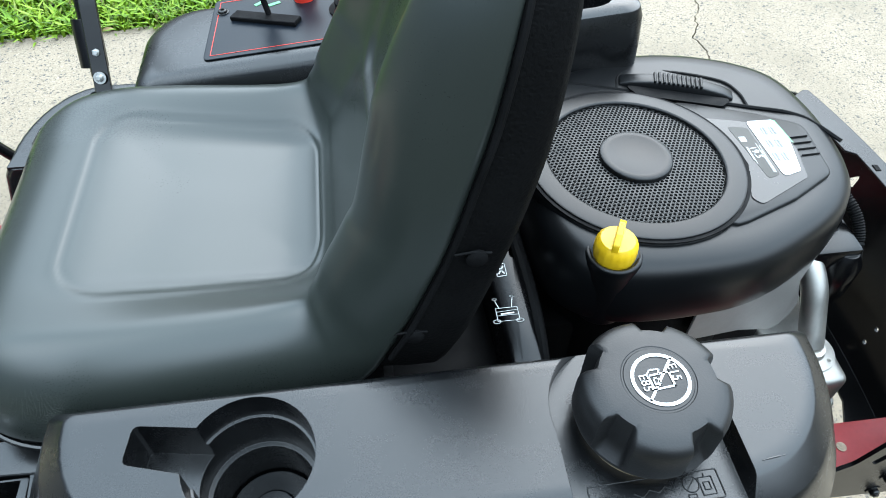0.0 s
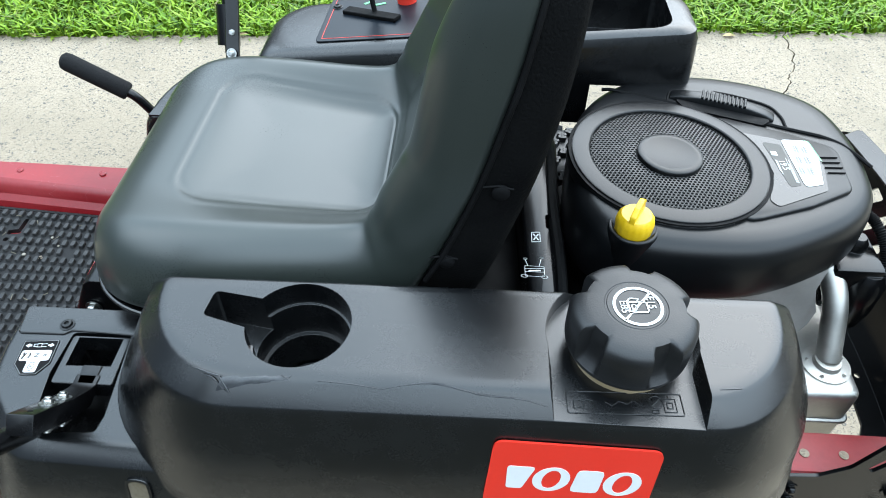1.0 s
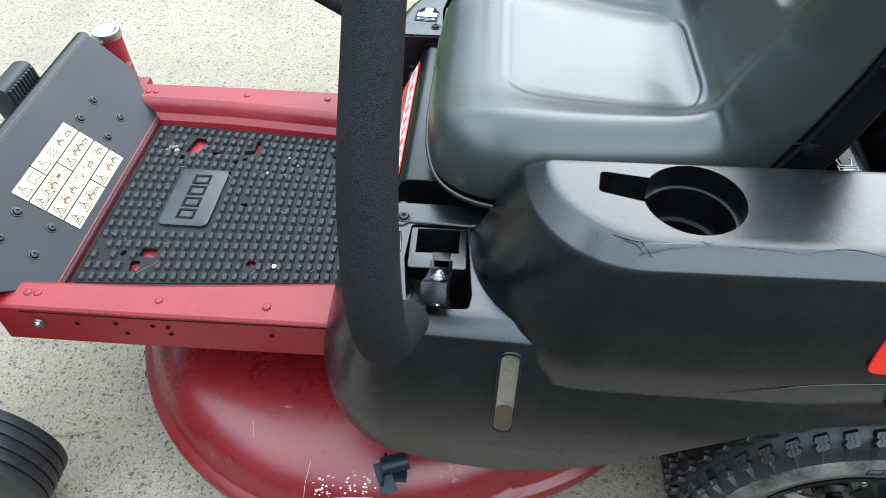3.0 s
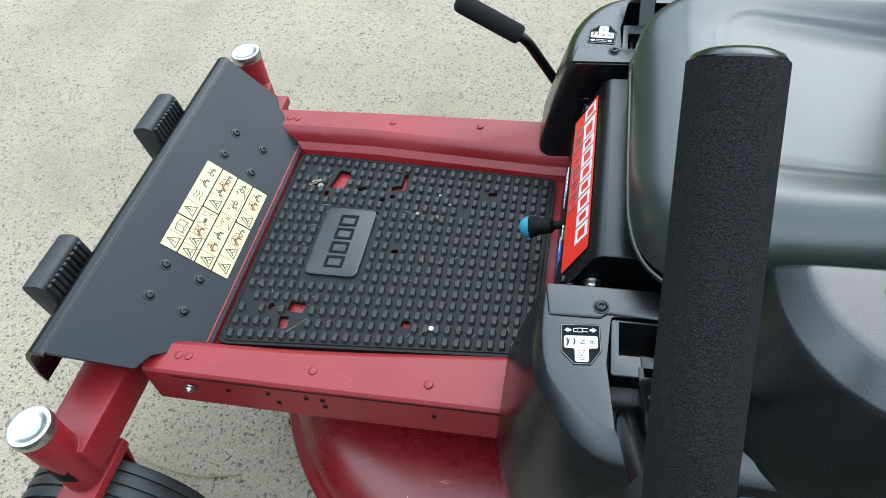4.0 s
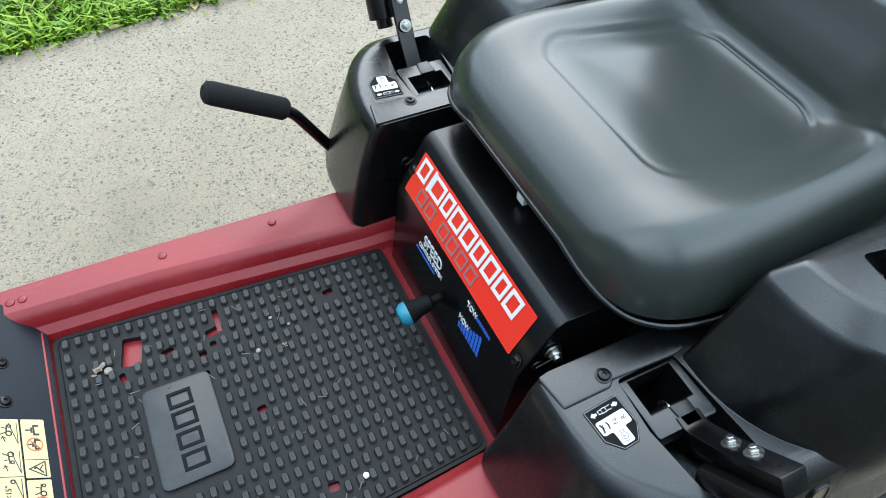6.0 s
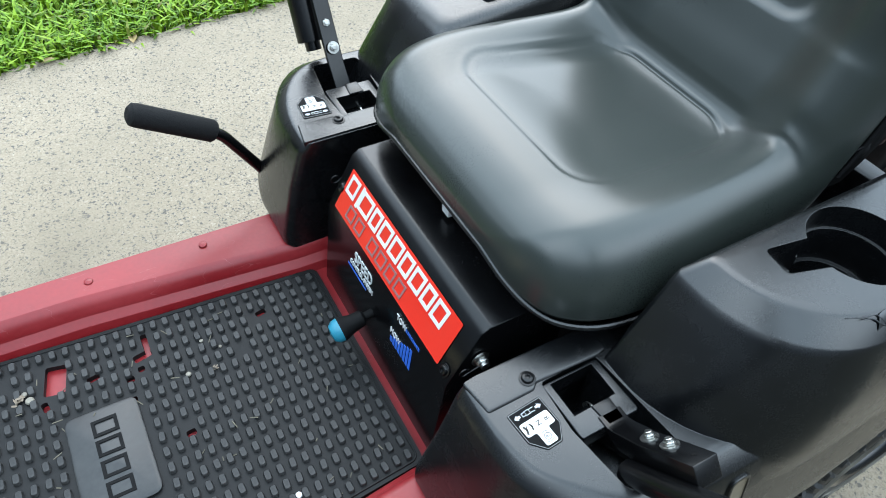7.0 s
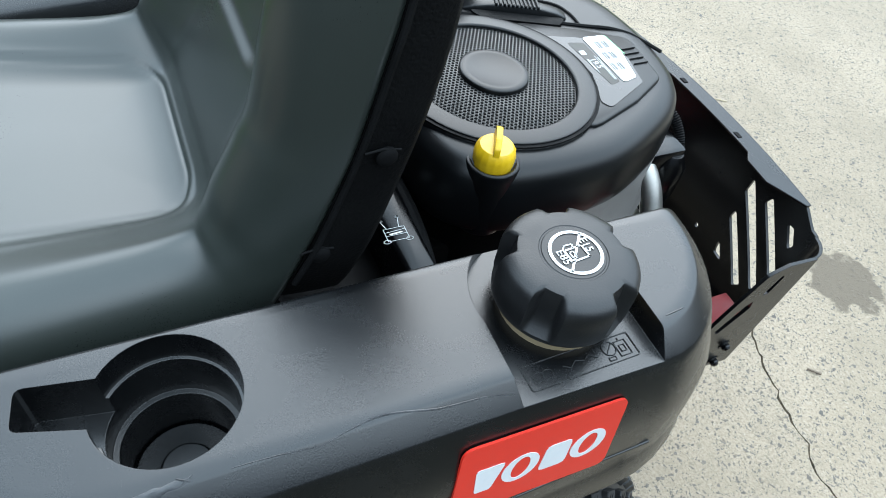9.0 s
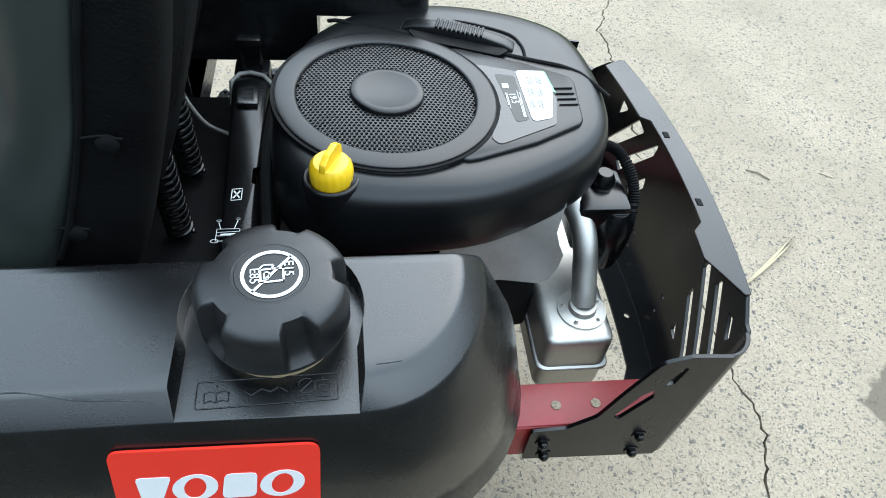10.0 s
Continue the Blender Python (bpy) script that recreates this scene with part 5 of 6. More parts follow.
# drive levers
def drive_lever(s):
    """The thick arm that rises outwards from the slot, bolted through twice."""
    top = ((0.300, 0.5722, 0.006), (0.313, 0.5722, 0.007), (0.321, 0.5765, 0.020), (0.348, 0.598, 0.022), (0.367, 0.617, 0.022), (0.398, 0.647, 0.022))
    n = Vector((0, -s * 0.69, 0.724))
    loops = []
    for y, z, deep in top:
        a = Vector((0, s * y, z))
        b = a - (n if deep > 0.01 else Vector((0, 0, 1))) * deep
        loops.append([(-0.4655, *a.yz), (-0.4385, *a.yz), (-0.4385, *b.yz), (-0.4655, *b.yz)])
    hub = part("drive_lever", bevelled(loft(loops), 0.0012, 2, 40), STEEL_BLACK, mower, "black steel drive lever arm")
    q = n.to_track_quat("Z", "X").to_matrix().to_4x4()
    for y, z in ((0.348, 0.598), (0.367, 0.617)):
        at = Vector((-0.4505, s * y, z))
        piece("lever_bolt", HEX_ME, hub, Matrix.Translation(at) @ q)
        piece("lever_nut", HEX_ME, hub, Matrix.Translation(at - n * 0.0225) @ q @ pose(0, 0, 0, 180))
    part("arm_hole", moved(revolve([(0.0026, -0.001), (0.0026, 0.0003)], 12), Matrix.Translation((-0.4505, s * 0.388, 0.6374)) @ q), MATT_BLACK, hub)
    return hub


lever = drive_lever(-1)
GRIP = [(-0.468, -0.480, 0.688), (-0.472, -0.586, 0.797), (-0.4785, -0.547, 0.895), (-0.477, -0.431, 1.0215)]
part("rod", tube([(-0.474, -0.357, 0.567), (-0.4725, -0.40, 0.609), (-0.468, -0.48, 0.689), (-0.470, -0.50, 0.706)], 0.0125), STEEL_BLACK, lever, "black tubular rod")
part("foam_grip", tube(fillet(GRIP, 0.085, 10), 0.0195, 24), FOAM, lever, "thick black foam grip")
part("grip_end", moved(revolve([(0.0185, -0.004), (0.0185, 0.001), (0.017, 0.003), (0.013, 0.0048), (0.007, 0.0058), (0.0004, 0.006)], 28), Matrix.Translation(GRIP[-1]) @ (Vector(GRIP[-1]) - Vector(GRIP[-2])).to_track_quat("Z", "Y").to_matrix().to_4x4()), GLOSS_BLACK, lever, "glossy black domed plug")

right_lever = part("drive_lever", joined(bevelled(loft([[(-0.470, y, z), (-0.446, y, z), (-0.446, y + 0.008, z), (-0.470, y + 0.008, z)] for y, z in ((0.315, 0.552), (0.349, 0.590), (0.381, 0.640), (0.413, 0.690), (0.441, 0.735))]), 0.001, 1)), STEEL_BLACK, mower, "black steel drive lever arm")
for y, z in ((0.338, 0.620), (0.363, 0.647)):
    piece("lever_bolt", HEX_ME, right_lever, Matrix.Translation((-0.458, y + 0.018, z - 0.012)) @ Vector((0, -0.85, 0.5)).to_track_quat("Z", "X").to_matrix().to_4x4())
part("rod", tube(fillet([(-0.473, 0.396, 0.585), (-0.476, 0.451, 0.685), (-0.478, 0.52, 0.815), (-0.478, 0.54, 0.935), (-0.478, 0.46, 1.015)], 0.05), 0.012), STEEL_BLACK, right_lever)
part("sleeve", moved(carve(revolve([(0.02, -0.035), (0.02, 0.035)], 24), [revolve([(0.017, -0.05), (0.017, 0.05)], 24), box(-0.03, 0.03, -0.03, -0.004, -0.06, 0.06)]), Matrix.Translation((-0.476, 0.416, 0.630)) @ Vector((0, 0.45, 0.85)).to_track_quat("Z", "Y").to_matrix().to_4x4()), STEEL_BLACK, right_lever)

# height lever on the far side
hl = part("height_lever", tube(fillet([(-0.56, 0.350, 0.36), (-0.594, 0.342, 0.434), (-0.645, 0.333, 0.524), (-0.665, 0.332, 0.540), (-0.70, 0.332, 0.563)], 0.02), 0.0085), STEEL_BLACK, mower, "black steel deck height lever")
part("foam_grip", tube([(-0.656, 0.331, 0.536), (-0.659, 0.331, 0.538), (-0.749, 0.333, 0.591), (-0.756, 0.333, 0.595), (-0.760, 0.333, 0.597)], [0.0145, 0.0165, 0.0165, 0.015, 0.009], 18), FOAM, hl, "ribbed black foam grip")

# ---- seat ----
# x, z, normal x, normal z, half width, thickness, bolster
CUSHION = [(-0.485, 0.632, 0, 1, 0.1, 0.01, 0), (-0.482, 0.621, 0, 1, 0.145, 0.033, 0), (-0.472, 0.612, 0, 1, 0.182, 0.057, 0.002), (-0.454, 0.607, 0, 1, 0.208, 0.076, 0.003),
           (-0.42, 0.604, 0, 1, 0.228, 0.09, 0.005), (-0.37, 0.602, 0, 1, 0.237, 0.092, 0.01), (-0.3, 0.601, 0, 1, 0.236, 0.082, 0.02), (-0.21, 0.601, 0, 1, 0.228, 0.07, 0.03),
           (-0.155, 0.604, -0.1, 1, 0.223, 0.064, 0.036)]
BACKREST = [(-0.118, 0.614, -0.28, 0.96, 0.22, 0.062, 0.038), (-0.093, 0.634, -0.48, 0.88, 0.218, 0.06, 0.038), (-0.076, 0.662, -0.66, 0.75, 0.216, 0.058, 0.031), (-0.06, 0.695, -0.78, 0.62, 0.215, 0.055, 0.031),
            (-0.044, 0.73, -0.86, 0.48, 0.214, 0.052, 0.031), (-0.03, 0.766, -0.91, 0.36, 0.213, 0.049, 0.031), (-0.018, 0.8, -0.94, 0.26, 0.212, 0.046, 0.032), (0.001, 0.87, -0.965, 0.2, 0.209, 0.042, 0.04),
            (0.014, 0.92, -0.97, 0.17, 0.205, 0.04, 0.042), (0.026, 0.985, -0.98, 0.15, 0.197, 0.038, 0.026), (0.034, 1.03, -0.98, 0.14, 0.182, 0.034, 0.008), (0.04, 1.065, -0.98, 0.14, 0.155, 0.028, 0.002),
            (0.044, 1.088, -0.98, 0.14, 0.11, 0.018, 0), (0.046, 1.097, -0.98, 0.14, 0.06, 0.008, 0)]


def seat_shape():
    loops = []
    half = 128
    for x, z, nx, nz, w, tc, tb in curve_through(CUSHION + BACKREST, 16):
        k = math.hypot(nx, nz)
        nx, nz = nx / k, nz / k
        loop = []
        for i in range(half + 1):
            v = -math.cos(math.pi * i / half)
            a = abs(v)
            e = math.sqrt(max(0.0, 1 - (max(0.0, a - 0.72) / 0.28) ** 2))
            h = (tc + tb * smooth(0.42, 0.8, a)) * (0.12 + 0.88 * e if tc > 0.02 else e)
            y = w * v
            if nz > 0.9:
                # pressed line round the cushion's panel
                px, py = x + 0.251, abs(y - 0.007)
                lim = 0.137 - 0.09 * (x + 0.383)
                qx, qy = abs(px) - 0.084, py - (lim - 0.05)
                d = math.hypot(max(qx, 0), max(qy, 0)) + min(max(qx, qy), 0) - 0.05
                line = 0.4 + 0.25 * smooth(-0.10, 0.0, px)
                h += line * (0.0018 * math.exp(-((d - 0.006) / 0.0045) ** 2) - 0.0024 * math.exp(-((d + 0.0005) / 0.0028) ** 2)) - 0.0035 * smooth(0.03, -0.10, d)
            elif z > 0.74:
                qx, qy = abs(z - 0.90) - 0.09, abs(y) - 0.055
                d = math.hypot(max(qx, 0), max(qy, 0)) + min(max(qx, qy), 0) - 0.035
                h -= 0.0065 * smooth(0.007, -0.009, d)
            loop.append((x + nx * h, y, z + nz * h))
        for i in range(1, 12):
            v = math.cos(math.pi * i / 12)
            loop.append((x, w * v, z))
        loops.append(loop)
    return loft(loops)


seat = part("seat", seat_shape(), VINYL, mower, "dark grey-green moulded vinyl bucket seat", 60)
shell_loops = []
for x, z, w, deep in curve_through([(-0.082, 0.640, 0.207, 0.070), (-0.064, 0.680, 0.212, 0.066), (-0.050, 0.712, 0.213, 0.062), (-0.018, 0.80, 0.210, 0.056), (0.001, 0.87, 0.207, 0.053), (0.014, 0.92, 0.203, 0.048), (0.026, 0.985, 0.195, 0.042), (0.034, 1.03, 0.18, 0.036), (0.040, 1.065, 0.153, 0.03), (0.044, 1.088, 0.108, 0.02)], 6):
    half = [(-0.004, 0, 0.002), (0.45 * deep, 0.001, -0.004), (0.75 * deep, 0.003, -0.007), (0.92 * deep, 0.012, -0.009), (0.98 * deep, 0.03, -0.010), (0.98 * deep, 0.07, -0.010), (0.80 * deep, 0.085, -0.009), (0.80 * deep, 0.12, -0.009), (1.0 * deep, 0.14, -0.011), (1.02 * deep, 0.19, -0.011)]
    shell_loops.append([(x + a, -w + b, z + c) for a, b, c in half] + [(x + a, w - b, z + c) for a, b, c in half[::-1]])
part("back_shell", loft(shell_loops), BACK_SHELL, seat, "textured black plastic back shell", 45)
for s in (-1, 1):
    part("piping", tube([Vector((x - 0.001, s * (w + 0.001), z)) for x, z, w in curve_through([(-0.072, 0.665, 0.214), (-0.050, 0.712, 0.2135), (-0.018, 0.80, 0.2105), (0.001, 0.87, 0.2075), (0.014, 0.92, 0.2035), (0.026, 0.985, 0.1955), (0.034, 1.03, 0.18)], 6)], 0.003, 8), MATT_BLACK, seat)
    for x, z in ((-0.004, 0.797), (-0.056, 0.696)):
        part("clip", joined(moved(revolve([(0.009, 0), (0.009, 0.003), (0.006, 0.005), (0.0015, 0.005)], 18), pose(x + 0.006, s * 0.2125, z, 90 if s < 0 else -90)), tube([(x - 0.012, s * 0.214, z + 0.006), (x + 0.002, s * 0.215, z + 0.009), (x + 0.018, s * 0.213, z + 0.004)], 0.0012, 8)), MATT_BLACK, seat, "black trim clip")
rim = [(x, w, z - 0.001) for x, z, _, _, w, *_ in CUSHION]
part("seat_lip", tube([Vector((x, s * w, z)) for s, x, w, z in [(-1, *p) for p in curve_through(rim[::-1], 4)] + [(1, *p) for p in curve_through(rim, 4)]], 0.0034, 8), BLACK, seat, "thin black lip under the cushion")
part("seat_base", box(-0.43, -0.08, -0.19, 0.19, 0.590, 0.606, 0.004), MATT_BLACK, seat, "black seat base tray")
part("base_stop", box(-0.4695, -0.458, -0.009, 0.006, 0.586, 0.612, 0.001), WHITE, seat)

# bar and springs behind the seat
bar = part("service_bar", carve(bevelled(loft([[(x, y, z) for x, z in ((a, 0.50), (b, 0.50), (b, 0.602), (b - 0.004, 0.606), (a + 0.004, 0.606), (a, 0.602))] for y, a, b in ((-0.235, 0.053, 0.0845), (0.155, 0.0365, 0.0865))]), 0.0012, 1), [prism(rounded(rect(0.0765, 0.10, -0.058, -0.030), 0.004, 3), "xy", 0.56, 0.65)]), STEEL_BLACK, mower, "black steel service bar with white diagrams")
DIAG = basis(Vector((0.058, -0.136, 0.6065)), (1, 0, 0), (0, 1, 0)) @ Matrix.Diagonal((1.0, 0.62, 1, 1))
tagged(part("diagram", moved(flat(stroke(rect(-0.012, 0.012, -0.016, 0.012), 0.0007, True) + stroke([(-0.012, -0.004), (0.012, -0.004)], 0.0007) + stroke([(-0.012, 0.004), (0.012, 0.006)], 0.0007) + stroke(ring2(-0.011, 0.032, 0.002, 10), 0.0014, True) + stroke([(-0.011, 0.028), (-0.008, 0.012)], 0.0008) + stroke(ring2(0.009, 0.036, 0.002, 10), 0.0014, True) + stroke([(0.009, 0.033), (0.006, 0.012)], 0.0008) + stroke([(-0.006, -0.001), (0.006, 0.0)], 0.003) + stroke(ring2(-0.013, -0.016, 0.004, 10), 0.001, True) + stroke(ring2(0.012, -0.017, 0.004, 10), 0.001, True), 0.0004), DIAG), PALE_PRINT, bar), kind="stuff")
part("manual_symbol", moved(flat(stroke([(-0.0055, -0.0095), (0.0055, -0.0085), (0.0055, 0.0095), (-0.0055, 0.0085)], 0.0010, True) + stroke([(-0.003, -0.005), (0.003, 0.005)], 0.0018) + stroke([(0.003, -0.005), (-0.003, 0.005)], 0.0018), 0.0004), Matrix.Translation((0.062, -0.0755, 0.6065))), PALE_PRINT, bar)
part("bar_buckle", carve(box(0.0475, 0.0745, 0.0835, 0.1245, 0.606, 0.6125, 0.0015), [box(0.0545, 0.0675, 0.091, 0.116, 0.6105, 0.62)]), BLACK, bar, "square black plastic buckle")
part("latch", joined(box(0.046, 0.078, 0.160, 0.176, 0.645, 0.656, 0.004, 3), box(0.047, 0.051, 0.163, 0.186, 0.598, 0.650, 0.001), box(0.072, 0.076, 0.163, 0.186, 0.598, 0.650, 0.001), box(0.038, 0.085, 0.156, 0.190, 0.585, 0.608, 0.004)), STEEL_BLACK, bar, "black latch hook")
part("bar_strap", tube([(0.034, 0.132, 0.575), (0.036, 0.143, 0.604), (0.046, 0.153, 0.6085), (0.060, 0.156, 0.609), (0.078, 0.149, 0.6085), (0.089, 0.138, 0.603), (0.091, 0.128, 0.575)], 0.0032, 10), SHIELD, bar, "grey strap loop")
for y in (-0.075, 0.03):
    pts = [Vector((-0.006 - 0.012 * k - 0.004 + 0.014 * math.cos(a), y + 0.03 * k + 0.014 * math.sin(a), 0.545 + 0.115 * k)) for a, k in ((2 * math.pi * 14 * q / 196, q / 196) for q in range(197))]
    part("seat_spring", tube(pts, 0.0027, 6), STEEL_BLACK, mower, "black coil spring under the seat")
part("rear_tray", joined(box(-0.12, 0.10, -0.252, 0.203, 0.51, 0.535, 0.003), box(-0.40, 0.10, -0.258, -0.250, 0.40, 0.56, 0.002)), MATT_BLACK, mower)
part("cable", tube(fillet([(-0.045, 0.17, 0.59), (-0.019, 0.129, 0.57), (0.004, 0.098, 0.565), (0.036, 0.074, 0.57)], 0.03), 0.0026, 8), SHIELD, mower)

# ---- engine ----
ENG = [(0.098, -0.01), (0.106, -0.085), (0.132, -0.128), (0.18, -0.150), (0.26, -0.153), (0.34, -0.142), (0.42, -0.105), (0.475, -0.065), (0.508, -0.015), (0.520, 0.05), (0.518, 0.125), (0.50, 0.19), (0.455, 0.228), (0.39, 0.25), (0.32, 0.256), (0.25, 0.245), (0.18, 0.205), (0.122, 0.125)]
ENG_C = Vector((0.30, 0.045))


def engine_loop(scale, z, tilt=0.0):
    pts = curve_through(ENG + ENG[:1], 6)[:-1]
    return [(ENG_C.x + (x - ENG_C.x) * scale, ENG_C.y + (y - ENG_C.y) * scale, z - tilt * (x - 0.235)) for x, y in pts]


shroud_bm = loft([engine_loop(s_, z_, t_) for s_, z_, t_ in ((0.955, 0.588, 0), (0.975, 0.586, 0), (0.994, 0.587, 0), (0.998, 0.590, 0), (1.0, 0.605, 0), (0.995, 0.634, 0.02), (0.977, 0.6535, 0.03), (0.945, 0.6645, 0.034), (0.89, 0.670, 0.035), (0.80, 0.6715, 0.035))])
SC = (0.2345, 0.016)
SHEAR = Matrix(((1, 0, 0, 0), (0, 1, 0, 0), (-0.035, 0, 1, 0.035 * 0.235 + 0.0045), (0, 0, 0, 1)))
shroud_bm = carve(shroud_bm, [revolve([(0.104, 0.645), (0.105, 0.70)], 64, pose(*SC, 0))])
engine = part("engine_shroud", shroud_bm, ENGINE_BLACK, mower, "satin black plastic engine cover", 40)
plat = [(SC[0] + 0.1345 * math.cos(radians(a)), SC[1] + 0.1345 * math.sin(radians(a))) for a in range(72, 300, 8)] + rounded([(0.302, -0.104), (0.402, -0.062), (0.466, -0.024), (0.474, 0.066), (0.415, 0.094), (0.312, 0.128)], 0.02, 4)
part("top_platform", carve(moved(loft([[(0.30 + (x - 0.30) * k, 0.04 + (y - 0.04) * k, z) for x, y in plat] for k, z in ((1.0, 0.655), (1.0, 0.6685), (0.992, 0.6705), (0.975, 0.6712))]), SHEAR), [revolve([(0.105, 0.60), (0.105, 0.75)], 64, pose(*SC, 0))]), ENGINE_BLACK, engine, "", 40)
ring = part("screen_ring", revolve([(0.1050, 0.655), (0.1050, 0.6735), (0.107, 0.6750), (0.122, 0.6750), (0.1290, 0.6738), (0.1295, 0.664)], 72, SHEAR @ pose(*SC, 0)), ENGINE_BLACK, engine, "raised grey-black ring")
part("ring_gap", revolve([(0.1295, 0.668), (0.1295, 0.6722), (0.1335, 0.6722), (0.1335, 0.668)], 72, SHEAR @ pose(*SC, 0)), MATT_BLACK, engine)
part("screen_well", revolve([(0.0005, 0.640), (0.105, 0.640), (0.105, 0.646), (0.0005, 0.646)], 48, SHEAR @ pose(*SC, 0)), MATT_BLACK, engine)


SCREEN = material("screen_plastic", (0.014, 0.014, 0.014), (0.024, 0.024, 0.023), rough=0.5, spread=40)


def screen():
    """A honeycomb screen: each hole is a real opening."""
    pitch = 0.0053
    verts, faces = [], []
    for j in range(-23, 24):
        for i in range(-21, 22):
            x, y = (i + 0.5 * (j % 2)) * pitch, j * pitch * 0.866
            r = math.hypot(x, y)
            if r > 0.1035 or r < 0.041:
                continue
            z = 0.6735 - 1.2 * max(0.0, r - 0.05) ** 2
            k = len(verts)
            for rad, dz in ((pitch * 0.578, 0), (pitch * 0.40, 0), (pitch * 0.38, -0.0018)):
                for a in range(6):
                    t = radians(30 + 60 * a)
                    verts.append((SC[0] + x + rad * math.cos(t), SC[1] + y + rad * math.sin(t), z + dz))
            for a in range(6):
                b = (a + 1) % 6
                faces += [(k + a, k + b, k + 6 + b, k + 6 + a), (k + 6 + a, k + 6 + b, k + 12 + b, k + 12 + a)]
    me = bpy.data.meshes.new("screen")
    me.from_pydata(verts, [], faces)
    me.materials.append(SCREEN)
    me.transform(SHEAR)
    ob = new("screen", me)
    ob.parent = engine
    return tagged(ob, "black perforated cooling screen")


screen()
part("screen_disc", revolve([(0.0425, 0.662), (0.0435, 0.675), (0.0425, 0.6785), (0.040, 0.6797), (0.034, 0.6797), (0.032, 0.6790), (0.0005, 0.6797)], 48, SHEAR @ pose(*SC, 0)), ENGINE_BLACK, engine, "smooth black centre disc")
# lid with its carrying handle
seam = curve_through([(0.165, 0.186), (0.208, 0.173), (0.257, 0.159), (0.318, 0.142), (0.421, 0.110), (0.48, 0.092), (0.500, 0.071), (0.517, 0.041)], 5)
part("lid_seam", tube([Vector((x, y, 0.6713 - 0.035 * (x - 0.235) - 0.10 * max(0, x - 0.46) - 2.2 * max(0, 0.18 - x) ** 1.5)) for x, y in seam], 0.0026, 6), MATT_BLACK, engine)
arch = curve_through([(0.257, 0.160), (0.268, 0.188), (0.294, 0.203), (0.323, 0.201), (0.400, 0.172), (0.419, 0.144), (0.420, 0.110)], 6)
part("handle_seam", tube([Vector((x, y, 0.6710 - 0.035 * (x - 0.235) - 0.6 * max(0, y - 0.19) ** 1.2)) for x, y in arch], 0.0022, 6), MATT_BLACK, engine)
HANDLE = basis(Vector((0.336, 0.154, 0.6705)), (1, -0.30, -0.035), (0.30, 1, 0))
handle = part("carry_handle", moved(bevelled(loft([[(u, v + bow, w) for v, w in ((-0.013, -0.01), (0.013, -0.01), (0.010, hh), (-0.010, hh))] for u, bow, hh in ((-0.075, 0.003, 0.0), (-0.06, 0.001, 0.006), (-0.035, 0, 0.0105), (0, 0, 0.0115), (0.035, 0, 0.0105), (0.06, 0.001, 0.006), (0.075, 0.003, 0.0))]), 0.003, 2), HANDLE), ENGINE_BLACK, engine, "moulded black carrying grip")
for k in range(11):
    part("grip_rib", moved(bevelled(box(-0.03 + k * 0.006 - 0.0016, -0.03 + k * 0.006 + 0.0016, -0.0108, 0.0108, 0.009, 0.0135), 0.0006, 1), HANDLE), ENGINE_BLACK, handle)
# no opening is cut: a black plate paints the shade under the grip
part("handle_shadow_gap", moved(flat([rounded([(-0.050, -0.031), (0.058, -0.031), (0.072, -0.012), (-0.070, -0.012)], 0.006, 3)], 0.002), HANDLE @ Matrix.Translation((0, 0, 0.0005))), MATT_BLACK, engine)
# printed label
LAB = basis(Vector((0.406, 0.006, 0.6699)), (1, 0, -0.035), (0, 1, 0))
lab = part("engine_label", moved(flat([rounded([(x - 0.415, y - 0.035) for x, y in ((0.352, 0.115), (0.399, 0.105), (0.440, 0.090), (0.450, 0.05), (0.439, -0.002), (0.365, -0.041), (0.357, -0.029), (0.377, 0.025), (0.376, 0.059), (0.361, 0.103))], 0.008, 3)], 0.0008), LAB), LABEL_FILM, engine, "dark glossy engine label")
part("barcode_sticker", moved(flat([rounded([(-0.008, 0.068), (0.029, 0.069), (0.033, 0.030), (0.021, -0.026), (-0.004, -0.034)], 0.006, 3)], 0.0005), LAB @ Matrix.Translation((0, 0, 0.001))), WHITE, lab, "white sticker with grey bars")
BAR_PRINT = material("grey_bar_print", (0.12, 0.13, 0.13), (0.18, 0.19, 0.19), rough=0.5, relief=0.0)
for k in range(3):
    for row in (0, 1):
        tagged(part("sticker_bars", moved(flat([rect(0.001 + b + 0.011 * row + 0.003 * (1 - k), 0.0018 + b + 0.011 * row + 0.003 * (1 - k), 0.040 - k * 0.024, 0.055 - k * 0.024) for b in (0, 0.0014, 0.0034, 0.0046, 0.0062)], 0.0003), LAB @ Matrix.Translation((0, 0, 0.0016))), BAR_PRINT, lab), kind="stuff")
part("green_flash", moved(flat([[(0.026, 0.070), (0.031, 0.067), (0.036, 0.024), (0.0325, 0.026)]], 0.0004), LAB @ Matrix.Translation((0, 0, 0.001))), GREEN_PRINT, lab)
part("dark_band", moved(flat([rounded([(-0.036, 0.060), (-0.011, 0.056), (-0.008, -0.030), (-0.024, -0.036), (-0.030, 0.016)], 0.004, 2)], 0.0003), LAB @ Matrix.Translation((0, 0, 0.0008))), INK, lab, "dark printed band")
part("power_print", lettering("19.5", 0.0125, LAB @ Matrix.Translation((-0.020, 0.010, 0.0013)) @ pose(0, 0, 0, 0, 0, -84), 0.0002), PALE_PRINT, lab, "pale grey power lettering")
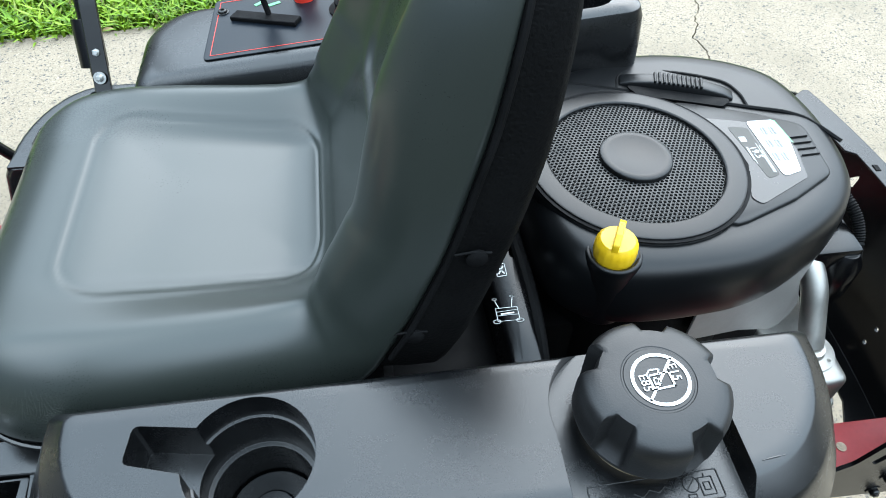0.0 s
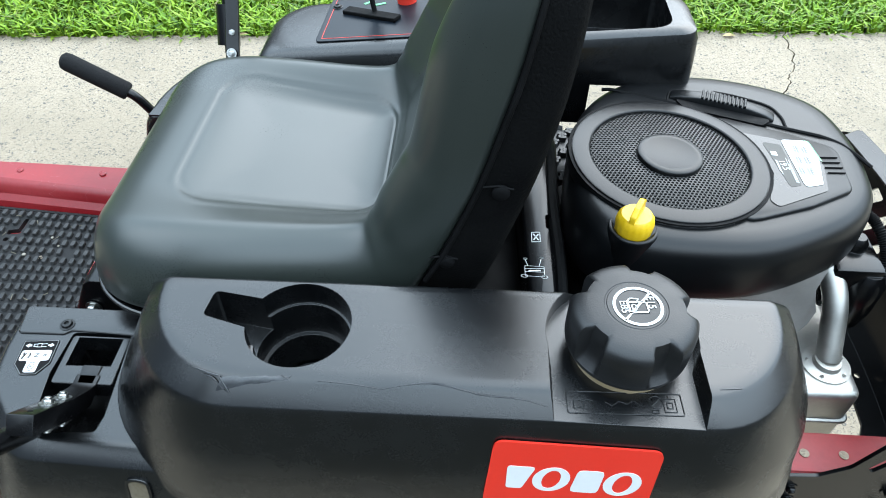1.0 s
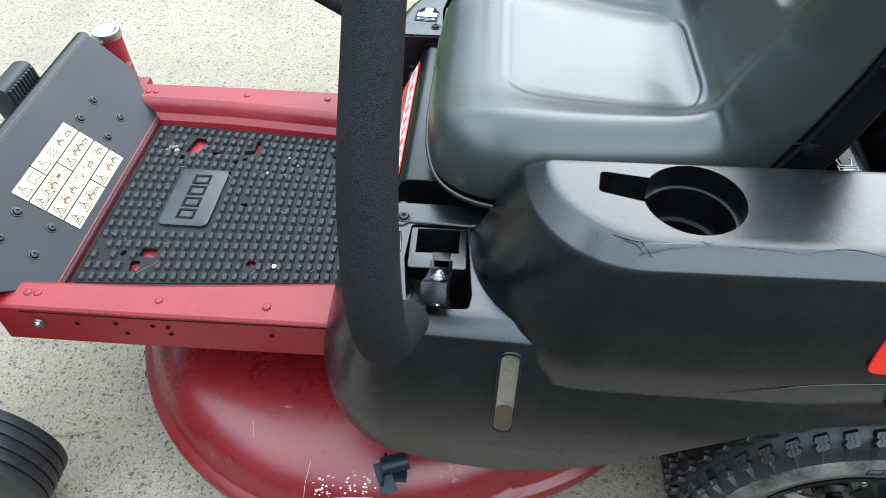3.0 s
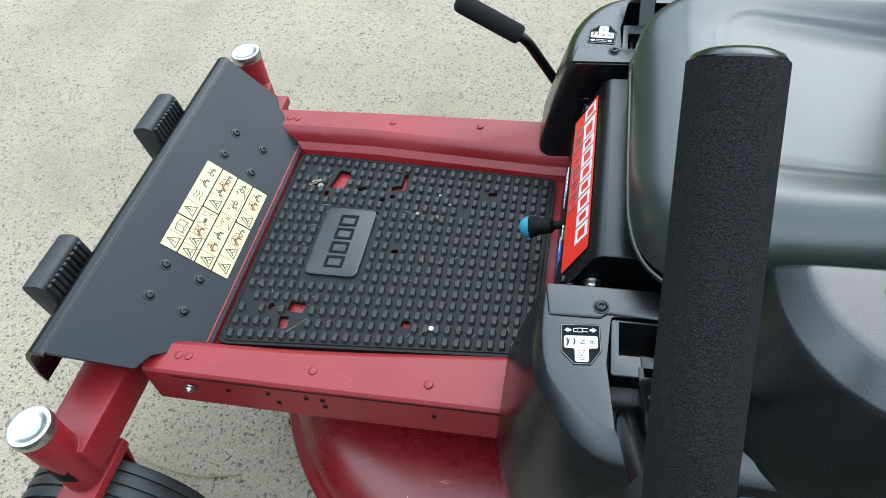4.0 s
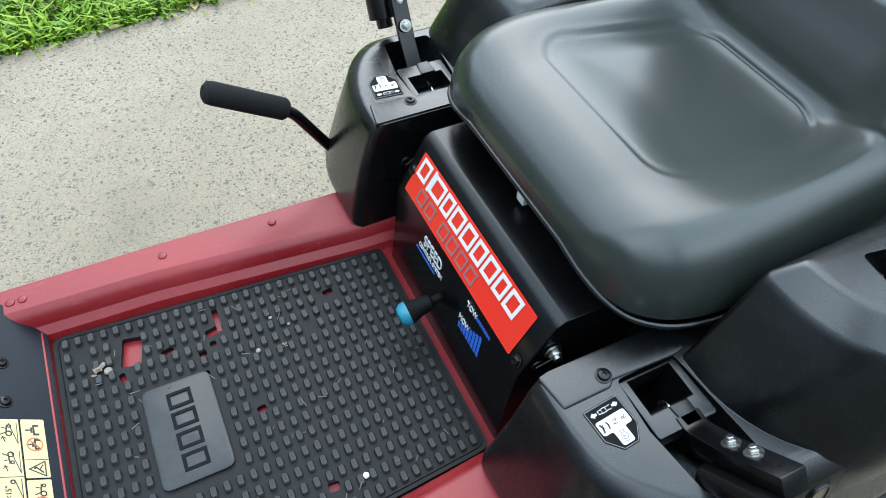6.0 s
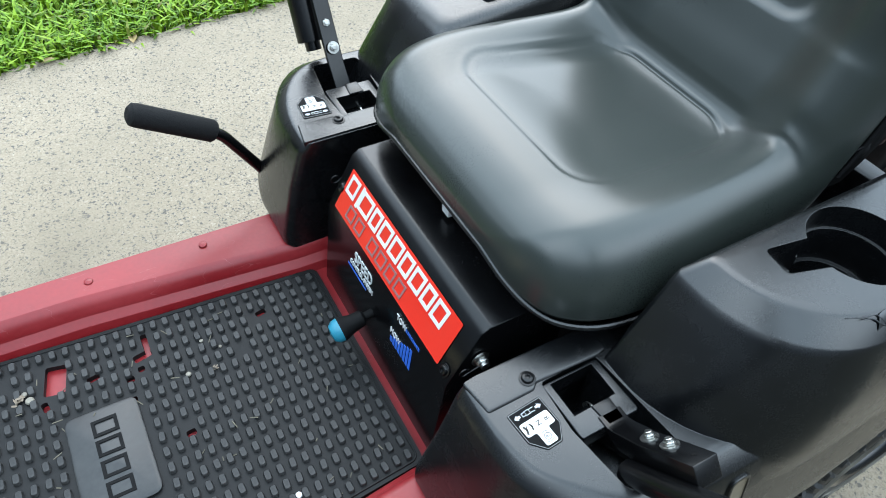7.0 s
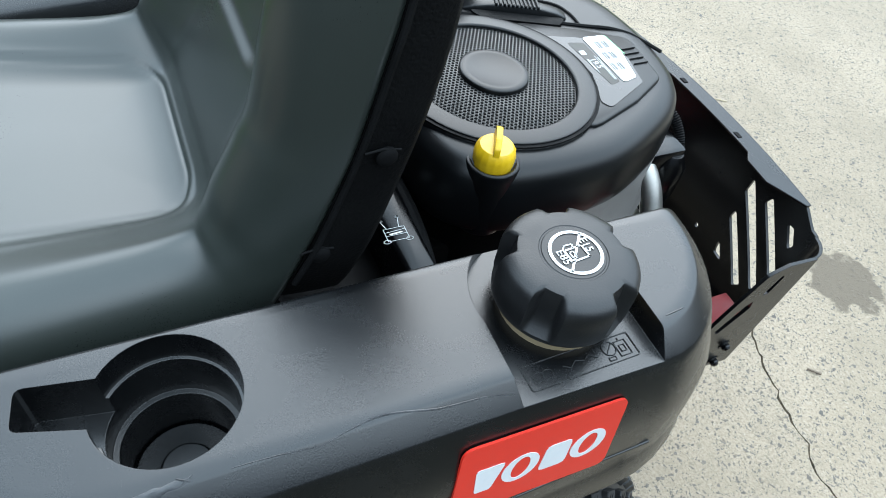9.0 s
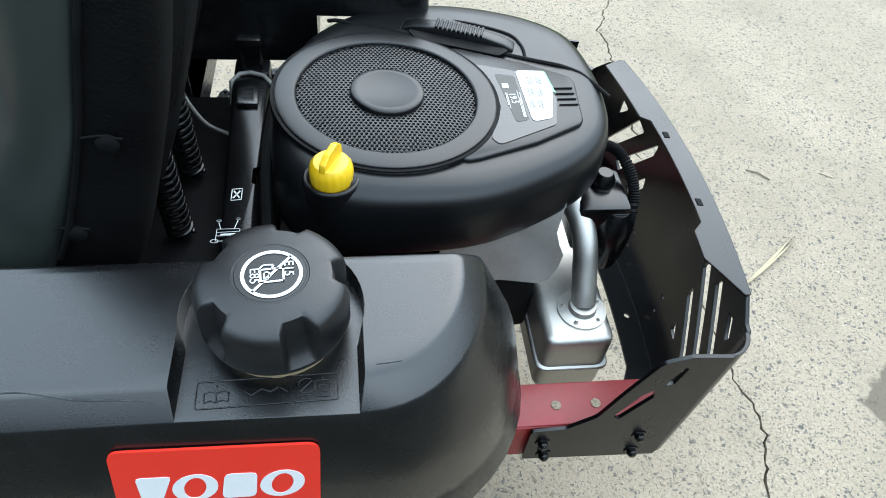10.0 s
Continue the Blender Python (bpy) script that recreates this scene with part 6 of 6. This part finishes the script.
tagged(part("text_bars", moved(flat([rect(-0.0285 + b, -0.0278 + b, -0.004 - e, 0.020) for b, e in ((0.0, 0.0), (0.0016, 0.006))] + [rect(-0.0135 + b, -0.0129 + b, -0.026, 0.026 - e) for b, e in ((0.0, 0.0), (0.0014, 0.014), (0.0028, 0.004))] + [rect(-0.030, -0.022, 0.030, 0.039)], 0.0003), LAB @ Matrix.Translation((0, 0, 0.0012))), PALE_PRINT, lab), kind="stuff")
for k in range(4):
    part("cooling_slot", moved(tube([(-0.012, 0, 0), (0.012, 0.002, 0)], 0.0009, 6), LAB @ Matrix.Translation((0.048, 0.034 - k * 0.011, 0.0006))), MATT_BLACK, engine)
# oil filler
part("filler_boss", revolve([(0.0285, 0.58), (0.0288, 0.64), (0.0295, 0.660), (0.0305, 0.668), (0.0295, 0.672), (0.027, 0.673), (0.024, 0.671), (0.024, 0.66)], 36, pose(0.170, -0.118, 0)), ENGINE_BLACK, engine)
oil = part("oil_cap", joined(loft([[(0.170 + (r + (g if k % 4 < 2 else 0)) * math.cos(2 * math.pi * k / 72), -0.118 + (r + (g if k % 4 < 2 else 0)) * math.sin(2 * math.pi * k / 72), z + 0.009) for k in range(72)] for r, g, z in ((0.021, 0, 0.655), (0.022, 0.0004, 0.658), (0.0225, 0.0005, 0.672), (0.0215, 0.0003, 0.679), (0.018, 0, 0.6835), (0.0005, 0, 0.685))]),
            moved(bevelled(prism(rounded([(-0.02, 0.0), (0.02, 0.0), (0.017, 0.016), (0.008, 0.0215), (-0.008, 0.0185), (-0.018, 0.012)], 0.004, 3), "xz", -0.0035, 0.0035), 0.0015, 2), pose(0.170, -0.118, 0.688, 0, 0, 62))), YELLOW, engine, "yellow oil filler cap with raised grip")
# lower engine, pipe and silencer
part("engine_block", joined(revolve([(0.15, 0.38), (0.16, 0.40), (0.16, 0.52), (0.14, 0.585)], 24, pose(0.27, 0.04, 0)), box(0.12, 0.44, -0.08, 0.18, 0.33, 0.49, 0.01)), MATT_BLACK, mower)
part("heat_shield", bevelled(loft([[(0.29, -0.130 + d, 0.60), (0.445, -0.090 + d, 0.60), (0.444, -0.090 + d, 0.545), (0.452, -0.090 + d, 0.522), (0.462, -0.089 + d, 0.500), (0.460, -0.089 + d, 0.474), (0.450, -0.092 + d, 0.455), (0.435, -0.096 + d, 0.452), (0.376, -0.110 + d, 0.480), (0.29, -0.130 + d, 0.50)] for d in (0, 0.004)]), 0.001, 1), SHIELD, mower, "dull grey metal heat shield")
part("exhaust_pipe", tube(fillet([(0.43, 0.04, 0.53), (0.485, -0.02, 0.535), (0.50, -0.06, 0.50), (0.503, -0.108, 0.42)], 0.045, 8), 0.017, 20), ALLOY, mower, "bent steel exhaust pipe")
muff = part("silencer", joined(bevelled(prism(rounded(rect(0.442, 0.538, -0.165, 0.10), 0.016, 4), "xy", 0.296, 0.412), 0.012, 3), bevelled(prism(rounded(rect(0.437, 0.543, -0.170, 0.105), 0.018, 4), "xy", 0.345, 0.352), 0.002, 1)), ALLOY, mower, "brushed steel box silencer with seam", 50)
part("flange", joined(revolve([(0.034, 0.411), (0.034, 0.415), (0.02, 0.417), (0.018, 0.424)], 28, pose(0.501, -0.113, 0)), *[moved(hex_bolt(0.003, 0.003, 0.004), pose(0.501 + 0.027 * math.cos(a), -0.113 + 0.027 * math.sin(a), 0.415)) for a in np.linspace(0.4, 6.7, 6)[:-1]]), ALLOY, muff)
part("carburettor", moved(joined(bevelled(box(0.49, 0.56, -0.02, 0.06, 0.50, 0.58), 0.008, 2), revolve([(0.02, 0.47), (0.026, 0.5), (0.026, 0.55), (0.015, 0.57)], 18, pose(0.545, -0.01, 0)), revolve([(0.012, 0.50), (0.016, 0.51), (0.016, 0.59), (0.01, 0.60)], 14, pose(0.53, 0.03, 0))), Matrix.Translation((-0.004, -0.03, -0.035))), STEEL_BLACK, mower, "dark carburettor parts behind the cover")
hose = fillet([(0.515, 0.09, 0.60), (0.555, 0.075, 0.605), (0.575, 0.03, 0.58), (0.57, -0.005, 0.53), (0.555, -0.02, 0.49)], 0.03, 10)
rings = curve_through([tuple(p) for p in hose], 3)
part("corrugated_hose", moved(tube([Vector(p) for p in rings], [0.0085 if k % 2 else 0.0068 for k in range(len(rings))], 12), Matrix.Translation((-0.004, -0.035, -0.03))), MATT_BLACK, mower, "black corrugated hose")
part("battery_cable", tube(fillet([(0.10, -0.22, 0.50), (0.096, -0.12, 0.585), (0.088, 0.0, 0.60), (0.094, 0.12, 0.595), (0.10, 0.2, 0.56)], 0.05), 0.0085, 10), MATT_BLACK, mower)
part("red_terminal", box(0.077, 0.085, 0.0, 0.01, 0.55, 0.57, 0.002), KNOB_RED, mower)

# ---- rear guard ----
def guard():
    """A bent black steel guard with slots, folded forward at both sides."""
    rear_face = [(-0.235, 0.288), (0.345, 0.288), (0.345, 0.49), (0.31, 0.528), (0.26, 0.545), (-0.19, 0.545), (-0.222, 0.527), (-0.235, 0.527)]
    back = prism(rounded(rear_face, [0.004, 0.004, 0.03, 0.02, 0.004, 0.004, 0.01, 0.004], 3), "yz", 0.648, 0.653)
    cuts = [[(-0.18, 0.356), (-0.19, 0.369), (-0.105, 0.45), (-0.103, 0.431)], [(-0.208, 0.379), (-0.214, 0.395), (-0.099, 0.51), (-0.098, 0.483)], [(-0.217, 0.422), (-0.223, 0.438), (-0.144, 0.512), (-0.137, 0.496)], [(-0.117, 0.365), (-0.138, 0.364), (-0.112, 0.391)], [(-0.212, 0.477), (-0.216, 0.489), (-0.2, 0.507), (-0.186, 0.505)],
            [(0.246, 0.470), (0.222, 0.496), (0.248, 0.502)], [(0.236, 0.404), (0.165, 0.496), (0.189, 0.503), (0.246, 0.418)], [(0.184, 0.400), (0.121, 0.486), (0.120, 0.510), (0.201, 0.408)], [(0.134, 0.394), (0.108, 0.430), (0.113, 0.449), (0.151, 0.396)]]
    back = carve(back, [prism(rounded(c, 0.003, 2), "yz", 0.6, 0.7) for c in cuts] + [moved(revolve([(0.0042, -0.05), (0.0042, 0.05)], 10), pose(0.65, y, z, 0, 90)) for y, z in ((0.076, 0.364), (0.076, 0.333), (-0.062, 0.370), (-0.062, 0.338))])
    sides = []
    for s in (-1, 1):
        y0 = -0.264 if s < 0 else 0.372
        prof = [(0.405, 0.298), (0.405, 0.372), (0.45, 0.376), (0.483, 0.402), (0.503, 0.455), (0.532, 0.520), (0.568, 0.531), (0.625, 0.527), (0.625, 0.288)]
        sd = prism(rounded(prof, [0.006, 0.006, 0.01, 0.02, 0.02, 0.02, 0.01, 0, 0], 3), "xz", y0 - 0.0025, y0 + 0.0025)
        sd = carve(sd, [prism(rounded([(0.503, 0.404), (0.512, 0.394), (0.548, 0.446), (0.542, 0.464), (0.528, 0.452)], 0.003, 2), "xz", y0 - 0.05, y0 + 0.05), prism(rounded([(0.553, 0.472), (0.566, 0.474), (0.573, 0.508), (0.566, 0.512)], 0.003, 2), "xz", y0 - 0.05, y0 + 0.05)])
        bend = loft([[(0.625 + 0.0255 * math.sin(a), y0 - s * 0.029 * (1 - math.cos(a)), z) for z in (0.288, 0.527 if s < 0 else 0.49)] + [(0.622 + 0.0235 * math.sin(a), y0 - s * 0.003 - s * 0.028 * (1 - math.cos(a)), z) for z in (0.527 if s < 0 else 0.49, 0.288)] for a in np.linspace(0, math.pi / 2, 9)])
        sides += [sd, bend]
    lip = carve(loft([[(0.578 + d, y, 0.292), (0.650, y, 0.288), (0.650, y, 0.284), (0.578 + d, y, 0.288)] for y, d in ((-0.24, 0.0), (-0.19, 0.0), (-0.13, 0.028), (0.16, 0.028), (0.34, 0.0))]), [revolve([(0.005, 0.25), (0.005, 0.32)], 12, pose(x, y, 0)) for x, y in ((0.628, 0.073), (0.63, -0.036))])
    flange = bevelled(loft([[(0.653, y, 0.5475), (0.650 - d, y, 0.5475 + 0.14 * d), (0.650 - d, y, 0.5445 + 0.14 * d), (0.650, y, 0.5435)] for y, d in ((-0.195, 0.006), (-0.142, 0.045), (-0.097, 0.045), (-0.080, 0.031), (0.124, 0.031), (0.131, 0.045), (0.262, 0.045), (0.285, 0.006))]), 0.0006, 1)
    out = joined(back, *sides, lip, flange)
    for y in np.linspace(-0.23, 0.33, 24):
        bmesh.ops.bisect_plane(out, geom=out.verts[:] + out.edges[:] + out.faces[:], plane_co=(0, y, 0), plane_no=(0, 1, 0))
    for v in out.verts:
        v.co.y, v.co.z = v.co.y - 0.008, v.co.z + 0.007
        v.co.x += smooth(0.50, 0.64, v.co.x) * (0.012 - (0.42 if v.co.y > 0 else 0.35) * v.co.y ** 2 - 0.09 * (0.53 - v.co.z))
    return out


guard_ob = part("rear_guard", guard(), STEEL_BLACK, mower, "bent black steel engine guard with slots", 30)
for x, z in ((0.425, 0.350), (0.432, 0.317), (0.553, 0.355), (0.555, 0.311)):
    piece("guard_bolt", DARK_HEX_ME, guard_ob, pose(x, -0.2748, z, 90))
for y in (0.085, -0.052):
    part("flange_hole", moved(box(-0.004, 0.004, -0.006, 0.006, -0.0005, 0.0005), pose(0.641, y, 0.5580, 0, 8, 0)), MATT_BLACK, guard_ob)


# ---- rear wheels ----
def rear_wheel(x, y, s):
    wheel = new("rear_wheel")
    wheel.parent = mower
    wheel.matrix_local = pose(x, y, 0.229)
    turn = pose(0, 0, 0, 90 if s < 0 else -90)
    tyre = part("tyre", open_ring(revolve([(0.108, -0.07), (0.118, -0.082), (0.15, -0.088), (0.185, -0.085), (0.207, -0.072), (0.2165, -0.05), (0.219, 0), (0.2165, 0.05), (0.207, 0.072), (0.185, 0.085), (0.15, 0.088), (0.118, 0.082), (0.108, 0.07)], 72, turn)), RUBBER, wheel, "black turf tyre with blocky tread", 50)
    block = [(-0.0115, -0.0105), (0.0055, -0.0105), (0.0085, -0.0045), (0.006, 0), (0.0115, 0.004), (0.0095, 0.0105), (-0.0065, 0.0105), (-0.0105, 0.005), (-0.0075, 0), (-0.0125, -0.004)]
    me = mesh_of("tread_lug", loft([[(u * k, v * k, w) for u, v in block] for k, w in ((1.0, -0.006), (0.88, 0.0078), (0.80, 0.0092))]), RUBBER, 40)
    # raised dark strips paint the shade of narrow grooves; nothing is cut
    cuts = mesh_of("sipe", flat([p for d in (-0.0025, 0.0025) for p in stroke([(d - 0.002, -0.0055), (d + 0.001, -0.001), (d - 0.001, 0.001), (d + 0.002, 0.0055)], 0.0007)], 0.0003), MATT_BLACK)
    lugs, sipes = [], []
    rows = ((-0.073, 0.2045, 36), (-0.049, 0.2155, 0), (-0.024, 0.2185, 0), (0.0, 0.219, 0), (0.024, 0.2185, 0), (0.049, 0.2155, 0), (0.073, 0.2045, -36))
    for j, (w, r, lean) in enumerate(rows):
        for k in range(40):
            a = 2 * math.pi * (k + 0.5 * (j % 2)) / 40
            m = turn @ Matrix.Rotation(a, 4, "Z") @ Matrix.Translation((r, 0, w)) @ pose(0, 0, 0, 0, 90 + lean, 0) @ pose(0, 0, 0, 0, 0, 90 + 8 * (-1) ** j)
            for shape, heap, lift in ((me, lugs, 0.0), (cuts, sipes, 0.0092)):
                b = bmesh.new()
                b.from_mesh(shape)
                heap.append(moved(b, m @ Matrix.Translation((0, 0, lift))))
    # blades that run from the shoulder down the sidewall
    for k in range(40):
        a = 2 * math.pi * k / 40
        for e in (1, -1):
            b = loft([[(rad, c + off - half, w), (rad, c + off, w + high), (rad, c + off + half, w)] for rad, w, half, high, c, off in ((0.2075, 0.068, 0.0085, 0.009, 0.0, 0.002), (0.197, 0.0775, 0.0065, 0.0075, 0.001, 0.002), (0.187, 0.0835, 0.0045, 0.005, 0.003, 0.0015), (0.175, 0.0865, 0.0012, 0.0005, 0.006, 0.0))])
            lugs.append(moved(b, turn @ Matrix.Rotation(a, 4, "Z") @ Matrix.Diagonal((1, 1, e, 1))))
    tread = tagged(part("tread", joined(*lugs), RUBBER, tyre, "", 40), kind="stuff")
    tread.data.polygons.foreach_set("use_smooth", [False] * len(tread.data.polygons))
    tagged(part("sipes", joined(*sipes), MATT_BLACK, tyre), kind="stuff")
    part("bead", open_ring(revolve([(0.119, 0.0822), (0.127, 0.0850), (0.130, 0.0866), (0.1375, 0.0874), (0.1375, 0.0860), (0.119, 0.081)], 72, turn)), BEAD, tyre, "smooth dark tyre bead", 60)
    part("sidewall", open_ring(revolve([(0.137, 0.0866), (0.138, 0.0880), (0.150, 0.0893), (0.163, 0.0890), (0.170, 0.0878), (0.174, 0.0866), (0.174, 0.0856), (0.137, 0.0855)], 72, turn)), DUSTY, tyre, "dust-grey tyre sidewall", 60)
    for a in (97, 88, 79, 70, 61, 200, 209, 218, 227, 236):
        part("sidewall_mark", moved(hollow(-0.0065, -0.0085, 0.013, 0.017, 0.0022, thick=0.0010), turn @ Matrix.Rotation(radians(a), 4, "Z") @ Matrix.Translation((0.1475, 0, 0.0889))), RUBBER, tyre)
    part("rim", revolve([(0.02, 0.03), (0.03, 0.036), (0.05, 0.036), (0.058, 0.030), (0.066, 0.016), (0.084, 0.014), (0.091, 0.022), (0.096, 0.044), (0.101, 0.056), (0.103, 0.074), (0.109, 0.083), (0.116, 0.087), (0.121, 0.085), (0.119, 0.078), (0.110, 0.07), (0.100, 0.02), (0.097, -0.07), (0.118, -0.08), (0.108, -0.084), (0.02, -0.03)], 64, turn), RIM_BLACK, wheel, "glossy black steel rim")
    for k in range(4):
        piece("lug_nut", HEX_ME, wheel, turn @ Matrix.Rotation(math.pi * k / 2 + 0.4, 4, "Z") @ Matrix.Translation((0.042, 0, 0.0365)) @ pose(0, 0, 0))
    part("hub", moved(joined(revolve([(0.026, 0.03), (0.026, 0.05), (0.02, 0.056), (0.012, 0.057)], 20), bevelled(revolve([(0.013, 0.056), (0.013, 0.068)], 6), 0.001, 1)), turn), STEEL_BLACK, wheel)


rear_wheel(0.112, -0.345, -1)
rear_wheel(0.112, 0.345, 1)

# ---- bits on the concrete ----
STEM = material("dry_stem", (0.2, 0.16, 0.09), (0.3, 0.24, 0.14), rough=0.8)
tagged(new("long_straw", mesh_of("long_straw", tube([Vector(p) for p in curve_through([(-1.404, -0.232, 0.003), (-1.318, -0.267, 0.004), (-1.192, -0.285, 0.003), (-1.108, -0.270, 0.003)], 6)], 0.0014, 6), STEM)), "long thin brown straw lying on the concrete", "straw")
BARK = material("grey_bark", (0.12, 0.09, 0.065), (0.2, 0.16, 0.12), rough=0.9)
STRAW = material("dry_straw", (0.32, 0.26, 0.16), (0.42, 0.35, 0.23), rough=0.8)
blade = joined(*[loft([[(lerp(1.05, 1.254, t) + o * t * (1 - t), lerp(0.224, 0.381, t) - o * (0.4 + t), 0.003 + 0.006 * t * (1 - t) + k * 0.003), (lerp(1.05, 1.254, t) + o * t * (1 - t) + w * math.sin(math.pi * t) * 0.6, lerp(0.224, 0.381, t) - o * (0.4 + t) - w * math.sin(math.pi * t), 0.005 + 0.004 * t + k * 0.003)] for t in np.linspace(0.02, 0.98, 12)], caps=False, closed=False) for k, (o, w) in enumerate(((0.0, 0.006), (0.008, 0.0045)))])
tagged(new("dead_leaf", mesh_of("dead_leaf", blade, STRAW)), "long pale dry grass leaf lying on the concrete", "leaf")
tagged(new("twig", mesh_of("twig", tube([(1.228, 0.613, 0.003), (1.252, 0.602, 0.004), (1.276, 0.575, 0.003)], 0.002, 6), BARK)), "short grey-brown twig on the concrete", "twig")
tagged(new("straw", mesh_of("straw", tube([(1.43, 0.60, 0.002), (1.46, 0.58, 0.002)], 0.0014, 6), STRAW)), "short dry straw on the concrete", "straw")
LEAF = material("dry_leaf", (0.35, 0.24, 0.1), (0.45, 0.36, 0.18), rough=0.7)
for x, y, a, r in ((-0.86, 1.53, 20, 0.02), (-0.62, 1.56, 80, 0.03), (-1.6, 1.47, 140, 0.02), (0.9, 1.66, 10, 0.025), (-2.0, 1.45, 60, 0.02)):
    b = loft([[(r * u, r * 0.45 * v * math.sin(math.pi * (u + 1) / 2), 0.004 + 0.006 * abs(v) * math.sin(math.pi * (u + 1) / 2)) for v in (-1, 0, 1)] for u in np.linspace(-1, 1, 7)], caps=False, closed=False)
    tagged(new("leaf", mesh_of("leaf", moved(b, pose(x, y, 0.001, 0, 0, a)), LEAF)), "small dry brown leaf at the edge of the lawn", "leaf", group="fallen leaves")
tagged(new("twig", mesh_of("twig", tube([(1.012, -0.248, 0.003), (1.022, -0.259, 0.004), (1.033, -0.268, 0.003)], 0.0025, 6), BARK)), "stubby dark twig on the concrete near the crack", "twig")


def crumbled_leaf(x, y, z, r, seed):
    """A dry leaf broken into curled flakes."""
    rng = random.Random(seed)
    flakes = []
    for k in range(9):
        a, d, w = rng.uniform(0, 2 * math.pi), rng.uniform(0, r), rng.uniform(0.25, 0.5) * r
        curl = rng.uniform(0.1, 0.35) * w
        flake = loft([[(u * w, v * w * (1 - 0.5 * abs(u)), 0.0008 * k + curl * (abs(v) + 0.5 * abs(u)) + e) for v in (-0.5, 0.0, 0.5)] + [(u * w, v * w * (1 - 0.5 * abs(u)), 0.0008 * k + curl * (abs(v) + 0.5 * abs(u)) + e - 0.0004) for v in (0.5, 0.0, -0.5)] for u, e in ((-1.0, 0.0004), (-0.3, 0.0004), (0.4, 0.0004), (1.0, 0.0004))])
        flakes.append(moved(flake, pose(x + d * math.cos(a), y + d * math.sin(a), z, 0, 0, rng.uniform(0, 360))))
    return joined(*flakes)


tagged(new("crumbled_leaf", mesh_of("crumbled_leaf", crumbled_leaf(-1.0, 0.132, 0.3608, 0.010, 3), BARK)), "crumbled pale dry leaf caught in the rubber mat", "leaf")
tagged(new("crumbled_leaf", mesh_of("crumbled_leaf", crumbled_leaf(-0.766, 0.067, 0.3608, 0.005, 9), BARK)), "small brown leaf crumb between the mat's studs", "leaf")
tagged(new("straw", mesh_of("straw", tube([(-0.945, -0.180, 0.3662), (-0.932, -0.167, 0.3668), (-0.918, -0.152, 0.3664)], 0.0007, 6), CLIPPING)), "short curved straw lying on the rubber mat", "straw")
